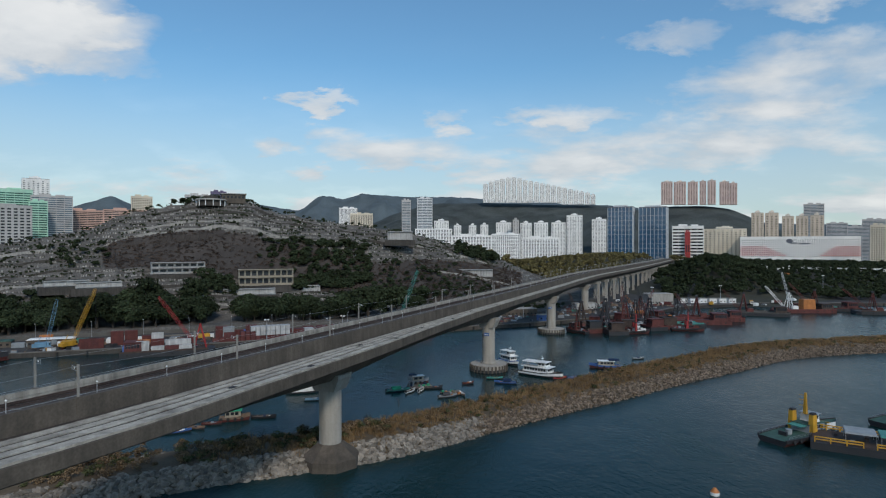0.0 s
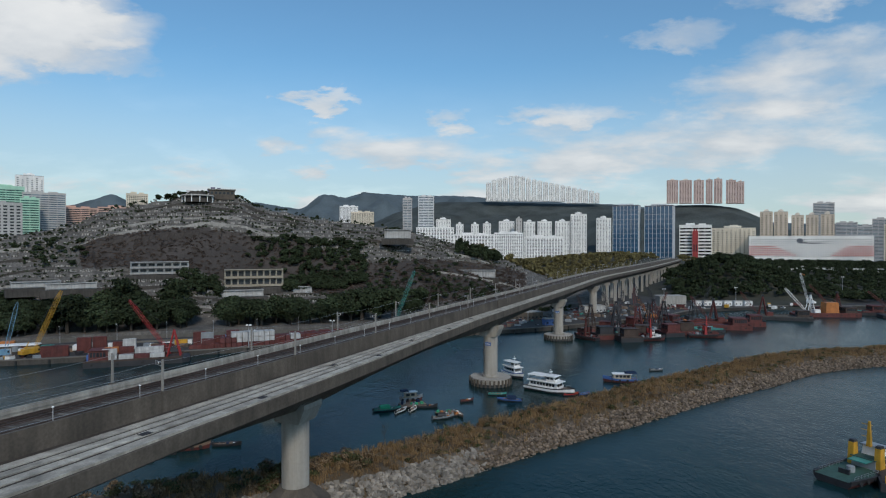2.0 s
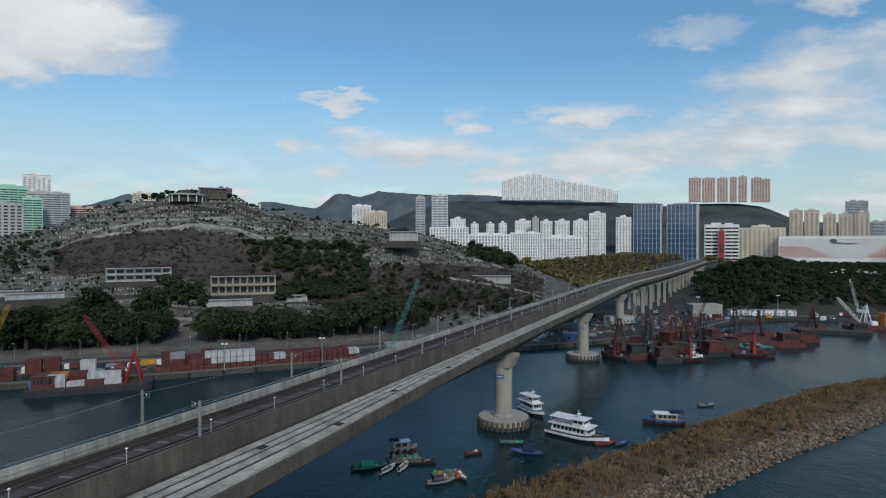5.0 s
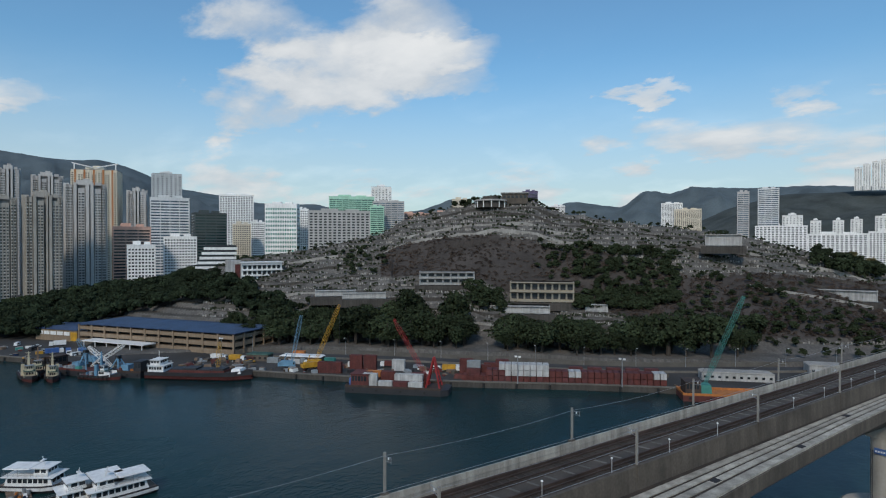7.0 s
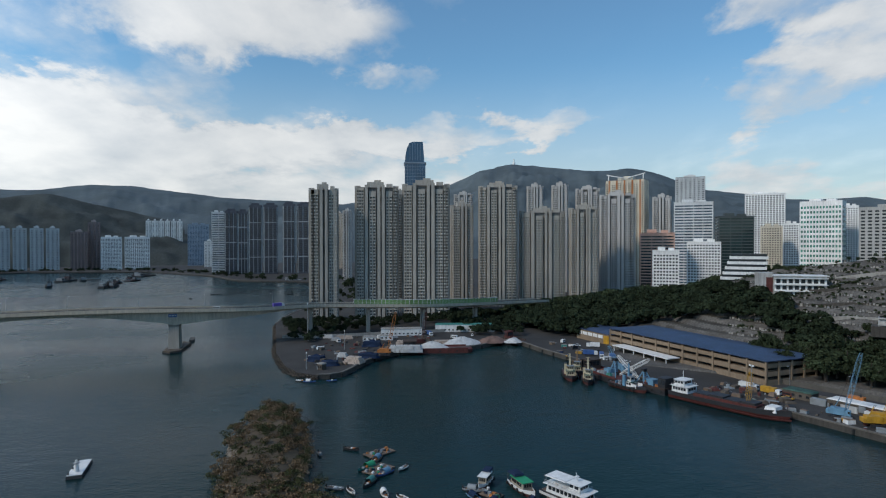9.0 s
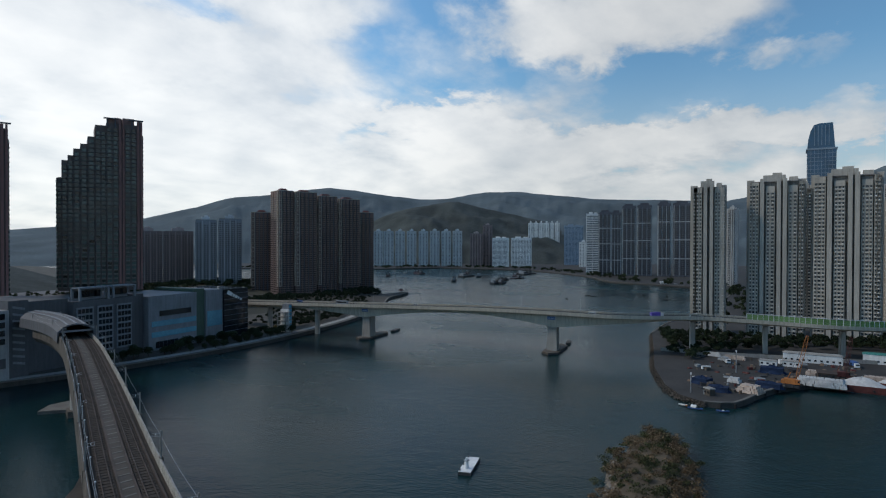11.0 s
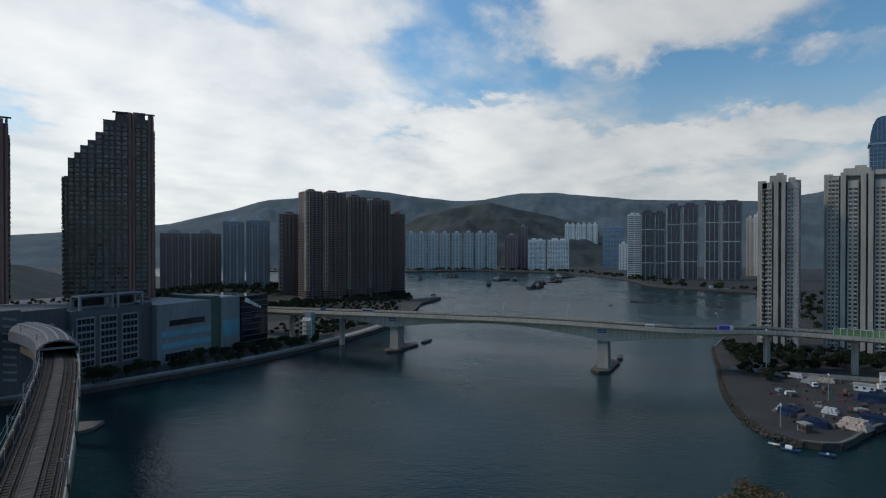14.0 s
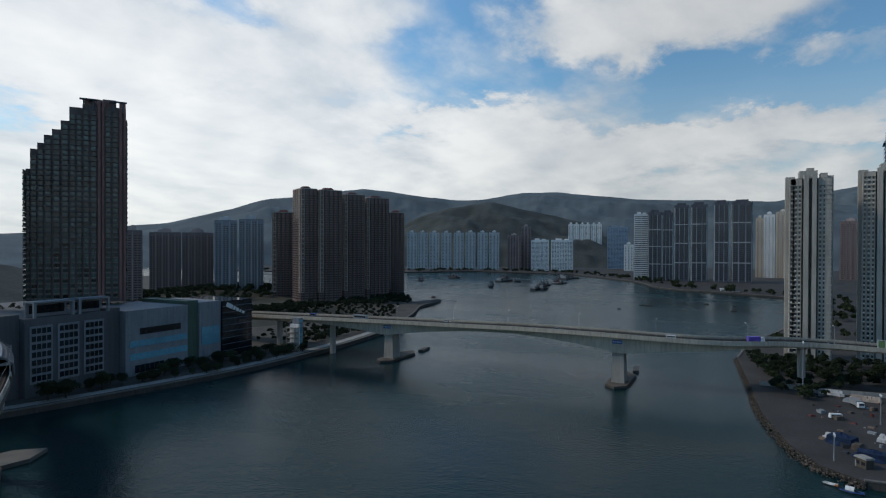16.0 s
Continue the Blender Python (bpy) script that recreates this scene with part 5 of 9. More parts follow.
def podium_tower(x, y, z0, w, dep, z1, turn):
    """A stepped tower of salmon tile and green bay windows that climbs towards its crown."""
    o = thing("stepped_tower", "dark salmon-tiled tower with green bay windows", "building", pose(x, y, 40, 0, 0, turn), "stepped towers above the shopping mall")
    h = z1 - 40
    win, sill, frame = Geo(), Geo(), Geo()
    steps = ((-0.50, -0.455, 0.67), (-0.455, -0.385, 0.77), (-0.385, -0.32, 0.80), (-0.32, -0.24, 0.84), (-0.24, -0.155, 0.87), (-0.155, -0.07, 0.915), (-0.07, 0.06, 0.985), (0.06, 0.50, 1.0))
    for i, (a, b, t) in enumerate(steps):
        f = -dep / 2 + (7 - i) * 1.3
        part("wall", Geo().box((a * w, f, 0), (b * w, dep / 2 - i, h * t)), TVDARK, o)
        bw = (b - a) * w
        n = max(1, round(bw / 3.9))
        for j in range(n):
            c = a * w + (j + 0.5) * bw / n
            if i == 7 and j in (2, n - 1):
                part("column", Geo().box((c - bw / n * 0.44, f - 0.9, 0), (c - bw / n * 0.05, f + 0.5, h * t + 2.5)), PINKCOLUMN, o, "rose-pink vertical column")
                part("column", Geo().box((c + bw / n * 0.16, f - 0.9, 0), (c + bw / n * 0.46, f + 0.5, h * t + 2.5)), PINKCOLUMN, o, "rose-pink vertical column")
                continue
            hw = bw / n * 0.30
            for q in range(int((h * t - 4) / 2.95)):
                z = 2 + q * 2.95
                win.box((c - hw, f - 0.75, z + 0.95), (c + hw, f - 0.002, z + 2.5))
                sill.box((c - hw - 0.25, f - 0.95, z), (c + hw + 0.25, f - 0.002, z + 0.85))
    for q in range(int((h - 6) / 2.95)):
        z = 2 + q * 2.95
        for yy in np.arange(-dep / 2 + 3, dep / 2 - 3, 4.4):
            win.box((w / 2 + 0.002, yy, z + 0.95), (w / 2 + 0.7, yy + 3.0, z + 2.5))
            sill.box((w / 2 + 0.002, yy - 0.2, z), (w / 2 + 0.9, yy + 3.2, z + 0.8))
            if q < (h * 0.66 - 4) / 2.95:
                win.box((-w / 2 - 0.7, yy, z + 0.95), (-w / 2 - 0.002, yy + 3.0, z + 2.5))
                sill.box((-w / 2 - 0.9, yy - 0.2, z), (-w / 2 - 0.002, yy + 3.2, z + 0.8))
    part("bay_windows", win, TVGREEN, o, "green-tinted bay windows", kind="stuff")
    part("sills", sill, TVSILL, o, kind="stuff")
    frame.box((0.08 * w, -dep / 2 + 1, h), (0.18 * w, dep * 0.1, h + 3.2))
    frame.cyl(w * 0.2, -dep * 0.2, 3, 3, h, h + 5.5, 16)
    frame.box((0.26 * w, -dep / 2 + 2, h), (0.4 * w, dep * 0.1, h + 4.6))
    part("roof_house", frame, TVWALL, o)
    for c in (0.12, 0.42):
        g = Geo()
        for sx in (-1, 1):
            g.box((c * w + sx * 2.4 - 0.4, -dep / 2 - 0.5, h - 3), (c * w + sx * 2.4 + 0.4, -dep / 2 + 0.4, h + 3.0))
        g.box((c * w - 4.5, -dep / 2 - 1.2, h + 3.0), (c * w + 4.5, -dep / 2 + 1.5, h + 3.6))
        part("roof_pergola", g, STEELWALL, o)


def printed_warehouse(x, y, z0, w, dep, z1, turn):
    o = thing("printed_warehouse", "long white warehouse with red bands and a dark emblem", "building", pose(x, y, z0, 0, 0, turn))
    h = z1
    part("wall", Geo().box((-w / 2, -dep / 2, 0), (w / 2, dep / 2, h)), PALETTE["WHITE"][0], o)
    g = Geo()
    face_windows(g, w - 6, 30, h - 3, -dep / 2, 4.4, 4.2, 2.0, 1.6, 0, 0.08)
    face_windows(g, dep - 6, 30, h - 3, -w / 2, 4.4, 4.2, 2.0, 1.6, 0, 0.08, pose(0, 0, 0, 0, 0, 270))
    part("windows", g, WINDOW, o, kind="stuff")
    g = Geo()
    for i in range(7):
        z = 31 + 4.4 * i
        a, b = 88 - 9 * i, 60 - 6.5 * i
        if i < 5:
            g.box((-w / 2, -dep / 2 - 0.25, z + 2.9), (-w / 2 + a, -dep / 2 - 0.002, z + 4.6))
            g.box((w / 2 - b - 12, -dep / 2 - 0.25, z + 2.9), (w / 2, -dep / 2 - 0.002, z + 4.6))
    part("red_bands", g, mat("faded_red_band", (0.55, 0.13, 0.12), 0.7), o, "faded red wall bands")
    g = Geo()
    R = pose(-w * 0.075, -dep / 2 - 0.3, h - 10) @ pose(0, 0, 0, 90, 0, 0)
    g.prism([(6.5 * math.cos(a), 5 * math.sin(a)) for a in [i * math.pi / 8 for i in range(16)]], -0.2, 0.25, 0, R)
    g.box((1, -dep / 2 - 0.3, h - 17), (22, -dep / 2 - 0.002, h - 14))
    g.box((-14, -dep / 2 - 0.3, h - 15.5), (-3, -dep / 2 - 0.002, h - 13))
    part("emblem", g, STEELWALL, o, "dark rounded emblem")
    tagged(o, "", "warehouse", "", "")


def glass_skyscraper(x, y, w, z1, turn):
    o = thing("skyscraper", "slender blue glass skyscraper with a curved crown", "building", pose(x, y, 0, 0, 0, turn))
    gl, mul = OFFICE["BLUEGLASS"][2], wallmat("steel_blue_mullion", (0.22, 0.29, 0.36))
    h = z1 * 0.84
    part("shaft", Geo().box((-w / 2, -w / 2, 0), (w / 2, w / 2, h)), gl, o)
    g = Geo()
    prof = [(-0.5, h), (-0.47, h + z1 * 0.06), (-0.40, h + z1 * 0.11), (-0.28, h + z1 * 0.15), (-0.1, z1), (0.38, z1), (0.46, h)]
    n = len(prof)
    g.add([(a * w, -w * 0.44, z) for a, z in prof] + [(a * w, w * 0.44, z) for a, z in prof],
          [tuple(range(n)), tuple(range(2 * n - 1, n - 1, -1))] + [(i, n + i, n + (i + 1) % n, (i + 1) % n) for i in range(n)])
    part("crown", g, gl, o)
    g = Geo()
    for i in range(1, 8):
        c = -w / 2 + i * w / 8
        g.box((c - 0.3, -w / 2 - 0.4, 0), (c + 0.3, -w / 2 - 0.002, h))
        g.box((w / 2 + 0.002, c - 0.3, 0), (w / 2 + 0.4, c + 0.3, h))
        if 1 < i < 7:
            g.box((c - 0.5, -w * 0.44 - 0.6, h + 6), (c + 0.5, -w * 0.44 - 0.002, z1 - 4))
    for j in range(int(h / 8)):
        g.box((-w / 2 - 0.35, -w / 2 - 0.35, j * 8), (w / 2 + 0.35, w / 2 + 0.35, j * 8 + 0.7))
    g.box((-w / 2 - 2, -w / 2 - 1, h - 3), (w / 2 + 2, w / 2 + 1, h + 0.5))
    part("mullions", g, mul, o, kind="stuff")
    tagged(o, "", "building")



# riverside estate by the road bridge
riverside_tower(-548, 109, 0, 26, 26, 119, 90)
riverside_tower(-561, 157, 0, 40, 26, 123, 85)
riverside_tower(-555, 202, 0, 44, 26, 125, 80)
riverside_tower(-631, 294, 0, 42, 26, 132, 73)
riverside_tower(-650, 258, 0, 25, 24, 112, 85)
riverside_tower(-624, 342, 0, 49, 24, 105, 77)
riverside_tower(-608, 383, 0, 32, 24, 108, 73)
riverside_tower(-662, 191, 0, 10, 24, 125, 91)
# towers behind the estate
riverside_tower(-645, 442, 0, 40, 24, 126, 62, "GREY")
riverside_tower(-796, 397, 0, 23, 24, 149, 70, "GREY")
riverside_tower(-784, 429, 0, 23, 24, 150, 67, "GREY")
riverside_tower(-805, 480, 0, 34, 24, 148, 65, "GREY")
riverside_tower(-932, 327, 0, 31, 24, 148, 77, "GREY")
riverside_tower(-817, 605, 0, 27, 24, 139, 58, "GREY")
riverside_tower(-1127, 151, 0, 18, 24, 131, 88, "GREY")
gold_tower(-862, 573, 0, 59, 30, 174, 46)
estate_tower(-1153, 879, 0, 59, 34, 210, 56, "PALE")
office_block(-771, 626, 0, 51, 30, 127, 56, "BANDED")
office_block(-679, 578, 0, 39, 24, 71, 55, "WHITE")
office_block(-618, 487, 0, 28, 22, 61, 58, "WHITE")
office_block(-675, 511, 0, 40, 24, 82, 59, "BRICK")
office_block(-718, 651, 0, 43, 34, 105, 62, "DARKGLASS")
office_block(-1023, 954, 0, 69, 30, 164, 50, "WHITE")
office_block(-786, 767, 0, 29, 25, 94, 50, "CREAM")
office_block(-806, 819, 0, 22, 25, 99, 48, "WHITE")
office_block(-854, 923, 0, 60, 36, 138, 36, "MINT")
# offices behind the cemetery hill
office_block(-729, 945, 0, 112, 40, 122, 41, "PLAIN")
office_block(-881, 1005, 0, 24, 30, 133, 44, "WHITE")
office_block(-808, 1076, 0, 94, 40, 160, 40, "GREEN")
office_block(-727, 1058, 0, 28, 30, 136, 37, "GREEN")
office_block(-741, 1116, 0, 66, 40, 150, 36, "GREYGLASS")
estate_tower(-906, 1311, 0, 51, 30, 206, 37, "WHITE")
office_block(-731, 1196, 0, 70, 40, 128, 34, "BRICK")
office_block(-663, 1238, 0, 87, 40, 131, 30, "BRICK")
office_block(-500, 1313, 0, 33, 26, 176, 22, "PURPLE")
office_block(-501, 1210, 0, 53, 40, 159, 24, "GREYGLASS")
office_block(-638, 1248, 0, 40, 30, 160, 29, "CREAM")
office_block(-478, 1430, 0, 32, 30, 150, 20, "WHITE")
# city beyond the hill
office_block(-320, 1989, 0, 60, 30, 183, 9, "WHITE")
office_block(-275, 1991, 0, 75, 40, 164, 8, "CREAM")
office_block(-94, 1510, 0, 23, 26, 172, 4, "GREYGLASS")
office_block(-47, 1516, 0, 39, 34, 177, 2, "BANDED")
estate_tower(-5, 1914, 0, 47, 28, 138, 0, "WHITE")
estate_tower(47, 1913, 0, 24, 28, 123, -1, "WHITE")
estate_tower(96, 1912, 0, 24, 28, 123, -3, "WHITE")
estate_tower(134, 1909, 0, 25, 28, 125, -4, "WHITE")
estate_tower(196, 1904, 0, 49, 28, 132, -6, "WHITE")
estate_tower(267, 1895, 0, 36, 28, 130, -8, "WHITE")
estate_tower(314, 1888, 0, 44, 28, 131, -9, "WHITE")
estate_tower(368, 1878, 0, 44, 28, 131, -11, "WHITE")
estate_tower(417, 1868, 0, 49, 28, 153, -13, "WHITE")
estate_tower(490, 1850, 0, 44, 28, 140, -15, "WHITE")
estate_tower(414, 1869, 0, 17, 28, 146, -12, "WHITE")
estate_tower(228, 1846, 0, 19, 20, 138, -7, "GREY")
office_block(-24, 1514, 0, 94, 30, 99, 1, "WHITE")
office_block(74, 1512, 0, 100, 30, 82, -3, "WHITE")
office_block(160, 1506, 0, 71, 30, 86, -6, "WHITE")
office_block(248, 1494, 0, 91, 30, 76, -9, "WHITE")
curtain_tower(469, 1550, 0, 63, 40, 157, -25)
curtain_tower(545, 1525, 0, 67, 40, 155, -28)
office_block(545, 1311, 0, 64, 40, 99, -23, "DARKBAND")
office_block(534, 1286, 0, 11, 6, 86, -23, "RED")
estate_tower(654, 1366, 0, 89, 30, 96, -26, "CREAM")
printed_warehouse(775, 1291, 0, 223, 60, 75, -25)
estate_tower(783, 1467, 0, 27, 26, 138, -28, "TAN")
estate_tower(810, 1452, 0, 29, 26, 137, -29, "TAN")
estate_tower(840, 1435, 0, 25, 26, 128, -30, "TAN")
estate_tower(865, 1420, 0, 25, 26, 128, -31, "TAN")
estate_tower(891, 1404, 0, 27, 26, 129, -32, "TAN")
office_block(993, 1578, 0, 47, 30, 166, -32, "GREYGLASS")
office_block(843, 1142, 0, 24, 40, 95, -36, "CREAM")
office_block(1175, 1758, 0, 53, 30, 122, -34, "GREYGLASS")
office_block(1219, 1728, 0, 54, 30, 112, -35, "GREYGLASS")
office_block(1248, 1707, 0, 56, 30, 131, -36, "GREYGLASS")
office_block(759, 1974, 0, 18, 30, 93, -21, "GREYGLASS")
office_block(1310, 1660, 0, 81, 30, 123, -38, "GREYGLASS")
office_block(1369, 1612, 0, 70, 30, 108, -40, "GREYGLASS")
# hillside estates
estate_tower(218, 3005, 274, 26, 26, 368, -4, "WHITE")
estate_tower(246, 3003, 274, 26, 26, 380, -5, "WHITE")
estate_tower(275, 3000, 273, 26, 26, 388, -5, "WHITE")
estate_tower(303, 2998, 273, 26, 26, 393, -6, "WHITE")
estate_tower(332, 2995, 273, 26, 26, 399, -6, "WHITE")
estate_tower(360, 2991, 273, 26, 26, 401, -7, "WHITE")
estate_tower(388, 2988, 272, 25, 26, 395, -7, "WHITE")
estate_tower(416, 2984, 272, 25, 26, 386, -8, "WHITE")
estate_tower(444, 2980, 272, 25, 26, 380, -8, "WHITE")
estate_tower(472, 2976, 271, 25, 26, 374, -9, "WHITE")
estate_tower(500, 2971, 271, 25, 26, 367, -10, "WHITE")
estate_tower(528, 2966, 271, 25, 26, 361, -10, "WHITE")
estate_tower(555, 2961, 270, 25, 26, 355, -11, "WHITE")
estate_tower(583, 2956, 270, 25, 26, 349, -11, "WHITE")
estate_tower(610, 2951, 261, 25, 26, 343, -12, "WHITE")
estate_tower(637, 2945, 260, 25, 26, 336, -12, "WHITE")
estate_tower(664, 2939, 260, 25, 26, 330, -13, "WHITE")
estate_tower(690, 2933, 260, 25, 26, 324, -13, "WHITE")
estate_tower(717, 2926, 259, 24, 26, 318, -14, "WHITE")
estate_tower(743, 2920, 259, 24, 26, 309, -14, "WHITE")
estate_tower(822, 2164, 206, 39, 30, 290, -21, "PINK")
estate_tower(863, 2148, 204, 42, 30, 288, -22, "PINK")
estate_tower(903, 2131, 203, 34, 30, 286, -23, "PINK")
estate_tower(934, 2118, 202, 22, 30, 287, -24, "PINK")
estate_tower(960, 2106, 202, 27, 30, 288, -25, "PINK")
estate_tower(997, 2089, 200, 31, 30, 282, -25, "PINK")
estate_tower(1023, 2077, 199, 25, 30, 276, -26, "PINK")
# channel mouth
estate_tower(-1586, -788, 0, 29, 26, 109, 120, "PALE")
estate_tower(-1601, -761, 0, 29, 26, 109, 119, "PALE")
estate_tower(-1617, -731, 0, 29, 26, 109, 118, "PALE")
estate_tower(-1633, -700, 0, 29, 26, 109, 117, "PALE")
estate_tower(-1649, -668, 0, 29, 26, 109, 116, "PALE")
estate_tower(-1664, -637, 0, 29, 26, 110, 114, "PALE")
estate_tower(-1678, -605, 0, 29, 26, 110, 113, "PALE")
estate_tower(-1691, -574, 0, 29, 26, 110, 112, "PALE")
estate_tower(-1712, -520, 0, 39, 26, 102, 110, "DUSK")
estate_tower(-1742, -495, 0, 29, 26, 128, 109, "DUSK")
office_block(-1690, -436, 0, 48, 30, 87, 108, "WHITE")
office_block(-1709, -379, 0, 59, 34, 87, 106, "WHITE")
estate_tower(-2194, -483, 0, 18, 24, 149, 105, "WHITE")
estate_tower(-2199, -464, 0, 18, 24, 149, 104, "WHITE")
estate_tower(-2204, -445, 0, 18, 24, 149, 104, "WHITE")
estate_tower(-2208, -426, 0, 17, 24, 149, 103, "WHITE")
estate_tower(-2213, -407, 0, 17, 24, 149, 103, "WHITE")
estate_tower(-2217, -388, 0, 17, 24, 149, 102, "WHITE")
office_block(-1939, -272, 0, 60, 34, 128, 101, "BLUEGLASS")
estate_tower(-1791, -214, 0, 25, 22, 77, 100, "WHITE")
office_block(-1405, -123, 0, 29, 30, 139, 99, "BANDED")
harbour_tower(-1369, -91, 0, 27, 30, 141, 97)
harbour_tower(-1372, -67, 0, 21, 30, 140, 96)
harbour_tower(-1375, -41, 0, 28, 30, 154, 95)
harbour_tower(-1377, -9, 0, 30, 30, 155, 94)
harbour_tower(-1379, 31, 0, 27, 30, 158, 92)
harbour_tower(-1380, 67, 0, 37, 30, 158, 90)
estate_tower(-1617, 102, 0, 16, 26, 137, 89, "TAN")
estate_tower(-1617, 121, 0, 22, 26, 145, 88, "WHITE")
estate_tower(-1616, 147, 0, 26, 26, 150, 87, "TAN")
estate_tower(-1605, 271, 0, 38, 26, 128, 82, "DUSK")
# island side
podium_tower(-319.5, -283, 0, 50, 36, 154, 146)
podium_tower(-251, -307, 0, 37, 34, 142, 153)
stripe_tower(-684, -419, 0, 22, 30, 145, 150)
stripe_tower(-705, -401, 0, 30, 30, 144, 148)
stripe_tower(-743, -392, 0, 29, 30, 141, 146)
stripe_tower(-782, -381, 0, 33, 30, 139, 144)
stripe_tower(-707, -475, 0, 28, 28, 118, 132)
stripe_tower(-822, -371, 0, 24, 28, 121, 122)
estate_tower(-560, -576, 0, 21, 26, 91, 145, "DUSK")
estate_tower(-662, -650, 0, 40, 26, 91, 142, "DUSK")
estate_tower(-695, -624, 0, 41, 26, 91, 140, "DUSK")
estate_tower(-689, -562, 0, 29, 26, 107, 137, "STEEL")
estate_tower(-713, -539, 0, 32, 26, 109, 135, "STEEL")
glass_skyscraper(-1470, 330, 50, 318, 83)

# ---- plants ----
nrg = np.random.default_rng(5)


def leaf_cloud(n, rx, rz, size, lobes, base=0.0, squash=0.75, gen=None):
    """Corners of n leaf sprays set round several lobes of a crown, as an array (n, 4, 3)."""
    gen = gen or nrg
    c = gen.normal(size=(lobes, 3))
    c /= np.linalg.norm(c, axis=1)[:, None]
    c *= np.array([rx * 0.58, rx * 0.58, rz * 0.55]) * gen.uniform(0.5, 1.0, (lobes, 1))
    r = gen.uniform(0.34, 0.58, lobes)
    k = gen.integers(0, lobes, n)
    d = gen.normal(size=(n, 3))
    d /= np.linalg.norm(d, axis=1)[:, None]
    d[:, 2] = np.where(d[:, 2] < -0.35, -d[:, 2], d[:, 2])
    rad = r[k] * gen.uniform(0.72, 1.08, n)
    p = c[k] + d * rad[:, None] * np.array([rx, rx, rz * squash])
    p[:, 2] += base + rz
    nrm = d + gen.normal(size=(n, 3)) * 0.55
    nrm /= np.linalg.norm(nrm, axis=1)[:, None]
    t = np.cross(nrm, gen.normal(size=(n, 3)))
    t /= np.linalg.norm(t, axis=1)[:, None]
    b = np.cross(nrm, t)
    s = size * gen.uniform(0.55, 1.25, (n, 1))
    t, b = t * s * 0.5, b * s * 0.5 * gen.uniform(0.6, 1.0, (n, 1))
    return np.stack([p - t - b * 0.6, p + t * 0.4 - b, p + t + b * 0.6, p - t * 0.4 + b], 1)


def quads_mesh(name, q, material):
    q = np.asarray(q, float).reshape(-1, 4, 3)
    n = len(q)
    me = bpy.data.meshes.new(name)
    me.vertices.add(4 * n)
    me.vertices.foreach_set("co", q.reshape(-1))
    me.loops.add(4 * n)
    me.loops.foreach_set("vertex_index", np.arange(4 * n))
    me.polygons.add(n)
    me.polygons.foreach_set("loop_start", np.arange(0, 4 * n, 4))
    me.polygons.foreach_set("loop_total", np.full(n, 4))
    for mt in material if isinstance(material, list) else [material]:
        me.materials.append(mt)
    me.update()
    return me


def trunk_geo(h, r):
    g = Geo()
    g.cyl(0, 0, r * 1.5, r, -0.5, h * 0.45, 7)
    for i in range(5):
        a = i * 1.26 + 0.3
        g.beam((0, 0, h * (0.3 + 0.03 * i)), (math.cos(a) * h * 0.24, math.sin(a) * h * 0.24, h * (0.62 + 0.04 * (i % 3))), r * 0.7, n=5)
    g.beam((0, 0, h * 0.42), (0.2, -0.1, h * 0.8), r * 0.9, n=5)
    return g


TREES = []
for i in range(7):
    dry = i == 6
    H, R_ = (12.5, 11, 14, 9, 13, 10.5, 9)[i], (5.0, 5.4, 5.2, 3.9, 4.6, 4.8, 4.2)[i]
    o = thing("tree", "leafy dark-green broadleaf tree" if not dry else "olive-brown tree with thinning leaves", "tree", pose(0, 0, -60), "trees of the waterfront and hillside")
    part("trunk", trunk_geo(H, 0.3), BARK, o)
    rz = H * 0.47
    q = leaf_cloud(2400, R_ * 1.08, rz, 0.72, 16 + i, H - 2 * rz - 0.3)
    part("crown", quads_mesh("crown", q, LEAF_DRY if dry else LEAF), None, o)
    TREES.append((o, H))


def plant(x, y, h, z=None, kind=None):
    """One tree of about the height h, rooted at (x, y)."""
    o, H = TREES[kind if kind is not None else rng.choice((0, 1, 2, 3, 4, 5, 0, 1, 2, 4, 6))]
    s = h / H
    z = ground_z(x, y) if z is None else z
    m = Matrix.LocRotScale((x, y, z), Euler((0, 0, rnd(0, 6.28))), (s * rnd(0.9, 1.15), s * rnd(0.9, 1.15), s))
    if not o.get("used"):
        o["used"] = 1
        o.matrix_basis = m
        return o
    return copy_thing(o, m)


def scatter(poly, gap, test=None):
    """Places in a plan polygon, about gap metres apart."""
    xs, ys = [p[0] for p in poly], [p[1] for p in poly]
    x = min(xs)
    out = []
    while x < max(xs):
        y = min(ys)
        while y < max(ys):
            px, py = x + rnd(-0.45, 0.45) * gap, y + rnd(-0.45, 0.45) * gap
            if inside(poly, px, py) and (test is None or test(px, py)):
                out.append((px, py))
            y += gap
        x += gap
    return out


def polar(az, d):
    return OX + d * math.sin(radians(az)), OY + d * math.cos(radians(az))


# belt of trees between the road and the cemetery
belt = [polar(a, lerp_table(FOOT_D, a) + 4) for a in range(-50, -1, 4)] + [polar(a, lerp_table(FOOT_D, a) + 36) for a in range(-2, -51, -4)]
for x, y in scatter(belt, 8.8):
    az = math.degrees(math.atan2(x - OX, y - OY))
    if -27.5 < az < -25.2 or (az > -8 and rng.random() < 0.4):
        continue
    plant(x, y, rnd(11, 16.5), kind=rng.choice((0, 1, 2, 4, 5)))
# trees of the wooded slope on the hill
HILLTREES = []
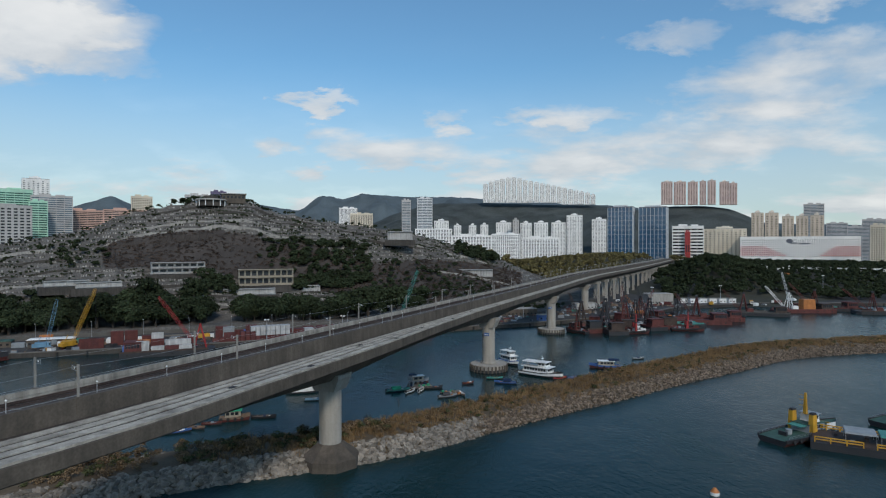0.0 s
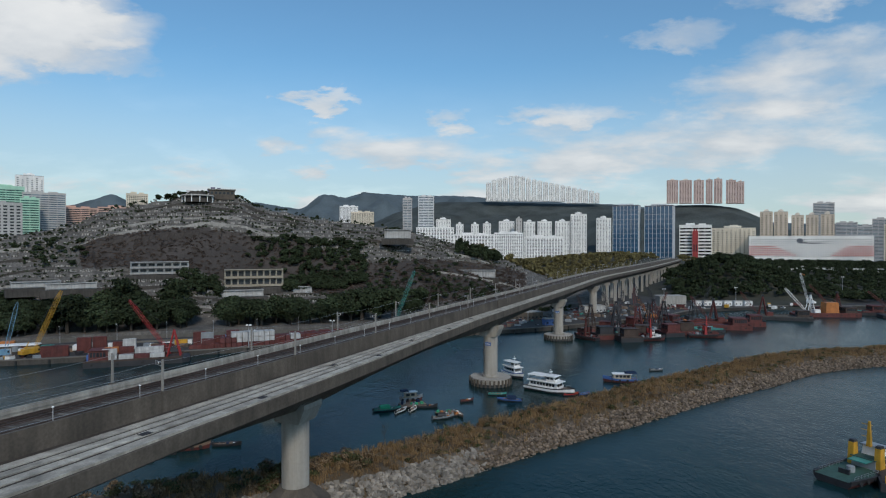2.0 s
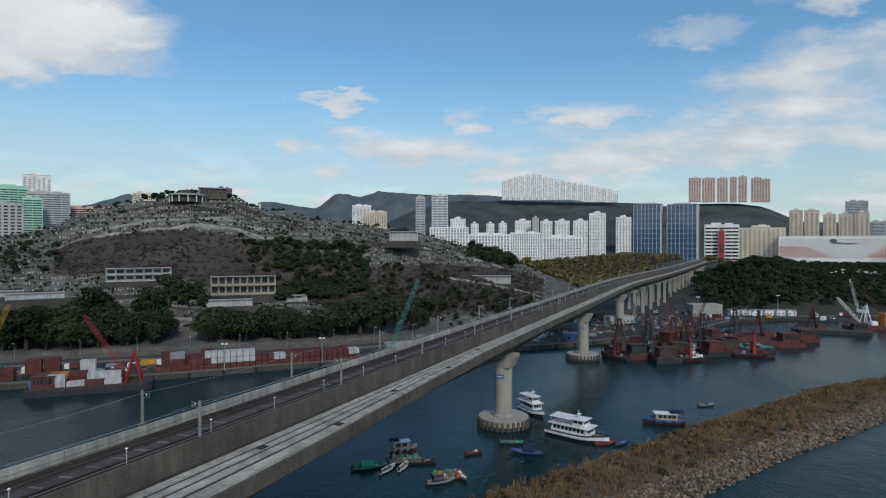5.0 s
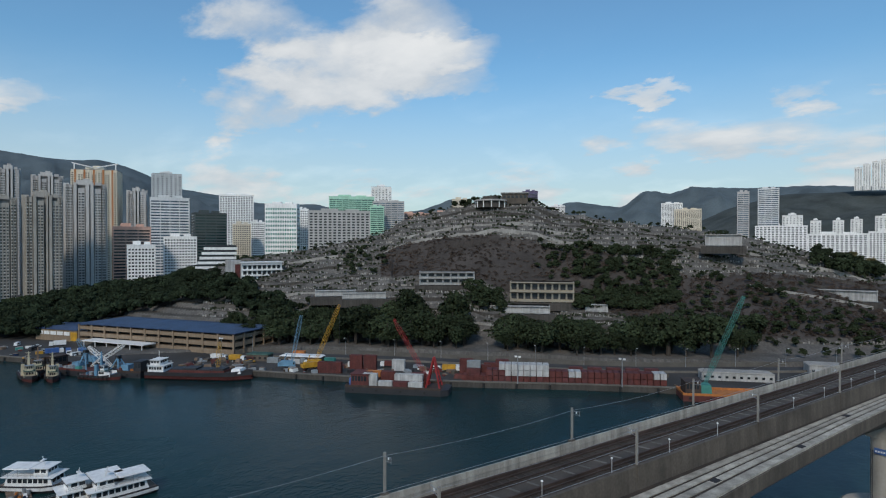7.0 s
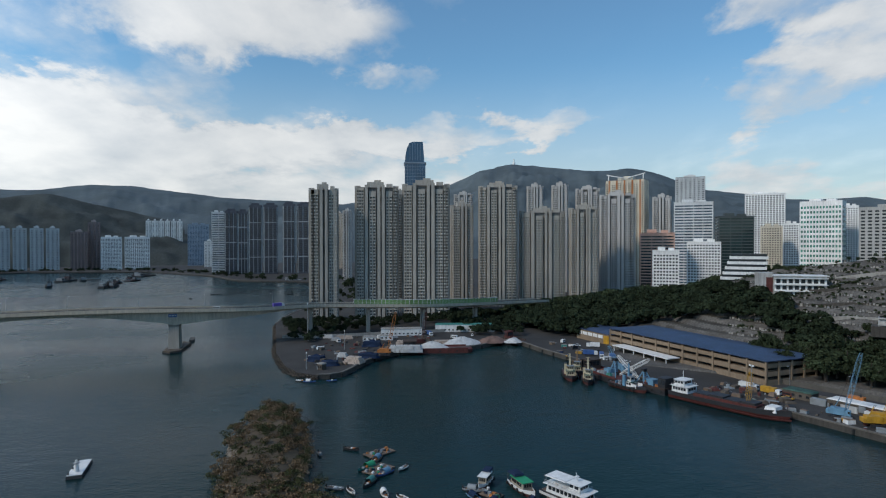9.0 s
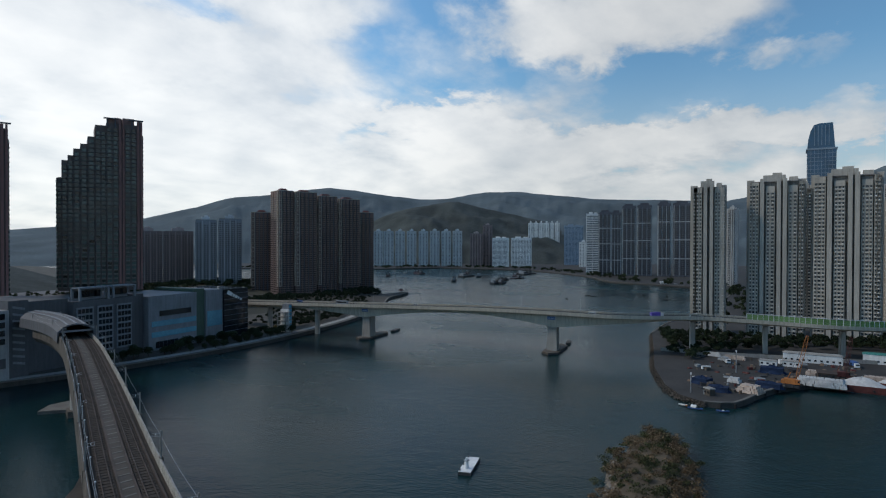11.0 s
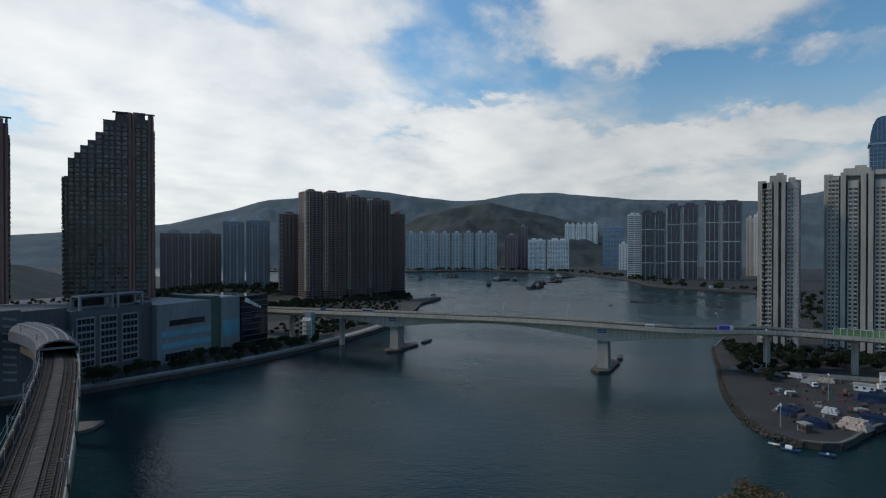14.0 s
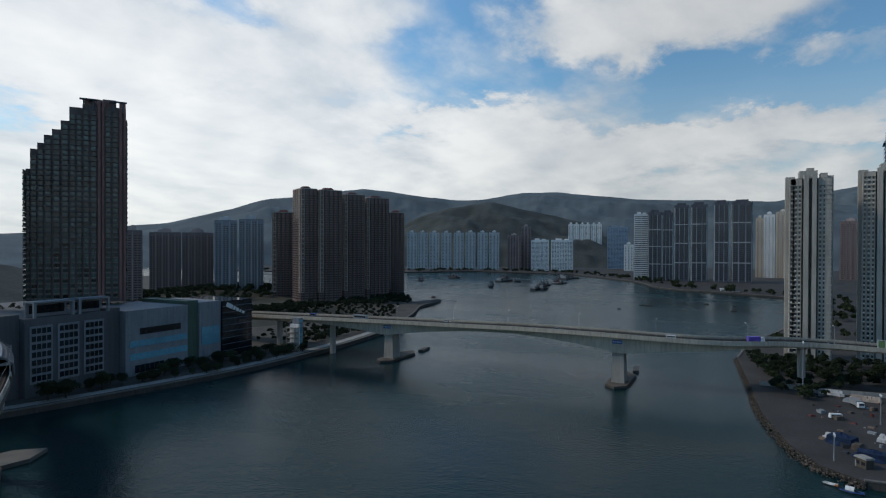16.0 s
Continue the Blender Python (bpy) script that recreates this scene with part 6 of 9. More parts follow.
for a0, a1, s0, s1, n, hh in ((-17.5, -8.5, 42, 72, 300, 8.0), (-21, -17, 60, 72, 40, 6.0), (-9, 6, 24, 52, 90, 4.5), (-48, -38, 22, 36, 60, 7), (-40.5, -35.5, 58, 84, 26, 7), (-27.6, -23.8, 32, 46, 30, 10), (-36, -20, 98, 106, 30, 4.5), (-22, 3, 99, 106, 46, 4.5), (-7, 1.5, 40, 62, 26, 7), (-9, 10, 20, 40, 60, 8), (-33, -19, 74, 97, 40, 2.6),
                              (1.5, 6.5, 78, 100, 34, 13), (0, 15, 4, 26, 80, 5.5), (-9, 0, 14, 22, 30, 4), (-52, -36, 90, 104, 26, 5), (-29, -24.5, 99, 103, 16, 7.5), (-18, 2, 68, 98, 70, 3.2), (-50, -38, 30, 88, 40, 3.5)):
    for i in range(n):
        az, s = rnd(a0, a1), rnd(s0, s1)
        dc, df = lerp_table(CREST_D, az), lerp_table(FOOT_D, az)
        x, y = polar(az, df + (dc - df) * s / 100)
        HILLTREES.append((x, y, ground_z(x, y), hh * rnd(0.7, 1.3)))
wood = [(-520, 262), (-452, 262), (-402, 284), (-400, 338), (-346, 361), (-298, 362), (-262, 354), (-240, 362), (-285, 380), (-340, 392), (-430, 402), (-500, 372)]
WOODTREES = [(x, y, ground_z(x, y), rnd(13, 18)) for x, y in scatter(wood, 7.5)]
# promenade and island trees
prom = [(-255, -205), (-300, -197), (-350, -188), (-420, -187), (-430, -200), (-400, -214), (-330, -216), (-262, -216)]
for x, y in scatter(prom, 8.5):
    plant(x, y, rnd(5, 8.5))
ISLETREES = []
for poly, gap, h in (([(-200, -222), (-120, -248), (-150, -262), (-215, -236)], 7, 8), ([(-440, -205), (-500, -200), (-540, -230), (-480, -250)], 7.5, 7), ([(-690, -300), (-745, -300), (-790, -345), (-700, -372), (-640, -345)], 8, 9),
                     ([(-520, -300), (-630, -330), (-650, -390), (-560, -420), (-500, -360)], 8, 10), ([(-540, 74), (-440, 84), (-420, 96), (-470, 130), (-480, 150), (-520, 240), (-560, 260), (-530, 160)], 7, 8), ([(-560, 215), (-440, 210), (-420, 250), (-470, 262), (-560, 290)], 7, 10),
                     ([(-440, -200), (-560, -218), (-690, -280), (-640, -345), (-520, -300), (-430, -250)], 9.5, 6), ([(-700, -275), (-745, -300), (-790, -330), (-830, -400), (-800, -420), (-760, -350)], 9, 7)):
    for x, y in scatter(poly, gap):
        ISLETREES.append((x, y, ground_z(x, y), h * rnd(0.7, 1.2)))


def woodland(name, places, n, size, label, material, hscale=1.0):
    """Many far crowns joined in one mesh."""
    out = []
    for x, y, z, h in places:
        q = leaf_cloud(n, h * 0.42 * rnd(0.85, 1.2), h * 0.36, size * h / 10, 6, 0.5)
        out.append(q + np.array([x, y, z]))
    ob = new(name, quads_mesh(name, np.concatenate(out), material))
    return tagged(ob, label, "trees", "", "stuff")


far_shore = []
for a, b in (((-1250, -1100), (-1400, -720)), ((-1400, -720), (-1560, -570)), ((-1560, -570), (-1530, -306)), ((-1530, -306), (-1316, -125)), ((-1316, -125), (-1146, -42)), ((-1146, -42), (-1047, 130)), ((-1047, 130), (-850, 130)), ((-850, 130), (-700, 105)), ((-700, 105), (-570, 80))):
    d = Vector((b[0] - a[0], b[1] - a[1], 0))
    nn = Vector((d.y, -d.x, 0)).normalized() * (-1)
    for i in range(int(d.length / 7)):
        q = Vector((*a, 0)) + d * rng.random() + nn * rnd(6, 60)
        far_shore.append((q.x, q.y, 2.2, rnd(7, 14)))
woodland("far_shore_trees", far_shore, 70, 2.6, "dark trees along the far waterfront", LEAF)
woodland("shore_trees", ISLETREES, 420, 1.15, "dark-green trees round the island towers", LEAF_DARK)
woodland("hillside_trees", HILLTREES, 420, 1.05, "scattered dark-green trees among the graves", LEAF)
woodland("woodland.004", WOODTREES, 620, 1.1, "dark-green broadleaf wood behind the parking building", LEAF_DARK)
pl = [(x, y, ground_z(x, y), rnd(8, 13)) for x, y in scatter([(-600, 300), (-520, 262), (-470, 340), (-425, 372), (-440, 440), (-480, 560), (-640, 480)], 8.5)]
woodland("woodland", pl, 260, 1.6, "dense dark-green wood on a low rise", LEAF)
pl = [(x, y, ground_z(x, y), rnd(9, 15)) for x, y in scatter([(215, 575), (330, 575), (520, 575), (900, 600), (1100, 800), (1000, 1050), (560, 1080), (330, 900), (250, 700)], 12.0)
      if not (392 < x < 455 and 640 < y < 800)]
pl += [(x, y, ground_z(x, y), rnd(8, 13)) for x, y in scatter([(225, 590), (400, 580), (440, 680), (400, 800), (300, 800), (255, 690)], 8.5)]
woodland("woodland.001", pl, 260, 1.5, "dark trees behind the barge yards", LEAF)
pl = [(x, y, ground_z(x, y), rnd(9, 15)) for x, y in scatter([(30, 640), (140, 620), (240, 860), (350, 1060), (600, 1250), (520, 1380), (200, 1350), (60, 1000)], 13) if (x - (147 + (y - 552) * 0.46)) ** 2 > 500]
woodland("woodland.002", pl, 130, 2.4, "olive and yellow-green wood along the land viaduct", LEAF_DRY)
pl = [(x, y, 1.6 + rise(x, y), rnd(8, 13)) for x, y in scatter([(-180, -360), (-20, -330), (160, -420), (160, -620), (-160, -560)], 11)]
pl += [(x, y, 1.6 + rise(x, y), rnd(8, 12)) for x, y in scatter([(-540, -480), (-820, -450), (-850, -700), (-600, -700)], 12)]
woodland("woodland.003", pl, 130, 2.3, "dark wood on the island", LEAF)

# bare scrub on the steep face
out = []
for i in range(5200):
    az, s = rnd(-36, 9), rnd(18, 84)
    if not scrubby(az, s):
        continue
    dc, df = lerp_table(CREST_D, az), lerp_table(FOOT_D, az)
    x, y = polar(az, df + (dc - df) * s / 100)
    q = leaf_cloud(40, rnd(1.4, 2.8), rnd(0.9, 1.8), 0.55, 4, -0.4)
    out.append(q + np.array([x, y, ground_z(x, y)]))
tagged(new("scrub", quads_mesh("scrub", np.concatenate(out), SCRUB)), "leafless brown scrub on the steep hillside", "shrubs", "", "stuff")

# ---- breakwater: stones, reeds and shrubs ----


def stone_mesh(name, gen):
    p = (1 + 5 ** 0.5) / 2
    v = np.array([(-1, p, 0), (1, p, 0), (-1, -p, 0), (1, -p, 0), (0, -1, p), (0, 1, p), (0, -1, -p), (0, 1, -p), (p, 0, -1), (p, 0, 1), (-p, 0, -1), (-p, 0, 1)], float) / 1.9
    f = np.array([(0, 11, 5), (0, 5, 1), (0, 1, 7), (0, 7, 10), (0, 10, 11), (1, 5, 9), (5, 11, 4), (11, 10, 2), (10, 7, 6), (7, 1, 8), (3, 9, 4), (3, 4, 2), (3, 2, 6), (3, 6, 8), (3, 8, 9), (4, 9, 5), (2, 4, 11), (6, 2, 10), (8, 6, 7), (9, 8, 1)])
    v = v * gen.uniform(0.72, 1.2, (12, 1)) * np.array([1.0, 0.8, 0.66]) * gen.uniform(0.85, 1.15, 3)
    return v, f


KINDS = [stone_mesh("stone", nrg) for _ in range(10)]


def stone_places():
    for (p, s), (p2, _) in zip(ISLE_FR, ISLE_FR[1:]):
        w = lerp_table(ISLE_W, p.x)
        run = (p2 - p).length
        dens = 1.0 if p.x > -120 else 0.35
        for o0, o1, z0, z1, per in ((0.44, 0.90, 3.5, -0.35, 19.0), (-0.62, -1.0, 2.6, -0.3, 1.4)):
            for _ in range(int(run * per * dens * (1.0 if p.x < 110 else 0.8) + rng.random())):
                t = rng.random()
                q = p.lerp(p2, rng.random()) + s * w * (o0 + (o1 - o0) * t)
                yield q.x, q.y, z0 + (z1 - z0) * t ** 1.2, o0


breakwater = bpy.data.objects["breakwater"]
me_stones = []
for v, f in KINDS:
    me = bpy.data.meshes.new("stone")
    me.from_pydata(v.tolist(), [], f.tolist())
    me.materials.append(ROCK)
    me_stones.append(me)
V, F, near, base = {0: [], 1: []}, {0: [], 1: []}, 0, {0: 0, 1: 0}
for x, y, z, o in stone_places():
    k = rng.randrange(10)
    s = rnd(0.7, 1.2) if x < 10 else rnd(0.36, 0.72)
    s *= 1.25 if rng.random() < 0.12 else 1
    if o > 0 and -48 < x < 5 and near < 260 and rng.random() < 0.3:
        near += 1
        part("stone", me_stones[k], None, breakwater, m=Matrix.LocRotScale((x, y, z + 0.1), Euler((rnd(0, 0.6), rnd(0, 0.6), rnd(0, 6.28))), (s, s, s)))
        continue
    rot = np.array(Euler((rnd(0, 0.6), rnd(0, 0.6), rnd(0, 6.28))).to_matrix())
    c = 1 if x + rnd(-5, 5) > 10 else 0
    V[c].append(KINDS[k][0] @ rot.T * s + np.array([x, y, z]))
    F[c].append(KINDS[k][1] + base[c])
    base[c] += 12
for c, mt, lab in ((0, ROCK, "piled pale granite boulders"), (1, BROWNROCK, "piled brown broken stones")):
    me = bpy.data.meshes.new("rubble")
    me.from_pydata(np.concatenate(V[c]).tolist(), [], np.concatenate(F[c]).tolist())
    me.materials.append(mt)
    part("rubble", me, None, breakwater, lab, kind="stuff")


def isle_place(x0, x1, o0, o1):
    while True:
        p, s = ISLE_FR[rng.randrange(len(ISLE_FR))]
        if x0 < p.x < x1:
            o = rnd(o0, o1)
            q = p + s * o * lerp_table(ISLE_W, p.x)
            return q.x + rnd(-2, 2), q.y + rnd(-2, 2), 2.6 + 0.9 * (1 - abs(o)) - (1.6 if abs(o) > 0.75 else 0)


blades = []
for i in range(9500):
    x, y, z = isle_place(-60, 520, -0.9, 0.47)
    h = rnd(0.6, 1.9)
    for j in range(12):
        a, l = rnd(0, 6.28), rnd(0.1, 0.8)
        bx, by = x + rnd(-0.7, 0.7), y + rnd(-0.7, 0.7)
        dx, dy = math.cos(a) * 0.065, math.sin(a) * 0.065
        tx, ty = math.cos(a + 1.5) * l, math.sin(a + 1.5) * l
        blades.append([(bx - dx, by - dy, z - 0.3), (bx + dx, by + dy, z - 0.3), (bx + tx + dx * 0.3, by + ty + dy * 0.3, z + h * rnd(0.8, 1)), (bx + tx - dx * 0.3, by + ty - dy * 0.3, z + h * rnd(0.8, 1))])
tagged(new("reeds", quads_mesh("reeds", np.array(blades), REED)), "dry straw-coloured reeds on the breakwater", "grass", "", "stuff")
shr = []
for n, x0, x1, o0, o1, r0, r1, mt in ((1500, -20, 560, -0.95, 0.44, 0.6, 1.6, 0), (300, -125, -15, -1.0, 0.35, 1.0, 2.3, 0), (640, -274, -110, -1.0, 0.98, 1.6, 3.3, 0), (150, 0, 400, -0.7, 0.3, 0.5, 1.2, 0)):
    for i in range(n):
        x, y, z = isle_place(x0, x1, o0, o1)
        r = rnd(r0, r1)
        shr.append(leaf_cloud(170 if r > 1.8 else (80 if r > 1.0 else 50), r, r * rnd(0.6, 0.95), 0.42, 7, -0.3) + np.array([x, y, z]))
half = len(shr) // 2
nrg.shuffle(order := np.arange(len(shr)))
for name, idx, mt, lab in (("shrubs", order[:int(len(shr) * 0.42)], SHRUB, "olive-green shrubs on the breakwater"), ("shrubs.001", order[int(len(shr) * 0.42):], SCRUB_TAN, "brown leafless shrubs on the breakwater")):
    tagged(new(name, quads_mesh(name, np.concatenate([shr[i] for i in idx]), mt)), lab, "shrubs", "", "stuff")

# bare saplings on the islet
sap = None
for x, y in ((-92, 132), (-84, 138), (-76, 133), (-70, 141), (-62, 150), (-55, 144), (-48, 156), (-38, 163), (-261, 90), (-22, 172), (-14, 186)):
    m = Matrix.LocRotScale((x, y, 3.0), Euler((0, 0, rnd(0, 6))), (1, 1, rnd(0.8, 1.3)))
    if sap is None:
        sap = thing("sapling", "leafless grey sapling on the breakwater", "tree", m, "bare saplings on the breakwater")
        g = Geo()
        g.beam((0, 0, -0.3), (0.2, 0, 3.6), 0.1, n=5)
        part("trunk", g, BARK, sap)
        for i in range(9):
            a = i * 2.4
            g = Geo()
            b = Vector((0.05 * i / 9, 0, 1.0 + 0.27 * i))
            t = b + Vector((math.cos(a) * 1.1, math.sin(a) * 1.1, 1.0))
            g.beam(b, t, 0.05)
            for q in range(3):
                u = b.lerp(t, 0.4 + 0.25 * q)
                g.beam(u, u + Vector((math.cos(a + q) * 0.5, math.sin(a + q) * 0.5, 0.45)), 0.03)
            part("branch", g, BARK, sap)
    else:
        copy_thing(sap, m)

# ---- cemetery ----
gr = Geo()
tot = 0
az = -52.0
while az < 9.0:
    az += 0.20
    dc, df = lerp_table(CREST_D, az), lerp_table(FOOT_D, az)
    d, flat = df + 0.17 * (dc - df), []
    last = ground_z(*polar(az, d))
    while d < df + 1.02 * (dc - df):
        d += 0.8
        x, y = polar(az, d)
        z = ground_z(x, y)
        if abs(z - last) < 0.16:
            flat.append((d, z))
        elif flat:
            rows = [flat[len(flat) // 2]] if len(flat) < 7 else flat[2::5]
            for dd, zz in rows:
                s_ = (dd - df) / (dc - df) * 100
                if scrubby(az, s_) or rng.random() < (0.45 if az < -36 and s_ > 60 else 0.2):
                    continue
                x, y = polar(az + rnd(-0.03, 0.03), dd)
                w, h = rnd(0.3, 0.62), rnd(0.9, 1.7)
                m = pose(x, y, zz, 0, 0, -az + rnd(-6, 6))
                gr.box((-w, -0.25, -0.3), (w, 0.25, h), 0, m)
                if rng.random() < 0.5:
                    gr.box((-w - 0.25, -1.5, -0.3), (w + 0.25, -0.26, 0.3), 0, m)
                tot += 1
            flat = []
        last = z
solid("graves", gr, GRAVE, "thousands of small grey granite gravestones on terraces", "graves", kind="stuff")

# dark shrubs in rows between the graves
out = []
for i in range(1500):
    az, s = rnd(-52, 8), rnd(18, 102)
    if scrubby(az, s):
        continue
    dc, df = lerp_table(CREST_D, az), lerp_table(FOOT_D, az)
    x, y = polar(az, df + (dc - df) * s / 100)
    for j in range(rng.choice((1, 1, 2, 4))):
        q = leaf_cloud(30, rnd(0.8, 1.9), rnd(0.7, 1.5), 0.9, 4, -0.2)
        xx, yy = polar(az + j * 0.35, df + (dc - df) * s / 100)
        out.append(q + np.array([xx, yy, ground_z(xx, yy)]))
tagged(new("hedges", quads_mesh("hedges", np.concatenate(out), LEAF)), "dark clipped shrubs between the cemetery terraces", "shrubs", "", "stuff")

# ---- island side: shopping mall and station ----
MALLGREY = wallmat("mall_grey_panel", (0.10, 0.10, 0.105))
MALLPALE = wallmat("mall_pale_panel", (0.22, 0.23, 0.245))
MALLBLUE = glass_mat("mall_blue_glass", (0.12, 0.30, 0.38), 0.12)
MALLDARK = glass_mat("mall_dark_glass", (0.012, 0.016, 0.02), 0.08)
mall = thing("shopping_mall", "grey-panelled waterfront shopping mall with glass fronts", "building", pose(0, -222, 2.4))


def block(name, x0, x1, y0, y1, z1, mt, label=""):
    return part(name, Geo().box((x0, y0, 0), (x1, y1, z1 - 2.4)), mt, mall, label)


def grid(x0, x1, z0, z1, nx, nz, y, mt, fill=0.8, name="window"):
    """Window panes in rows on a front facing the water."""
    w, h = (x1 - x0) / nx, (z1 - z0) / nz
    me = Geo().box((-w * fill / 2, -0.12, 0), (w * fill / 2, 0.12, h * 0.68)).mesh(name, [mt])
    for i in range(nx):
        for j in range(nz):
            part(name, me, None, mall, m=pose(x0 + (i + 0.5) * w, y, z0 - 2.4 + (j + 0.16) * h))


block("podium_body", -298, -258, -44, 0, 39, MALLGREY)
for k in range(3):
    x1 = -260 - k * 12.6
    part("pale_frame", Geo().box((x1 - 10.2, 0, 6), (x1, 0.5, 33)), MALLPALE, mall)
    grid(x1 - 9.6, x1 - 0.6, 9, 35, 4, 7, 0.55, MALLDARK, 0.8)
block("podium_body", -306.5, -298.2, -40, -3, 40, MALLGREY)
block("podium_body", -346, -306.7, -44, 1.5, 38, MALLPALE)
for z0, z1, x0, x1 in ((24.5, 28, -341, -315), (18, 21.5, -345.5, -309), (11, 14.5, -345.5, -309)):
    part("window_band", Geo().box((x0, 1.5, z0 - 2.4), (x1, 1.75, z1 - 2.4)), MALLBLUE if z0 < 20 else MALLDARK, mall, "blue glass window band")
grid(-330, -312, 3, 9, 6, 1, 1.6, MALLDARK, 0.9, "shop_window")
block("green_fin", -354.5, -346.2, -40, 0, 40, wallmat("dark_green_panel", (0.07, 0.11, 0.08)))
block("podium_body", -371, -354.7, -40, 1.2, 38.5, MALLPALE)
part("window_band", Geo().box((-370, 1.2, 10), (-356, 1.5, 21)), MALLBLUE, mall, "blue glass window band")
block("glass_hall", -396, -371.2, -40, 2.5, 38, MALLDARK, "black glass corner hall")
g = Geo()
for i in range(8):
    g.box((-396.2, 2.5, 4 + i * 4), (-371.2, 2.75, 4.35 + i * 4))
part("mullion_bands", g, STEELWALL, mall, kind="stuff")
g = Geo()
R = pose(-383, 2.95, 29.5, 0, -24, 0)
for i, w in enumerate((3.4, 2.2, 1.6, 2.4, 1.4, 2.0)):
    x = 8.2 - i * 2.7
    g.box((x - w / 2, 0, -1.4 + 0.1 * i), (x + w / 2, 0.25, 1.4 - 0.15 * i), 0, R)
part("sign_shapes", g, WHITE, mall, "white slanted sign shapes")
# deck between the towers, with parapets and planted terraces
block("roof_deck", -330, -190, -110, -44.2, 37.5, MALLGREY)
block("roof_deck", -396, -330.2, -90, -44.2, 33, MALLGREY)
for x0, x1 in ((-299, -283), (-281, -262)):
    g = Geo()
    g.box((x0, -8, 36.6), (x1, -7, 43.5))
    g.box((x0 + 1.5, -6.9, 38.2), (x1 - 1.5, -6.5, 42.0), 1)
    g.box((x0, -7, 43.5), (x1, 0, 44.3))
    for x in (x0 + 0.6, x1 - 0.6):
        g.box((x - 0.6, -1.2, 36.6), (x + 0.6, 0, 43.5))
    part("terrace_frame", g, [MALLPALE, MALLDARK], mall)
block("podium_body", -257.8, -234, -44, -4, 41, MALLGREY)
block("stair_tower", -234, -224, -40, 0, 42.5, MALLGREY)
g = Geo()
for i in range(9):
    g.add([(-232, 0.02, 6 + 3.6 * i), (-226, 0.02, 7.4 + 3.6 * i), (-226, 0.02, 8.6 + 3.6 * i), (-232, 0.02, 7.2 + 3.6 * i), (-232, 0.3, 6 + 3.6 * i), (-226, 0.3, 7.4 + 3.6 * i), (-226, 0.3, 8.6 + 3.6 * i), (-232, 0.3, 7.2 + 3.6 * i)],
          [(4, 5, 6, 7), (0, 1, 5, 4), (2, 3, 7, 6), (1, 2, 6, 5), (3, 0, 4, 7)])
part("stair_slats", g, MALLPALE, mall, kind="stuff")
block("white_block", -223.8, -150, -44, 1, 38, wallmat("mall_white_panel", (0.36, 0.355, 0.35)), "white corner block")
grid(-222, -206, 20, 37, 5, 4, 1.1, MALLDARK, 0.85)
grid(-204, -186, 10, 37, 5, 5, 1.1, MALLDARK, 0.85)
grid(-184, -154, 10, 37, 8, 5, 1.1, MALLDARK, 0.85)
part("lower_band", Geo().box((-222, 1, 6), (-206, 1.3, 11)), MALLGREY, mall)
TERRACE = []
for x, y in scatter([(-325, -275), (-262, -275), (-262, -300), (-325, -300)], 7) + scatter([(-390, -268), (-340, -268), (-340, -305), (-390, -305)], 8) + scatter([(-220, -228), (-160, -228), (-160, -250), (-220, -250)], 6):
    TERRACE.append((x, y, 37.4 if x > -335 else 32.9, rnd(3, 5)))
woodland("terrace_plants", TERRACE, 160, 1.3, "planted shrubs on the mall's roof terraces", LEAF)

stn = thing("station_roof", "grey curved metal canopy over the railway tracks", "roof")
fr = stretch(max(8, s_at(-222, -182) - 30), s_at(-204, -152) + 4, 4)
g = Geo()
g.sweep(fr, [(-13.0, 31.0), (-12.7, 34.6), (-10.8, 36.6), (-7.4, 37.6), (-4.6, 37.6), (-1.2, 36.6), (0.9, 34.5), (1.2, 30), (0.7, 30), (0.4, 34.2), (-1.5, 36.2), (-4.6, 37.1), (-7.4, 37.1), (-10.5, 36.1), (-12.3, 34.3), (-12.6, 31.0)])
part("canopy", g, MALLGREY, stn)
for o, z in ((-9.2, 37.15), (-6.0, 37.62), (-2.8, 37.15)):
    g = Geo()
    g.sweep(fr, [(o - 0.35, z), (o + 0.35, z), (o + 0.35, z + 0.35), (o - 0.35, z + 0.35)])
    part("roof_rib", g, MALLPALE, stn)
p, d = on_via(s_at(-204, -152) + 2, -2.5)
part("end_beam", Geo().box((-9.6, -0.5, 34.0), (2.8, 0.5, 34.8)), MALLPALE, stn, m=pose(p.x, p.y, 0, 0, 0, math.degrees(math.atan2(d.y, d.x))))
pr = Geo().prism([(-16, 0), (-8, 7), (8, 7), (16, 0), (8, -7), (-8, -7)], -1, 1.4)
solid("pier_footing", pr, CONCRETE_MID, "pale pointed concrete footing under the viaduct", "footing", pose(-211, -150, 0, 0, 0, 172))
# lift tower of the footbridge beside the road bridge
lt = thing("lift_tower", "pale glazed lift tower beside the road bridge", "tower", pose(-412, -196, 2.4))
part("shaft", Geo().box((-4, -3, 0), (0, 3, 22)), MALLPALE, lt)
part("stair_frame", Geo().box((0.2, -4, 0), (1.0, 4, 18)), WHITE, lt)
for i in range(5):
    part("landing", Geo().box((1.0, -4, 2 + 3.4 * i), (5, 4, 2.5 + 3.4 * i)), CONCRETE_PALE, lt)
for y in (-3.7, 3.7):
    part("post", Geo().box((4.4, y - 0.3, 0), (5, y + 0.3, 16)), CONCRETE_PALE, lt)
g = Geo()
for i in range(7):
    g.box((-3.6, 3.0, 1 + 3 * i), (-0.4, 3.15, 3 + 3 * i))
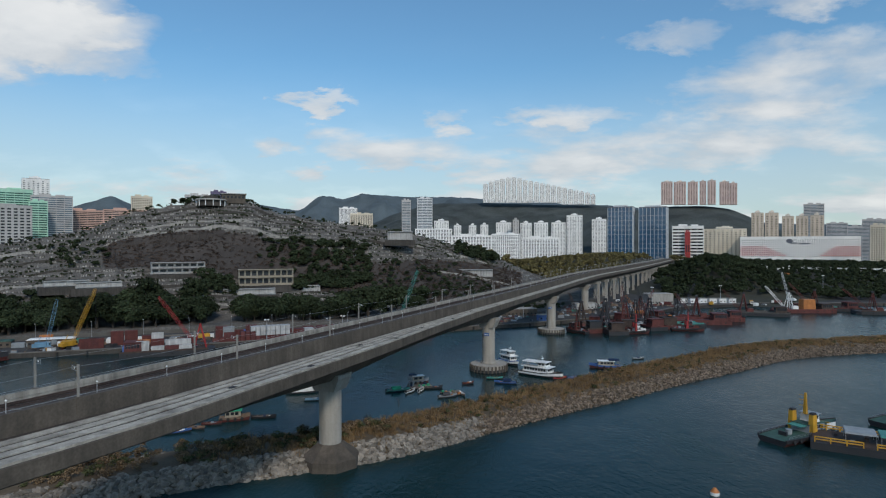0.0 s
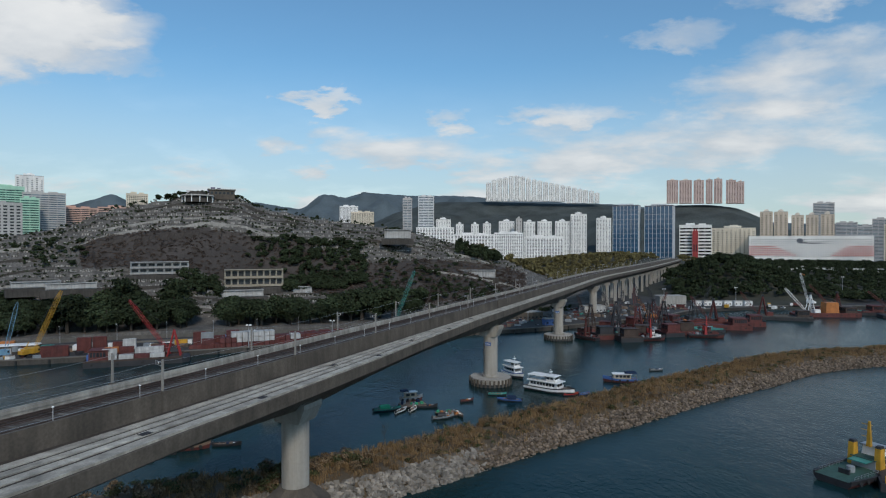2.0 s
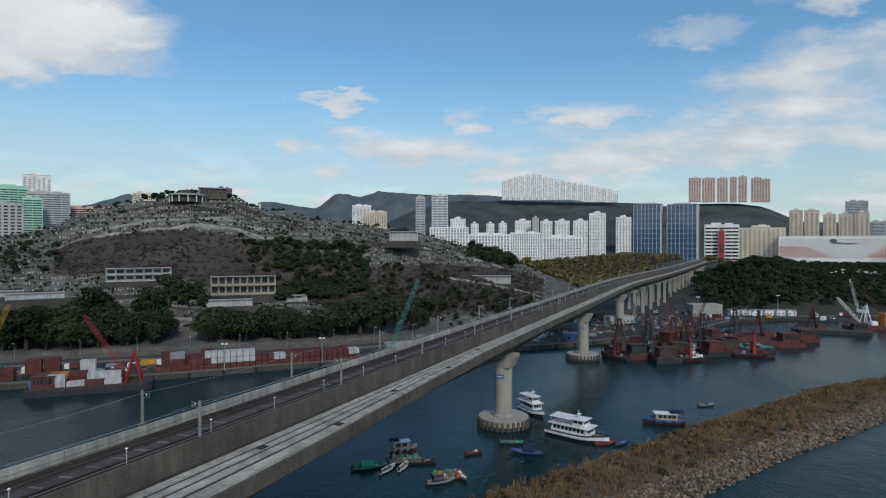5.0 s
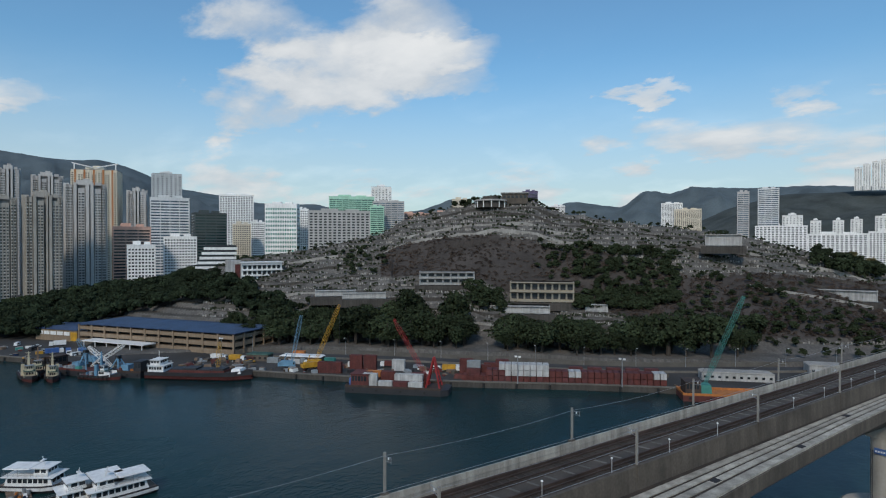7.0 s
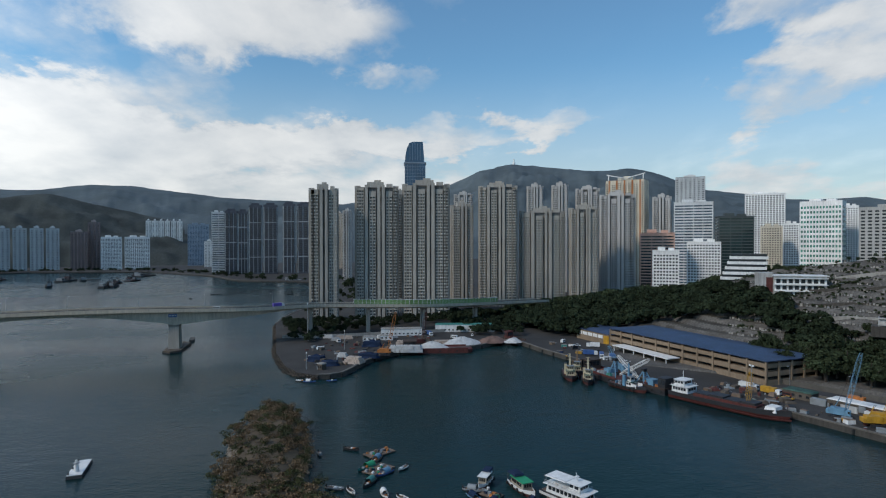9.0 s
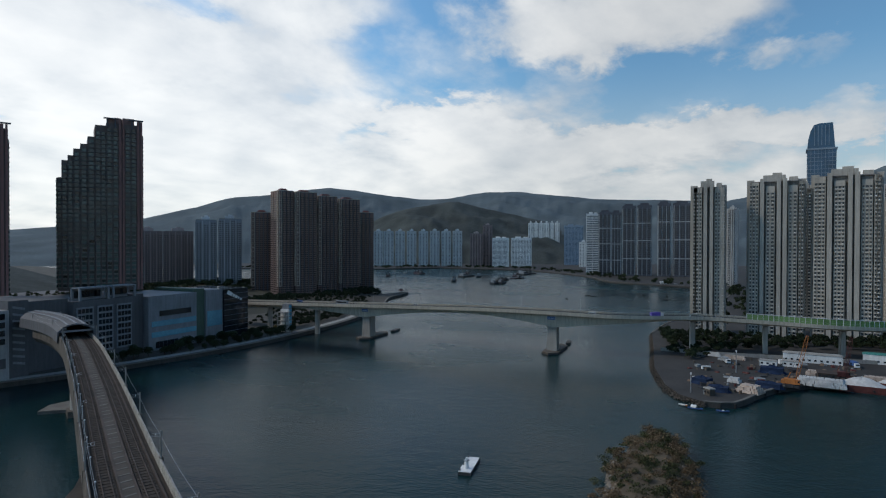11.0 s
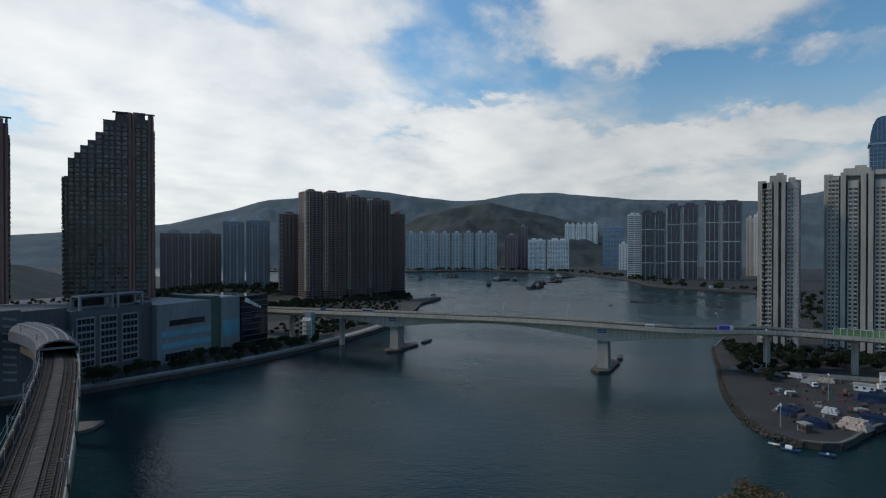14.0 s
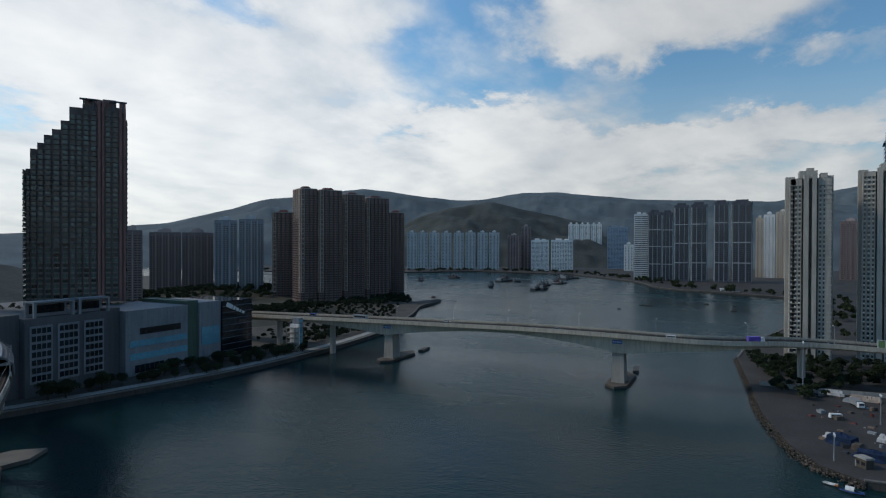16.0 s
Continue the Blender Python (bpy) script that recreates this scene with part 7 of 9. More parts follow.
part("glazing", g, MALLBLUE, lt, kind="stuff")
# shore path and promenade strip
g = Geo()
g.sweep(smooth_line([(-120, -250), (-203, -229), (-239, -215), (-280, -204), (-349, -191), (-424, -190), (-500, -198), (-560, -216)], 10), [(-3, 2.404), (3, 2.404), (3, 2.5), (-3, 2.5)])
solid("pavement", g, CONCRETE_PALE, "pale promenade paving along the sea wall", "pavement", kind="structure")
pav = thing("pavilion", "small dark-roofed shore pavilion", "pavilion", pose(-765, -279, 2.4))
for x, y in ((-2, -2), (2, -2), (-2, 2), (2, 2)):
    part("post", Geo().box((x - 0.25, y - 0.25, 0), (x + 0.25, y + 0.25, 4)), TIMBER, pav)
part("roof", Geo().taper((-3.4, -3.4, 4), (3.4, 3.4, 6.4), 0.15), RED, pav)

# ---- cemetery buildings ----


def at_hill(az, d):
    x, y = polar(az, d)
    return x, y, ground_z(x, y)


def frame_house(name, az, d, w, h, dep, label, floors=2, z=None, pillars=8, mt=None):
    x, y, zz = at_hill(az, d)
    mt = mt or PALEHOUSE
    o = thing(name, label, "building", pose(x, y, (z if z is not None else zz) - 1, 0, 0, -az))
    part("back_wall", Geo().box((-w / 2, 1, 0), (w / 2, dep, h)), mt, o)
    for f in range(floors + 1):
        part("slab", Geo().box((-w / 2 - 0.4, -dep * 0.25, 1 + f * (h - 1) / floors - 0.5), (w / 2 + 0.4, dep, 1 + f * (h - 1) / floors)), mt, o)
    for i in range(pillars + 1):
        xx = -w / 2 + i * w / pillars
        part("pillar", Geo().box((xx - 0.3, -dep * 0.2, 0), (xx + 0.3, -dep * 0.2 + 0.6, h - 0.5)), mt, o)
    g = Geo()
    for f in range(floors):
        for i in range(pillars):
            xx = -w / 2 + (i + 0.5) * w / pillars
            g.box((xx - w / pillars * 0.36, 0.7, 2 + f * (h - 1) / floors), (xx + w / pillars * 0.36, 0.98, (f + 1) * (h - 1) / floors - 0.4))
    part("windows", g, FLATGLASS, o, kind="stuff")
    if floors == 1:
        part("front_wall", Geo().box((-w / 2, -dep * 0.12, 0), (w / 2, 0.6, h - 0.6)), PALEHOUSE, o)
    part("ground_wall", Geo().box((-w / 2 - 3, -dep * 0.4, -5), (w / 2 + 3, dep, 0)), STONE, o)
    return o


CREAMHOUSE = wallmat("cream_office_wall", (0.36, 0.32, 0.25))
frame_house("columbarium", -20.5, 392, 40, 13, 12, "cream two-storey cemetery hall with open galleries", 2, 26, 9, CREAMHOUSE)
frame_house("columbarium", -29.5, 398, 36, 9, 10, "white flat-roofed cemetery hall with pillars", 2, 36, 7)
frame_house("columbarium", -22.5, 374, 36, 5, 9, "low white cemetery gallery below the main hall", 1, 20.5, 6)
frame_house("shelter", -40.0, 375, 24, 4, 8, "low white cemetery shelter", 1, 31, 4)
frame_house("shelter", -37.3, 372, 26, 4, 6, "long white cemetery shelter", 1, 29.5, 4)
x, y, z = at_hill(-47.6, 470)
o = thing("cemetery_office", "white three-storey cemetery office with dark windows", "building", pose(x, y, 35, 0, 0, 62))
part("wall", Geo().box((-9, 0, -6), (21, 12, 13)), WHITE, o)
part("side_block", Geo().box((-18, 2, -6), (-9.2, 14, 15)), PALEHOUSE, o)
part("red_panel", Geo().box((-13.5, 1.8, 2), (-9.6, 1.998, 12)), RED, o)
for f in range(3):
    part("gallery", Geo().box((-9.5, -1.6, 4.2 * f + 3.0), (21.5, -0.002, 4.2 * f + 3.5)), WHITE, o)
    for i in range(8):
        part("window", Geo().box((-8 + 3.6 * i, -0.1, 4.2 * f), (-5.6 + 3.6 * i, -0.002, 4.2 * f + 2.6)), WINDOW, o)
part("roof", Geo().box((-10, -1.8, 13.002), (22, 12.5, 13.6)), WHITE, o)
frame_house("shelter", -5.0, 452, 22, 8, 10, "pale cemetery shelter on the ridge", 1, 62, 3)
frame_house("shelter", 3.6, 455, 34, 7, 10, "white cemetery pavilion at the ridge foot", 1, 28, 5)
frame_house("shelter", -15.5, 388, 13, 5, 7, "small white cemetery kiosk", 1, 21, 3)
for az, d, w, z in ((-26.5, 426, 150, 76), ):
    g = Geo()
    pts = [polar(a, lerp_table(FOOT_D, a) + (lerp_table(CREST_D, a) - lerp_table(FOOT_D, a)) * 0.74) for a in np.arange(-36, -15, 1.5)]
    g.sweep(smooth_line([(x, y, ground_z(x, y)) for x, y in pts], 6), [(-0.6, -4), (0.6, -4), (0.6, 1.2), (-0.6, 1.2)])
    solid("retaining_wall", g, CONCRETE_PALE, "pale retaining wall along the upper terraces", "wall", kind="structure")
for k, (s_, a0, a1) in enumerate(((80, -34, -16), (87, -33, -14), (93, -31, -12), (24, -34, -6), (30, -48, -8), (36, -48, -12), (45, -50, -38), (56, -50, -37), (68, -49, -36), (80, -3, 6), (70, -3, 8), (60, -2, 9), (50, -3, 10), (88, -12, 4), (78, -12, 0), (80, -48, -38))):
    pts = [polar(a, lerp_table(FOOT_D, a) + (lerp_table(CREST_D, a) - lerp_table(FOOT_D, a)) * s_ / 100) for a in np.arange(a0, a1, 2.0)]
    g = Geo()
    g.sweep(smooth_line([(x, y, ground_z(x, y)) for x, y in pts], 5), [(-0.35, -3), (0.35, -3), (0.35, 1.5), (-0.35, 1.5)])
    solid("terrace_wall", g, [STONE, CONCRETE_PALE][k % 3 == 0], "weathered cemetery terrace wall", "wall", kind="structure")
x, y, z = at_hill(-25.5, 470)
o = thing("hilltop_pavilion", "round grey hilltop pavilion with a flat roof", "pavilion", pose(x, y, z - 1))
part("drum", Geo().cyl(0, 0, 11, 11, 0, 5, 24), STONE, o)
part("roof", Geo().cyl(0, 0, 13, 12.4, 5, 6.2, 24), CONCRETE_PALE, o)
part("upper_drum", Geo().cyl(0, 0, 6, 6, 6.2, 9, 20), STONE, o)
for i in range(12):
    a = i * math.pi / 6
    part("pillar", Geo().cyl(12 * math.cos(a), 12 * math.sin(a), 0.4, 0.4, 0, 5, 8), WHITE, o)
x, y, z = at_hill(-23.2, 476)
o = thing("hilltop_house", "grey flat-roofed house on the hilltop", "building", pose(x, y, z - 1, 0, 0, 23))
part("wall", Geo().box((-10, -5, 0), (10, 5, 8)), CONCRETE, o)
part("roof", Geo().box((-11, -6, 8), (11, 6, 8.8)), CONCRETE_PALE, o)
for i in range(6):
    part("window", Geo().box((-9 + 3.2 * i, -5.15, 4.5), (-7 + 3.2 * i, -5.002, 6.5)), WINDOW, o)

# ---- road behind the container quay ----
rd = smooth_line([polar(-50, 348), polar(-45, 336), polar(-36, 319), polar(-27, 308), polar(-18, 303), polar(-10, 310), polar(-2, 331), polar(6, 365)], 8)
g = Geo()
g.sweep(rd, [(-6, 2.21), (6, 2.21), (6, 2.3), (-6, 2.3)])
solid("road", g, ASPHALT, "narrow grey quay road", "road", kind="structure")
g = Geo()
g.sweep(rd, [(6.2, 2.2), (6.7, 2.2), (6.7, 3.2), (6.2, 3.2)])
g.sweep(rd, [(-6.9, 2.2), (-6.4, 2.2), (-6.4, 4.6), (-6.9, 4.6)])
solid("road_wall", g, CONCRETE_MID, "low pale wall along the quay road", "wall", kind="structure")
sl = None
for i in range(2, len(rd) - 2, 3):
    p, s = rd[i]
    m = pose(p.x - s.x * 6, p.y - s.y * 6, 2.3, 0, 0, math.degrees(math.atan2(s.y, s.x)))
    if sl is None:
        sl = thing("street_lamp", "tall grey street lamp", "street lamp", m, "lamps along the quay road")
        part("pole", Geo().cyl(0, 0, 0.13, 0.08, 0, 9, 8), STEEL, sl)
        part("arm", Geo().beam((0, 0, 8.9), (1.8, 0, 9.3), 0.09), STEEL, sl)
        part("lantern", Geo().box((1.6, -0.18, 9.2), (2.5, 0.18, 9.42)), WHITE, sl)
    else:
        copy_thing(sl, m)
for y in range(-120, 230, 38):
    p, s = near_road(y)
    for o_ in (7.9,):
        q = p + s * o_
        copy_thing(sl, pose(q.x, q.y, q.z + 0.9, 0, 0, math.degrees(math.atan2(s.y, s.x)) + 180))

# ---- car park warehouse ----
TANWALL = wallmat("tan_concrete_wall", (0.25, 0.185, 0.125))
BLUEROOF = mat("blue_metal_roof", (0.035, 0.058, 0.115), 0.5, 0.2, 0.15, stain=0.3)
A_, B_ = Vector((-372, 293, 0)), Vector((-257, 314, 0))
ang = math.degrees(math.atan2(B_.y - A_.y, B_.x - A_.x))
L_ = (B_ - A_).length
cp = thing("parking_building", "three-storey tan open-sided parking building with a blue roof", "building", pose(A_.x, A_.y, 2.2, 0, 0, ang))
DP = 34
# near-black block filling the storeys; its colour stands for the interior's shade
part("core", Geo().box((3, 4, 0), (L_ - 3, DP - 3, 11)), DARK, cp)
for z0, z1 in ((0, 2.6), (4.4, 6.6), (8.4, 10.4)):
    part("spandrel", Geo().box((0, 0, z0), (L_, 0.6, z1)), TANWALL, cp)
    part("spandrel", Geo().box((L_ - 0.6, 0.62, z0), (L_, DP, z1)), TANWALL, cp)
    part("spandrel", Geo().box((0, 0.62, z0), (0.6, DP, z1)), TANWALL, cp)
    part("floor_slab", Geo().box((0.7, 0.7, z1 - 0.4), (L_ - 0.7, DP, z1 - 0.002)), TANWALL, cp)
n = 11
col = Geo().box((-0.5, -0.25, 0), (0.5, 0.55, 11.9)).mesh("column", [TANWALL])
for i in range(n + 1):
    part("column", col, None, cp, m=pose(0.5 + i * (L_ - 1) / n, -0.1, 0))
for i in range(1, 5):
    part("column", col, None, cp, m=pose(L_ + 0.1, i * DP / 4 - 0.5, 0, 0, 0, 90))
g = Geo()
g.add([(-0.8, -0.8, 11.9), (L_ + 0.8, -0.8, 11.9), (L_ + 0.8, DP + 0.8, 11.9), (-0.8, DP + 0.8, 11.9), (14, DP / 2, 13.9), (L_ - 14, DP / 2, 13.9), (-0.8, -0.8, 11.5), (L_ + 0.8, -0.8, 11.5), (L_ + 0.8, DP + 0.8, 11.5), (-0.8, DP + 0.8, 11.5)],
      [(0, 1, 5, 4), (2, 3, 4, 5), (1, 2, 5), (3, 0, 4), (6, 7, 1, 0), (7, 8, 2, 1), (8, 9, 3, 2), (9, 6, 0, 3), (9, 8, 7, 6)])
part("roof", g, BLUEROOF, cp, "blue sheet-metal roof")
for i in range(2, 9):
    a0 = 0.5 + i * (L_ - 1) / n
    part("ramp", Geo().beam((a0, 1.2, 2.2 + 0.62 * (i - 2)), (a0 + (L_ - 1) / n, 1.2, 2.2 + 0.62 * (i - 1)), 0.5, 1.1), TANWALL, cp)
part("canopy", Geo().box((14, -9, 3.2), (62, -0.3, 3.7)), WHITE, cp, "white loading canopy")
for i in range(6):
    part("canopy_post", Geo().box((15 + 9 * i, -8.6, 0), (15.4 + 9 * i, -8.2, 3.2)), WHITE, cp)
an = thing("annex", "low tan workshop with white shutters", "building", pose(-408.5, 286, 2.2, 0, 0, ang + 2))
part("wall", Geo().box((0, 0, 0), (35, 24, 7)), TANWALL, an)
part("roof", Geo().taper((-0.6, -0.6, 7), (35.6, 24.6, 9), 0.7), BLUEROOF, an)
for i in range(5):
    part("shutter", Geo().box((1.5 + 5.6 * i, -0.15, 3.6), (6.2 + 5.6 * i, -0.002, 5.8)), WHITE, an)
part("yellow_panel", Geo().box((29.6, -0.2, 0.5), (34.8, -0.002, 5.8)), YELLOW, an)

# stepped white office and school above the wood
st = thing("stepped_office", "white office with stepped banded floors", "building", pose(-424, 431, 29, 0, 0, 50))
for i in range(8):
    part("storey_band", Geo().box((-19 + i * 1.6, -12 + i * 0.7, i * 4.0), (19 - (7 - i) * 0.5, 12, i * 4.0 + 2.2)), WHITE, st)
    part("window_band", Geo().box((-18 + i * 1.6, -11.2 + i * 0.7, i * 4.0 + 2.2), (18 - (7 - i) * 0.5, 11.5, i * 4.0 + 4.0)), WINDOW, st)
part("base", Geo().box((-19, -12, -22), (16, 12, -0.002)), WHITE, st)

# ---- boats and barges ----


def hull_geo(L, B, H, bow=0.32, sheer=0.5, stern=0.8, keel=-0.6, n=9, inset=0.93):
    """A lofted hull along x, bow at +x, with a sunk deck."""
    g = Geo()
    rows = []
    for i in range(n):
        t = i / (n - 1)
        x = -L / 2 + L * t
        f = 1.0 if t < 1 - bow else max(0.04, 1 - ((t - 1 + bow) / bow) ** 2.0)
        f *= stern + (1 - stern) * min(1, t * 4)
        z = H + sheer * max(0, (t - 0.5) * 2) ** 2
        b = B / 2 * f
        xx = x + (L * 0.05 if i == n - 1 else 0)
        rows.append([(x, 0, keel), (x, -b * 0.72, keel + 0.1), (xx, -b, z * 0.5), (xx, -b * 1.04, z), (xx, -b * inset, z), (xx, -b * inset, z - 0.35), (xx, b * inset, z - 0.35), (xx, b * inset, z), (xx, b * 1.04, z), (xx, b, z * 0.5), (x, b * 0.72, keel + 0.1)])
    m = len(rows[0])
    for r in rows:
        g.v += r
    for i in range(n - 1):
        for j in range(m):
            a, b = i * m + j, i * m + (j + 1) % m
            g.f.append((a, a + m, b + m, b))
            g.k.append(1 if j == 5 else (2 if j in (0, 1, 9, 10) else 0))
    g.f += [tuple(range(m)), tuple((n - 1) * m + j for j in range(m - 1, -1, -1))]
    g.k += [0, 0]
    return g


def rails(o, x0, x1, y, z, h=0.9, mt=None, step=1.4):
    g = Geo()
    n = max(1, int((x1 - x0) / step))
    for sy in (-1, 1):
        for k in (0.5, 1.0):
            g.beam((x0, sy * y, z + h * k), (x1, sy * y, z + h * k), 0.05)
        for i in range(n + 1):
            x = x0 + (x1 - x0) * i / n
            g.beam((x, sy * y, z), (x, sy * y, z + h), 0.05)
    part("railing", g, mt or STEEL, o)


def tyres(o, L, B, z, n):
    me = Geo().cyl(0, 0, 0.5, 0.5, -0.16, 0.16, 10).mesh("tyre_fender", [RUBBER])
    for i in range(n):
        x = -L * 0.42 + L * 0.7 * i / (n - 1)
        for sy in (-1, 1):
            part("tyre_fender", me, None, o, m=pose(x, sy * (B / 2 + 0.14), z, 90, 0, 0))


def cabin(o, name, x0, x1, hw, z0, z1, mt, win=True, rake=0.9, over=0.35, roof=None):
    """A deckhouse with raked ends, windows all round and an overhanging roof."""
    c = part(name, Geo().taper((x0, -hw, z0), (x1, hw, z1), rake), mt, o)
    if win:
        n = max(2, int((x1 - x0) / 1.5))
        h0, h1 = z0 + (z1 - z0) * 0.42, z0 + (z1 - z0) * 0.84
        g = Geo()
        for i in range(n):
            a = x0 + (x1 - x0) * (0.08 + 0.84 * i / n)
            b = a + (x1 - x0) * 0.84 / n * 0.74
            for sy in (-1, 1):
                yy = sy * hw * (1 - (1 - rake) * 0.62)
                g.box((a, min(yy, yy + sy * 0.12), h0), (b, max(yy, yy + sy * 0.12), h1))
        k = (x1 - x0) / 2 * (1 - rake) * 0.62
        for j in range(3):
            y0 = -hw * 0.8 + hw * 1.6 * j / 3
            g.box((x1 - k - 0.02, y0 + 0.1, h0), (x1 - k + 0.14, y0 + hw * 0.44, h1))
        part("windows", g, WINDOW, c, kind="stuff")
    part("roof", Geo().box((x0 - over, -hw - over, z1), (x1 + over, hw + over, z1 + 0.16)), roof or mt, o)
    return c


def motor_yacht(x, y, turn, L=18, hull=None, label="white two-deck motor yacht with a flybridge"):
    o = thing("motor_yacht", label, "boat", pose(x, y, 0, 0, 0, turn), "moored pleasure boats")
    B = L * 0.34
    part("hull", hull_geo(L, B, 1.9, 0.4, 0.9, 0.9), [hull or BLACK, TIMBER, BLACK], o)
    part("rubbing_strake", hull_geo(L * 1.005, B * 1.03, 1.55, 0.4, 0.8, 0.9, 1.3), [WHITE, WHITE, WHITE], o)
    cabin(o, "saloon", -L * 0.40, L * 0.26, B * 0.42, 1.55, 4.0, WHITE, True, 0.9, 0.5)
    cabin(o, "wheelhouse", -L * 0.02, L * 0.18, B * 0.33, 4.16, 6.1, WHITE, True, 0.82, 0.4)
    part("awning", Geo().taper((-L * 0.42, -B * 0.40, 5.9), (-L * 0.06, B * 0.40, 6.15), 0.96), WHITE, o, "white canvas awning")
    for xx in (-L * 0.40, -L * 0.22):
        for sy in (-1, 1):
            part("awning_post", Geo().beam((xx, sy * B * 0.38, 4.1), (xx, sy * B * 0.38, 5.9), 0.08), STEEL, o)
    rails(o, -L * 0.42, L * 0.2, B * 0.42, 4.16, 0.8)
    rails(o, L * 0.26, L * 0.42, B * 0.26, 2.2, 0.8)
    part("mast", Geo().beam((L * 0.06, 0, 6.2), (L * 0.03, 0, 8.6), 0.12), WHITE, o)
    part("radar", Geo().box((L * 0.02, -0.8, 7.4), (L * 0.06, 0.8, 7.6)), WHITE, o)
    return o


def wooden_launch(x, y, turn, L=12, top=None, hullm=None, label="old wooden launch with a coloured canvas top"):
    o = thing("wooden_launch", label, "boat", pose(x, y, 0, 0, 0, turn), "moored launches")
    B = L * 0.32
    part("hull", hull_geo(L, B, 1.5, 0.42, 0.9, 0.75), [hullm or WHITE, TIMBER, RED], o)
    cabin(o, "deckhouse", -L * 0.30, L * 0.24, B * 0.40, 1.2, 3.3, CREAMHOUSE, True, 0.95, 0.3, top or GREEN)
    part("awning", Geo().taper((-L * 0.48, -B * 0.42, 3.7), (-L * 0.12, B * 0.42, 4.2), 0.85), BLUETARP, o, "blue tarpaulin awning")
    for xx in (-L * 0.46, -L * 0.16):
        for sy in (-1, 1):
            part("awning_post", Geo().beam((xx, sy * B * 0.40, 1.3), (xx, sy * B * 0.40, 3.8), 0.08), TIMBER, o)
    tyres(o, L, B, 0.9, 4)
    return o


def sampan(x, y, turn, L=6.5, col=None, top=None, load=True, label="small open sampan with gear aboard"):
    o = thing("sampan", label, "boat", pose(x, y, 0, 0, 0, turn), "small moored sampans")
    B = L * 0.30
    part("hull", hull_geo(L, B, 0.75, 0.45, 0.45, 0.6, -0.3), [col or TIMBER, TIMBER, BLACK], o)
    for i in range(3):
        part("thwart", Geo().box((-L * 0.3 + i * L * 0.22, -B * 0.42, 0.5), (-L * 0.26 + i * L * 0.22, B * 0.42, 0.62)), TIMBER, o)
    if top:
        g = Geo()
        n = 8
        a = [(math.cos(math.pi * i / n), math.sin(math.pi * i / n)) for i in range(n + 1)]
        for x0, x1 in ((-L * 0.26, L * 0.12),):
            g.add([(x0, c * B * 0.5, 0.9 + s * 1.1) for c, s in a] + [(x1, c * B * 0.5, 0.9 + s * 1.1) for c, s in a] + [(x0, c * B * 0.46, 0.9 + s * 1.02) for c, s in a] + [(x1, c * B * 0.46, 0.9 + s * 1.02) for c, s in a],
                  [(i, i + 1, n + 2 + i, n + 1 + i) for i in range(n)] + [(2 * n + 2 + i, 3 * n + 3 + i, 3 * n + 4 + i, 2 * n + 3 + i) for i in range(n)])
        part("canopy", g, top, o, "rounded canvas canopy")
    part("outboard_motor", Geo().taper((-L * 0.54, -0.25, 0.3), (-L * 0.47, 0.25, 1.25), 0.8), BLACK, o)
    if load:
        for i in range(3):
            s = rnd(0.25, 0.5)
            part("bundle", Geo().taper((L * 0.05 + i * 0.8 - s, -s, 0.42), (L * 0.05 + i * 0.8 + s, s, 0.5 + s), 0.8), (BLUETARP, GREYPAINT, WHITE, TIMBER, ORANGE)[rng.randrange(5)], o)
    return o


def raft(x, y, turn, L=9, W=5, label="timber raft heaped with nets and drums"):
    o = thing("raft", label, "raft", pose(x, y, 0, 0, 0, turn), "moored work rafts")
    for i in range(8):
        part("plank", Geo().box((-L / 2, -W / 2 + i * W / 8, 0.35), (L / 2, -W / 2 + (i + 0.92) * W / 8, 0.5)), TIMBER, o)
    for sy in (-1, 1):
        part("float", Geo().box((-L / 2, sy * W * 0.36 - 0.5, -0.4), (L / 2, sy * W * 0.36 + 0.5, 0.348)), BLACK, o)
    for i in range(16):
        s = rnd(0.25, 0.7)
        xx, yy = rnd(-L * 0.42, L * 0.42), rnd(-W * 0.4, W * 0.4)
        mt = (GREYPAINT, GREYPAINT, BLUETARP, WHITE, GREEN, TIMBER, ORANGE, BLACK)[rng.randrange(8)]
        if rng.random() < 0.4:
            part("drum", Geo().cyl(xx, yy, s * 0.7, s * 0.7, 0.51, 0.51 + s * 1.6, 10), mt, o)
        else:
            part("bundle", Geo().taper((xx - s, yy - s * 0.8, 0.51), (xx + s, yy + s * 0.8, 0.6 + s), 0.7), mt, o)
    return o


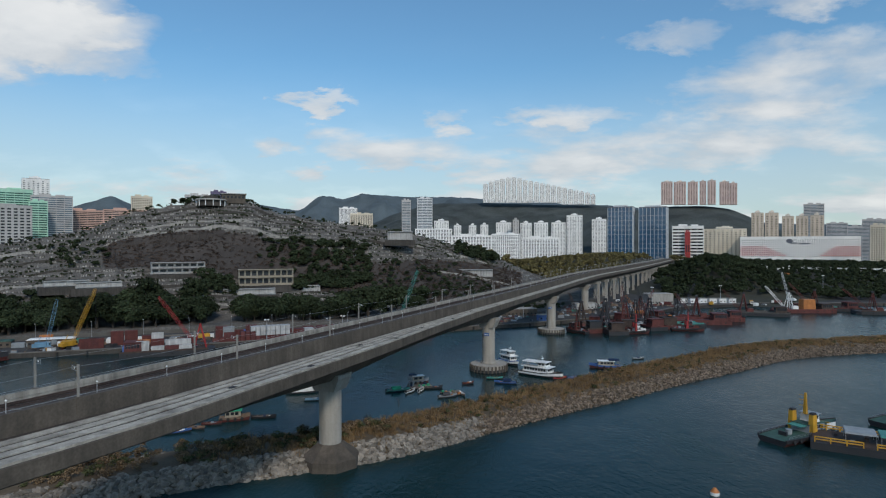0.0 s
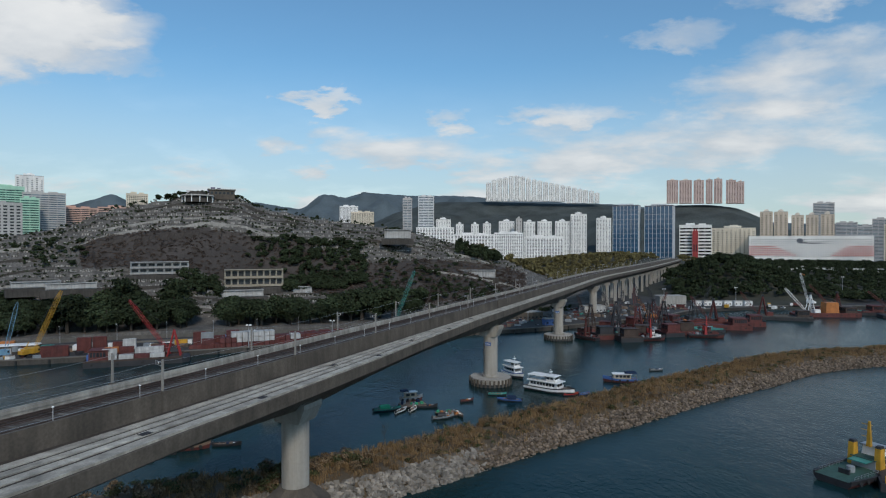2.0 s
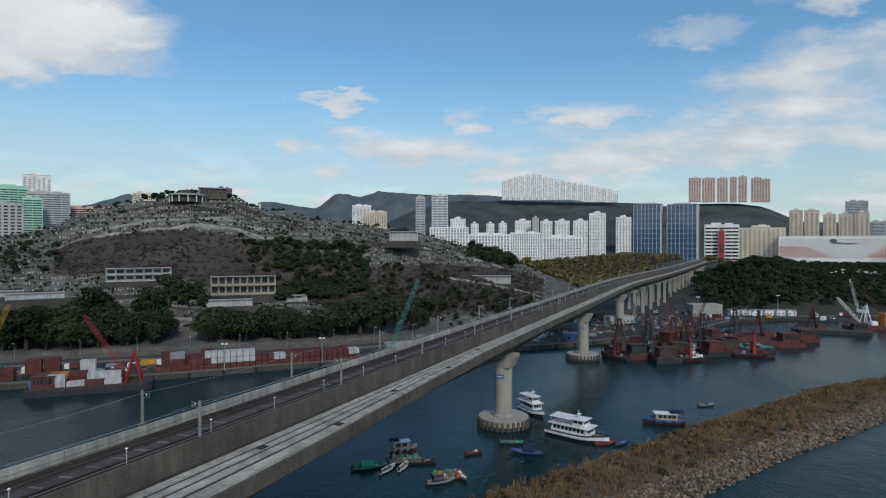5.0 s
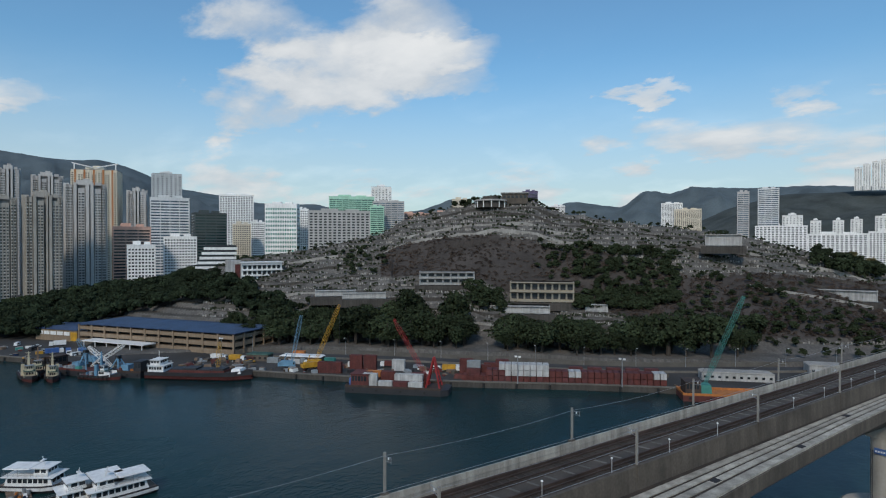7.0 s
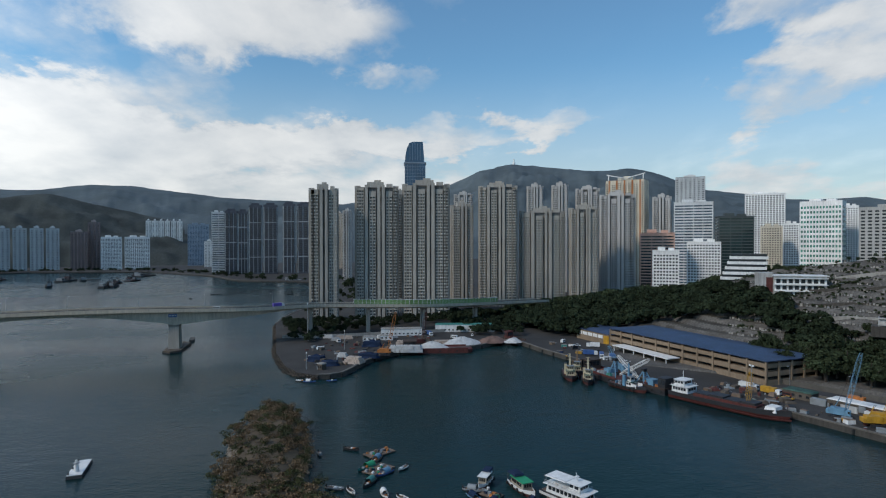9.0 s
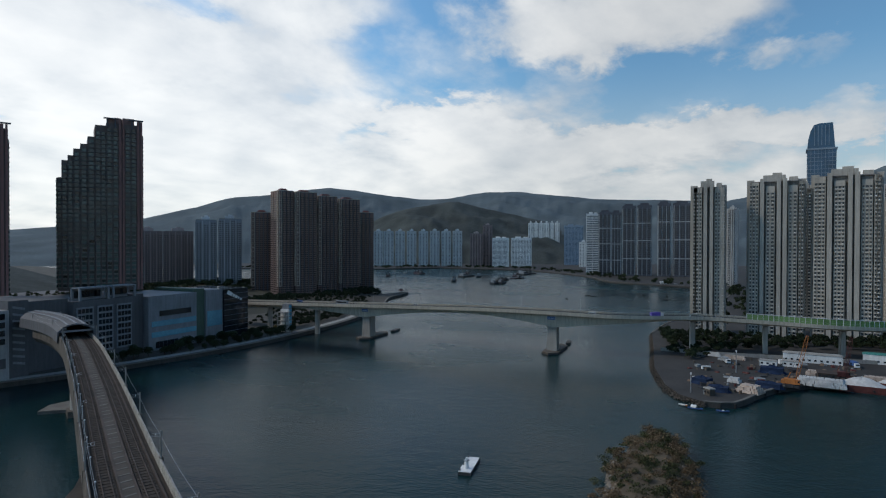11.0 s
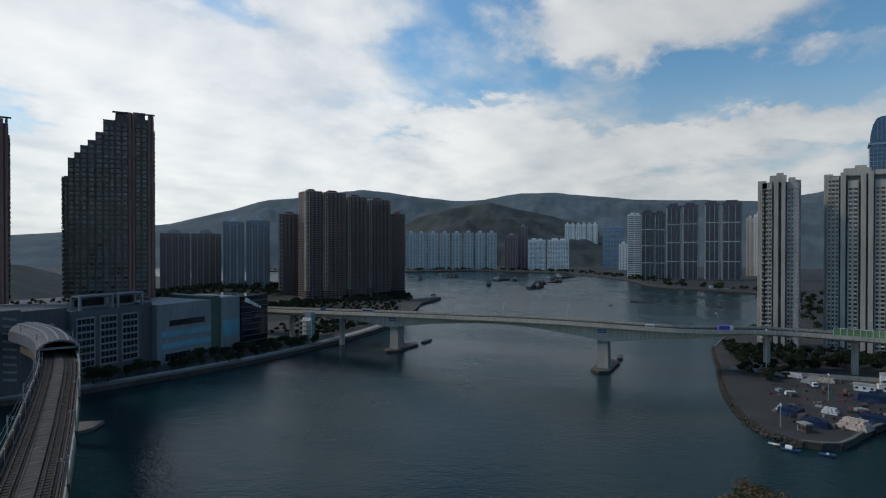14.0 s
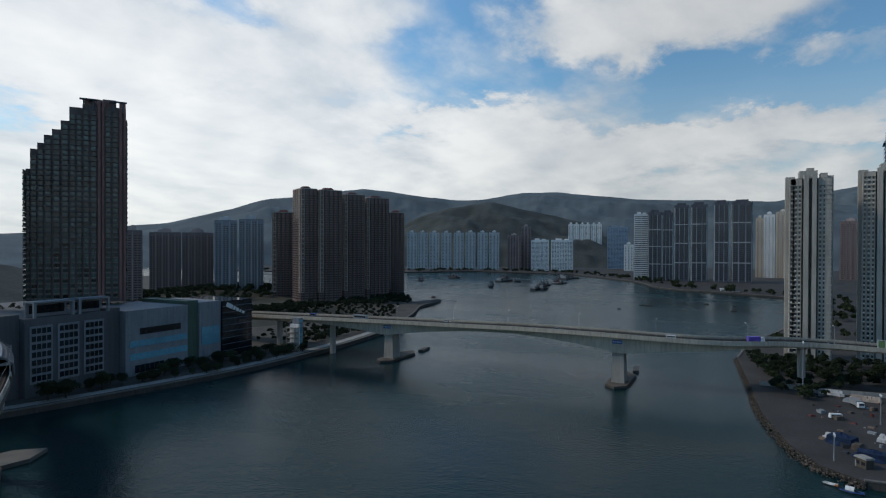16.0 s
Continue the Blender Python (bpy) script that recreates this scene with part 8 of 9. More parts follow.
def tug(x, y, turn, L=26, body=None, stack=None, house=None, label="black-hulled harbour tug with yellow funnels"):
    o = thing("tugboat", label, "boat", pose(x, y, 0, 0, 0, turn), "tugs and workboats")
    B = L * 0.33
    part("hull", hull_geo(L, B, 2.0, 0.38, 1.1, 0.85), [BLACK, DECKGREEN if stack is None else RED, RED], o)
    tyres(o, L, B, 1.3, 8)
    cabin(o, "deckhouse", -L * 0.06, L * 0.20, B * 0.27, 1.65, 3.9, house or GREYPAINT, True, 0.97, 0.2, DECKGREEN)
    cabin(o, "wheelhouse", L * 0.05, L * 0.15, B * 0.21, 4.07, 6.4, house or WHITE, True, 0.88, 0.3, STEEL)
    part("rear_shelter", Geo().box((-L * 0.16, -B * 0.2, 3.6), (-L * 0.05, B * 0.2, 3.85)), TEAL if stack is None else RED, o, "green shelter roof")
    for sy in (-1, 1):
        part("funnel", Geo().taper((-L * 0.055, sy * B * 0.30 - 0.75, 1.7), (L * 0.02, sy * B * 0.30 + 0.75, 7.0), 0.8), stack or YELLOW, o, "painted funnel")
        part("funnel_cap", Geo().taper((-L * 0.045, sy * B * 0.30 - 0.6, 7.0), (L * 0.01, sy * B * 0.30 + 0.6, 7.6), 0.9), BLACK, o)
        part("bow_screen", Geo().box((L * 0.20, sy * B * 0.34 - 0.06, 1.7), (L * 0.34, sy * B * 0.34 + 0.06, 3.6)), house or WHITE, o, "white bow screen")
    part("bow_rail", Geo().beam((L * 0.36, -B * 0.26, 2.6), (L * 0.36, B * 0.26, 2.6), 0.3), stack or YELLOW, o)
    part("mast", Geo().taper((L * 0.03 - 0.5, -0.5, 6.4), (L * 0.03 + 0.5, 0.5, 12.6), 0.4), stack or YELLOW, o)
    g = Geo()
    for z in (9.0, 10.6, 12):
        g.beam((-0.2, -1.2, z), (-0.2, 1.2, z), 0.12)
    part("yardarms", g, stack or YELLOW, o)
    part("winch", Geo().cyl(-L * 0.24, 0, 0.9, 0.9, 1.66, 3.0, 12), GREYPAINT, o)
    part("tow_bitts", Geo().box((-L * 0.34, -1.2, 1.66), (-L * 0.32, 1.2, 2.8)), stack or BLACK, o)
    rails(o, -L * 0.44, -L * 0.1, B * 0.40, 1.7, 0.9, STEEL)
    return o


def lattice(o, name, p, q, w, mt, bays=10, k=0.08):
    """A square lattice boom from p to q."""
    p, q = Vector(p), Vector(q)
    d = (q - p).normalized()
    s = d.cross(Vector((0, 0, 1))).normalized()
    u = s.cross(d)
    g = Geo()
    ring = []
    for i in range(bays + 1):
        t = i / bays
        ww = w * (0.35 + 0.65 * min(1, 4 * t, 5 * (1 - t) + 0.3)) / 2
        c = p.lerp(q, t)
        ring.append([c + s * a * ww + u * b * ww for a, b in ((-1, -1), (1, -1), (1, 1), (-1, 1))])
    for a, b in zip(ring, ring[1:]):
        for j in range(4):
            g.beam(a[j], b[j], k * 1.35)
            g.beam(a[j], b[(j + 1) % 4], k * 0.6)
            g.beam(b[j], b[(j + 1) % 4], k * 0.6)
    part(name, g, mt, o)


def crawler_crane(x, y, turn, reach, height, mt, z=2.2, label="lattice-boom crawler crane on the quay"):
    o = thing("crawler_crane", label, "crane", pose(x, y, z, 0, 0, turn), "cranes along the quay")
    for sy in (-1, 1):
        part("track", Geo().taper((-3.2, sy * 2.1 - 0.5, 0), (3.2, sy * 2.1 + 0.5, 1.2), 0.9), BLACK, o)
    part("turntable", Geo().cyl(0, 0, 1.3, 1.3, 1.0, 1.6, 16), BLACK, o)
    part("house", Geo().taper((-4.0, -1.7, 1.6), (1.4, 1.7, 4.0), 0.94), mt, o)
    c = part("cab", Geo().taper((1.4, -1.7, 1.7), (3.2, -0.2, 3.9), 0.85), mt, o)
    part("cab_window", Geo().box((2.3, -1.82, 2.6), (3.0, -1.55, 3.5)), WINDOW, c)
    part("counterweight", Geo().box((-5.0, -1.8, 1.6), (-4.0, 1.8, 3.2)), mt, o)
    lattice(o, "boom", (1.2, 0, 2.4), (reach, 0, height), 1.5, mt, max(8, int(height / 2)))
    part("gantry", Geo().beam((-2.5, 0, 4.0), (-1.0, 0, 7.2), 0.3), mt, o)
    for sy in (-0.5, 0.5):
        part("pendant_line", Geo().beam((-1.0, sy, 7.2), (reach * 0.98, sy, height - 0.2), 0.06), BLACK, o)
    part("hoist_line", Geo().beam((reach, 0, height), (reach, 0, height * 0.4), 0.06), BLACK, o)
    part("hook_block", Geo().box((reach - 0.3, -0.3, height * 0.4 - 1), (reach + 0.3, 0.3, height * 0.4)), BLACK, o)
    return o


def derrick_barge(x, y, turn, L=36, W=13, reach=22, height=24, frame=None, hullm=None, deck=None, label="rusty derrick barge with an A-frame crane", cargo="", house=None, tall=15, boom=None):
    o = thing("derrick_barge", label, "barge", pose(x, y, 0, 0, 0, turn), "barges moored along the quays")
    hullm, frame, H = hullm or BLACK, frame or RED, 2.4
    g = Geo()
    g.prism([(-L / 2, -W / 2), (L / 2 - 3, -W / 2), (L / 2, -W / 2 + 2), (L / 2, W / 2 - 2), (L / 2 - 3, W / 2), (-L / 2, W / 2)], -0.8, H)
    part("hull", g, hullm, o)
    g = Geo()
    for a, b, c, d in ((-L / 2, -W / 2, L / 2 - 3, -W / 2 + 0.4), (-L / 2, W / 2 - 0.4, L / 2 - 3, W / 2), (-L / 2, -W / 2 + 0.4, -L / 2 + 0.4, W / 2 - 0.4)):
        g.box((a, b, H), (c, d, H + 0.9))
    part("bulwark", g, deck or hullm, o)
    part("deck_plating", Geo().box((-L / 2 + 0.5, -W / 2 + 0.5, H), (L / 2 - 3, W / 2 - 0.5, H + 0.08)), deck or RUST, o)
    tyres(o, L, W, 1.4, 4)
    cabin(o, "deckhouse", -L * 0.46, -L * 0.28, W * 0.34, H + 0.09, H + 5, house or rng.choice((RED, RED, RUST, RUST, BLACK)), True, 0.96, 0.3)
    if reach:
        bx = L * 0.26
        for sy in (-1, 1):
            part("a_frame_leg", Geo().beam((bx - 4, sy * 3.0, H), (bx - 1.5, sy * 0.7, H + tall), 0.6), frame, o)
            part("a_frame_leg", Geo().beam((bx + 1.5, sy * 2.6, H), (bx - 1.5, sy * 0.7, H + tall), 0.5), frame, o)
        for k in range(1, 4):
            part("a_frame_tie", Geo().beam((bx - 4 + 0.5 * k, -3.0 + 0.46 * k, H + tall * 0.2 * k), (bx - 4 + 0.5 * k, 3.0 - 0.46 * k, H + tall * 0.2 * k), 0.32), frame, o)
            part("a_frame_brace", Geo().beam((bx - 4 + 0.5 * k, -3.0 + 0.46 * k, H + tall * 0.2 * k), (bx - 3.5 + 0.5 * k, 2.54 - 0.46 * k, H + tall * 0.2 * (k + 1)), 0.2), frame, o)
        part("frame_head", Geo().box((bx - 2.3, -1.1, H + tall - 0.4), (bx - 0.7, 1.1, H + tall + 1)), BLACK, o)
        lattice(o, "boom", (bx + 1.5, 0, H + 1.2), (bx + reach, 0, height), 1.5, boom or frame, 12, 0.12)
        part("stay_line", Geo().beam((bx - 1.5, 0, H + tall + 0.6), (bx + reach, 0, height), 0.09), BLACK, o)
        part("winch_house", Geo().taper((bx - 8.5, -2.2, H), (bx - 4.4, 2.2, H + 3), 0.92), frame, o)
    if cargo == "heap":
        heap(o, -L * 0.05, 0, H, L * 0.26, W * 0.40, 4.2, WHITEBAG)
    elif cargo == "scrap":
        for i in range(8):
            s = rnd(0.5, 1.3)
            xx, yy = rnd(-L * 0.24, L * 0.2), rnd(-W * 0.34, W * 0.34)
            part("scrap_bundle", Geo().taper((xx - s * 1.5, yy - s, H + 0.09), (xx + s * 1.5, yy + s, H + 0.2 + s * 1.3), 0.75), (RUST, RED, GREYPAINT, TEAL, ORANGE, BLACK)[rng.randrange(6)], o)
    return o


WHITEBAG = mat("white_sacks", (0.48, 0.48, 0.47), 0.85, 0.15, 0.5, 0.05, isl=0.2)
CRUMB = mat("reddish_rubble", (0.17, 0.105, 0.085), 0.95, 0.3, 0.3, 0.1)


def heap(parent, x, y, z, rx, ry, h, mt, name="heap"):
    """A loose pile with an uneven surface."""
    g = Geo()
    n, m = 20, 7
    sd = rnd(0, 50)
    for j in range(m + 1):
        t = j / m
        for i in range(n):
            a = 2 * math.pi * i / n
            k = (1 - t) * (1 + 0.18 * noise.noise(Vector((math.cos(a) * 2, math.sin(a) * 2, sd))))
            g.v.append((x + rx * k * math.cos(a), y + ry * k * math.sin(a), z + h * (1 - (1 - t) ** 1.5) * (1 + 0.22 * noise.noise(Vector((a * 2, t * 5, sd))))))
    for j in range(m):
        for i in range(n):
            a, b = j * n + i, j * n + (i + 1) % n
            g.f.append((a, b, b + n, a + n))
            g.k.append(0)
    g.f.append(tuple(m * n + i for i in range(n)))
    g.k.append(0)
    return part(name, g, mt, parent) if parent else g


def cargo_ship(x, y, turn, L=46, label="red and black coaster with a white deckhouse"):
    o = thing("cargo_ship", label, "ship", pose(x, y, 0, 0, 0, turn), "tugs and workboats")
    B = 9.5
    part("hull", hull_geo(L, B, 3.4, 0.16, 1.2, 0.9, -0.6, 12), [BLACK, RUST, RED], o)
    part("boot_top", hull_geo(L * 0.998, B * 1.02, 1.0, 0.16, 0.1, 0.9, -0.4, 12), [RED, RED, RED], o, "red waterline band")
    cabin(o, "bridge_house", -L * 0.47, -L * 0.31, B * 0.40, 3.2, 6.0, WHITE, True, 0.98, 0.4)
    cabin(o, "wheelhouse", -L * 0.45, -L * 0.35, B * 0.34, 6.16, 8.6, WHITE, True, 0.92, 0.4)
    part("forecastle", Geo().taper((L * 0.36, -B * 0.36, 3.2), (L * 0.46, B * 0.36, 5.2), 0.8), WHITE, o)
    part("hatch_coaming", Geo().box((-L * 0.26, -B * 0.36, 3.06), (L * 0.30, B * 0.36, 4.3)), RED, o)
    for i in range(4):
        part("hatch_cover", Geo().box((-L * 0.25 + i * L * 0.137, -B * 0.33, 4.31), (-L * 0.25 + (i + 0.94) * L * 0.137, B * 0.33, 4.7 + 0.5 * (i % 2))), BLACK, o)
    lattice(o, "derrick", (L * 0.2, 0, 4.0), (L * 0.22, 0, 17), 1.6, YELLOW, 8)
    part("mast", Geo().beam((-L * 0.4, 0, 8.7), (-L * 0.4, 0, 12.5), 0.2), WHITE, o)
    rails(o, -L * 0.47, -L * 0.32, B * 0.42, 6.16, 0.9, WHITE)
    return o


# moored near the viaduct
motor_yacht(42, 253, -38, 19, label="large white tour yacht with tiered decks")
motor_yacht(31.5, 279, -62, 13, BLUE, "white patrol launch with a short mast")
wooden_launch(74, 269, 172, 13, WHITE, BLUE, "blue-hulled fishing launch with a white deckhouse")
sampan(96, 290, 10, 6, GREYPAINT)
sampan(10, 238, 25, 5, RED)
sampan(21.5, 247, -5, 6.5, TEAL)
sampan(25.5, 239, 170, 8.5, BLUE, BLUETARP, label="blue workboat with a small canopy")
sampan(49, 247, 15, 6, REDBRIGHT)
sampan(54, 247.5, 30, 5, BLUE)
raft(-9, 233, 20, 9, 6)
sampan(-17.5, 226.5, 20, 9, TEAL, GREEN, label="long sampan under a green canopy")
sampan(-12.5, 225, 60, 6, WHITE)
sampan(-8.5, 227, 70, 5.5, WHITE)
wooden_launch(-10, 238.5, 20, 8, WHITE, GREYPAINT, "small grey launch with a white cabin")
sampan(-4, 230.5, 10, 7, BLACK)
raft(3.5, 222, 20, 8, 6)
sampan(1.5, 217.5, 20, 7, GREYPAINT, BLACK)
sampan(7, 221, -70, 6, TIMBER)
motor_yacht(-53, 225, 15, 14, WHITE, "white speedboat with a low cabin")
sampan(-46.5, 213, 10, 7, SKYBLUE)
sampan(-58.5, 191.5, 5, 7.5, BLACK)
wooden_launch(-67, 188.5, 15, 9, GREEN, TIMBER, "wooden launch under a bright green canvas")
sampan(-72.5, 184, 5, 6, RED)
sampan(-80, 176, 20, 8, BLUE)
sampan(-76, 180, -10, 6, TIMBER)
# moored in the basin
motor_yacht(-163, 175.5, 30, 19, BLACK, "white and black pleasure junk with an upper deck")
motor_yacht(-146, 177, -105, 20, BLACK, "long white pleasure yacht with a curved roof")
motor_yacht(-141, 181, -105, 20, BLACK, "long white pleasure yacht beside its twin")
wooden_launch(-173.5, 164.5, 12, 12, GREEN, WHITE, "wooden launch with green roof and blue awning")
wooden_launch(-179, 155, -35, 9, WHITE, WHITE, "small white launch with a canvas top")
raft(-157, 168, 15, 11, 6)
raft(-163, 170.5, -20, 8, 5)
sampan(-165.5, 165, 20, 4, BLUE, BLUETARP)
sampan(-171, 150, 20, 7, SKYBLUE, BLUETARP)
sampan(-166.5, 153.5, -40, 7.5, TEAL, BLUETARP)
raft(-172, 155, 40, 6, 4)
sampan(-164, 149, 10, 6, WHITE)
sampan(-176, 151, 60, 6.5, GREYPAINT, GREYPAINT)
raft(-211, 127.5, -60, 10, 5)
sampan(-205, 126, -30, 7, TIMBER, SKYBLUE)
sampan(-216.5, 118.5, 60, 5.5, BLACK)
sampan(-196, 133.5, -40, 5, WHITE)
raft(-196.5, 126, -45, 9, 6)
sampan(-199, 123, -50, 8, TEAL, GREEN)
sampan(-193, 127.5, -50, 7, BLUE, SKYBLUE)
sampan(-187, 122.5, -30, 7.5, BLACK, TEAL)
sampan(-182, 117, 20, 5, WHITE)
sampan(-185, 112.5, 60, 5.5, GREYPAINT)
sampan(-214, 108, 10, 4, GREYPAINT)
sampan(-178, 126, 10, 6, WHITE, WHITE)
sampan(-174, 131, 30, 6, WHITE)
sampan(-318, 102, 70, 6, BLUE, WHITE)
sampan(-322, 97, 60, 4, WHITE)
sampan(-318, 113, 80, 5, BLUE)
# tugs and pontoons off the breakwater
tug(106, 173, 28, 30)
tug(147, 186, 25, 28)
pon = thing("work_pontoon", "dark steel pontoon with yellow rails and green sheets", "barge", pose(122, 158, 0, 0, 0, -30), "barges moored along the quays")
part("hull", Geo().box((-20, -7, -0.8), (22, 7, 2.0)), BLACK, pon)
part("deck_plating", Geo().box((-19.5, -6.5, 2.0), (21.5, 6.5, 2.1)), RUST, pon)
for x0, x1, yy in ((-19, -8, -6.6), (-5, 4, -6.6), (7, 18, -6.6), (-19, -9, 6.6), (-4, 8, 6.6)):
    g = Geo()
    for z in (2.8, 3.5):
        g.beam((x0, yy, z), (x1, yy, z), 0.28)
    for i in range(4):
        xx = x0 + (x1 - x0) * i / 3
        g.beam((xx, yy, 2.0), (xx, yy, 3.6), 0.3)
    part("yellow_rail", g, YELLOW, pon, "yellow mooring rail")
for x0, mt in ((-4, TEAL), (4.5, TEAL), (-12, GREYPAINT)):
    part("sheet_roof", Geo().taper((x0, -3.5, 4.6), (x0 + 7.5, 3.5, 5.0), 0.96), mt, pon, "green canvas sheet")
    for xx in (x0 + 0.3, x0 + 7.2):
        for yy in (-3.2, 3.2):
            part("sheet_post", Geo().beam((xx, yy, 2.1), (xx, yy, 4.6), 0.12), STEEL, pon)
for i in range(10):
    s = rnd(0.4, 0.9)
    xx, yy = rnd(-17, 19), rnd(-5, 5)
    part("deck_crate", Geo().box((xx - s, yy - s * 0.7, 2.1), (xx + s, yy + s * 0.7, 2.1 + s)), (RUST, GREYPAINT, BLACK, TIMBER)[rng.randrange(4)], pon)
buoy = thing("mooring_buoy", "small red and white mooring buoy", "buoy", pose(61, 132, 0))
part("drum", Geo().cyl(0, 0, 1.0, 1.0, -0.4, 0.7, 16), WHITE, buoy)
part("cone", Geo().cyl(0, 0, 1.0, 0.3, 0.7, 1.6, 16), ORANGE, buoy)
# vessels along the basin quay
cargo_ship(-236, 276, 25, 48)
TUGCREAM = mat("cream_boat_paint", (0.55, 0.48, 0.33), 0.6, 0.15, 0.5, stain=0.25)
tug(-312, 243, -20, 20, None, TIMBER, TUGCREAM, "cream-housed tug with a brown funnel")
tug(-303, 235, -18, 22, None, TUGCREAM, TUGCREAM, "cream-housed harbour tug at a berth")
tug(-292, 240, -25, 18, None, TUGCREAM, TUGCREAM, "small cream-housed tug at the quay")
tug(-274, 252, 20, 20, None, SKYBLUE, WHITE, "white tug with a tall pale-blue mast")
derrick_barge(-298, 253, 12, 34, 12, 22, 15, SKYBLUE, BLACK, RED, "derrick barge with a pale-blue A-frame and white boom", "scrap", None, 8, WHITE)
derrick_barge(-270, 262, 200, 22, 9, 15, 13, SKYBLUE, BLACK, RUST, "small dark work barge with a white boom", "scrap", BLACK, 6, WHITE)
derrick_barge(-388, 180, 83, 46, 13, 0, 0, RED, RED, RED, "red barge loaded with a pale heap", "heap")
derrick_barge(-408, 240, 20, 20, 8, 0, 0, ORANGE, BLACK, RUST, "small dark barge with orange gear", "scrap")
lash = derrick_barge(-142, 305, 21, 44, 13, 0, 0, REDBRIGHT, BLACK, RUST, "black container barge with a red derrick", "", RED)
bx = 15
for sy in (-1, 1):
    part("a_frame_leg", Geo().beam((bx - 3, sy * 3.0, 2.4), (bx, sy * 0.9, 15), 0.55), REDBRIGHT, lash)
    part("a_frame_leg", Geo().beam((bx + 3, sy * 3.0, 2.4), (bx, sy * 0.9, 15), 0.55), REDBRIGHT, lash)
for k in range(1, 5):
    part("a_frame_tie", Geo().beam((bx - 3 + 0.6 * k, -3 + 0.42 * k, 2.4 + 2.5 * k), (bx - 3 + 0.6 * k, 3 - 0.42 * k, 2.4 + 2.5 * k), 0.3), REDBRIGHT, lash)
    part("a_frame_tie", Geo().beam((bx + 3 - 0.6 * k, -3 + 0.42 * k, 2.4 + 2.5 * k), (bx + 3 - 0.6 * k, 3 - 0.42 * k, 2.4 + 2.5 * k), 0.3), REDBRIGHT, lash)
lattice(lash, "boom", (bx - 1.5, 0, 3.5), (-6, 14, 28.6), 1.3, REDBRIGHT, 14)
part("stay_line", Geo().beam((bx, 0, 15), (-6, 14, 28.4), 0.07), BLACK, lash)
part("engine_house", Geo().box((-21, -4, 2.5), (-15, 4, 5.6)), BLUE, lash, "blue engine house")
gb = derrick_barge(-22, 362, 22, 34, 12, 0, 0, TEAL, RED, ORANGE, "orange and red barge carrying a teal crane", "")
lattice(gb, "boom", (-8, 0, 4), (16, 26, 39.5), 1.6, TEAL, 18)
part("crane_house", Geo().taper((-12, -2.5, 2.5), (-5, 2.5, 6), 0.9), TEAL, gb)
part("stay_line", Geo().beam((-10, 0, 7), (16, 26, 39), 0.07), BLACK, gb)
# barge cluster beyond the viaduct
for x, y, t, L, W, r, h, fm, hm, dk, cg in ((95, 392, 100, 34, 12, 20, 22, RUST, RED, RUST, "scrap"), (108, 384, 95, 36, 13, 22, 25, BLACK, BLACK, RUST, "scrap"), (124, 398, 80, 36, 13, 18, 27, RED, RED, RED, "scrap"), (137, 404, 105, 38, 13, 16, 30, BLACK, BLACK, RED, "scrap"),
                                           (150, 414, 100, 40, 14, 20, 26, BLACK, RED, RUST, "scrap"), (178, 424, 172, 52, 15, 0, 0, RED, RED, RED, ""), (165, 404, 10, 30, 11, 0, 0, RED, BLACK, TEAL, "scrap"),
                                           (252, 472, 160, 44, 14, 14, 20, RED, BLACK, CONCRETE_DARK, ""), (300, 492, 178, 48, 14, 18, 22, WHITE, RED, RED, ""), (362, 478, 165, 50, 15, 20, 20, RED, BLACK, RUST, "scrap"), (410, 500, 170, 44, 14, 16, 20, BLACK, RED, RUST, "scrap"), (450, 470, 150, 40, 14, 12, 18, RED, BLACK, RUST, ""),
                                           (112, 414, 60, 38, 13, 18, 24, BLACK, RED, RED, "scrap"), (140, 432, 40, 40, 13, 16, 22, RED, RED, RUST, "scrap"), (172, 446, 30, 40, 13, 18, 26, BLACK, RED, RED, "scrap"), (200, 440, 170, 44, 13, 14, 20, RED, RED, RED, "scrap"), (330, 505, 175, 48, 14, 20, 24, RED, BLACK, RED, "scrap"), (505, 480, 165, 50, 15, 18, 22, BLACK, BLACK, RED, "scrap")):
    derrick_barge(x, y, t, L, W, r, h, fm, hm, dk, "rusty red and black derrick barge at its berth", cg)
tug(86, 378, 130, 16, None, RED, RED, "small red and black tug among barges")
tug(122, 374, 8, 18, None, REDBRIGHT, WHITE, "tug with a bright red and white wheelhouse")
tug(160, 386, -8, 20, None, REDBRIGHT, RED, "low red tug with a black bow")
part("orange_house", Geo().taper((-9, -4, 2.5), (1, 4, 11), 0.92), ORANGE, bpy.data.objects["derrick_barge.014"] if "derrick_barge.014" in bpy.data.objects else lash, "tall orange deckhouse")
# ships in the far anchorage
for x, y, t, L in ((-1150, -513, 200, 30), (-1100, -338, 190, 26), (-1052, -232, 170, 32), (-1273, -267, 185, 36), (-1400, -285, 180, 34), (-1313, -523, 190, 36), (-1220, -330, 200, 32), (-1330, -400, 180, 38), (-1120, -250, 170, 28), (-1276, -497, 172, 44), (-1055, -321, 200, 24), (-1211, -356, 165, 48), (-1032, -230, 190, 30), (-1045, -222, 180, 26), (-1134, -246, 175, 34), (-1200, -239, 170, 44), (-1359, -264, 168, 60), (-1405, -295, 185, 40)):
    if rng.random() < 0.6:
        tug(x, y, t + rnd(-20, 20), L, None, BLACK, GREYPAINT, "grey working vessel anchored in the channel")
    else:
        derrick_barge(x, y, t + rnd(-20, 20), L, L * 0.32, 8, 9, BLACK, BLACK, BLACK, "dark barge anchored in the channel", "", GREYPAINT, 7)
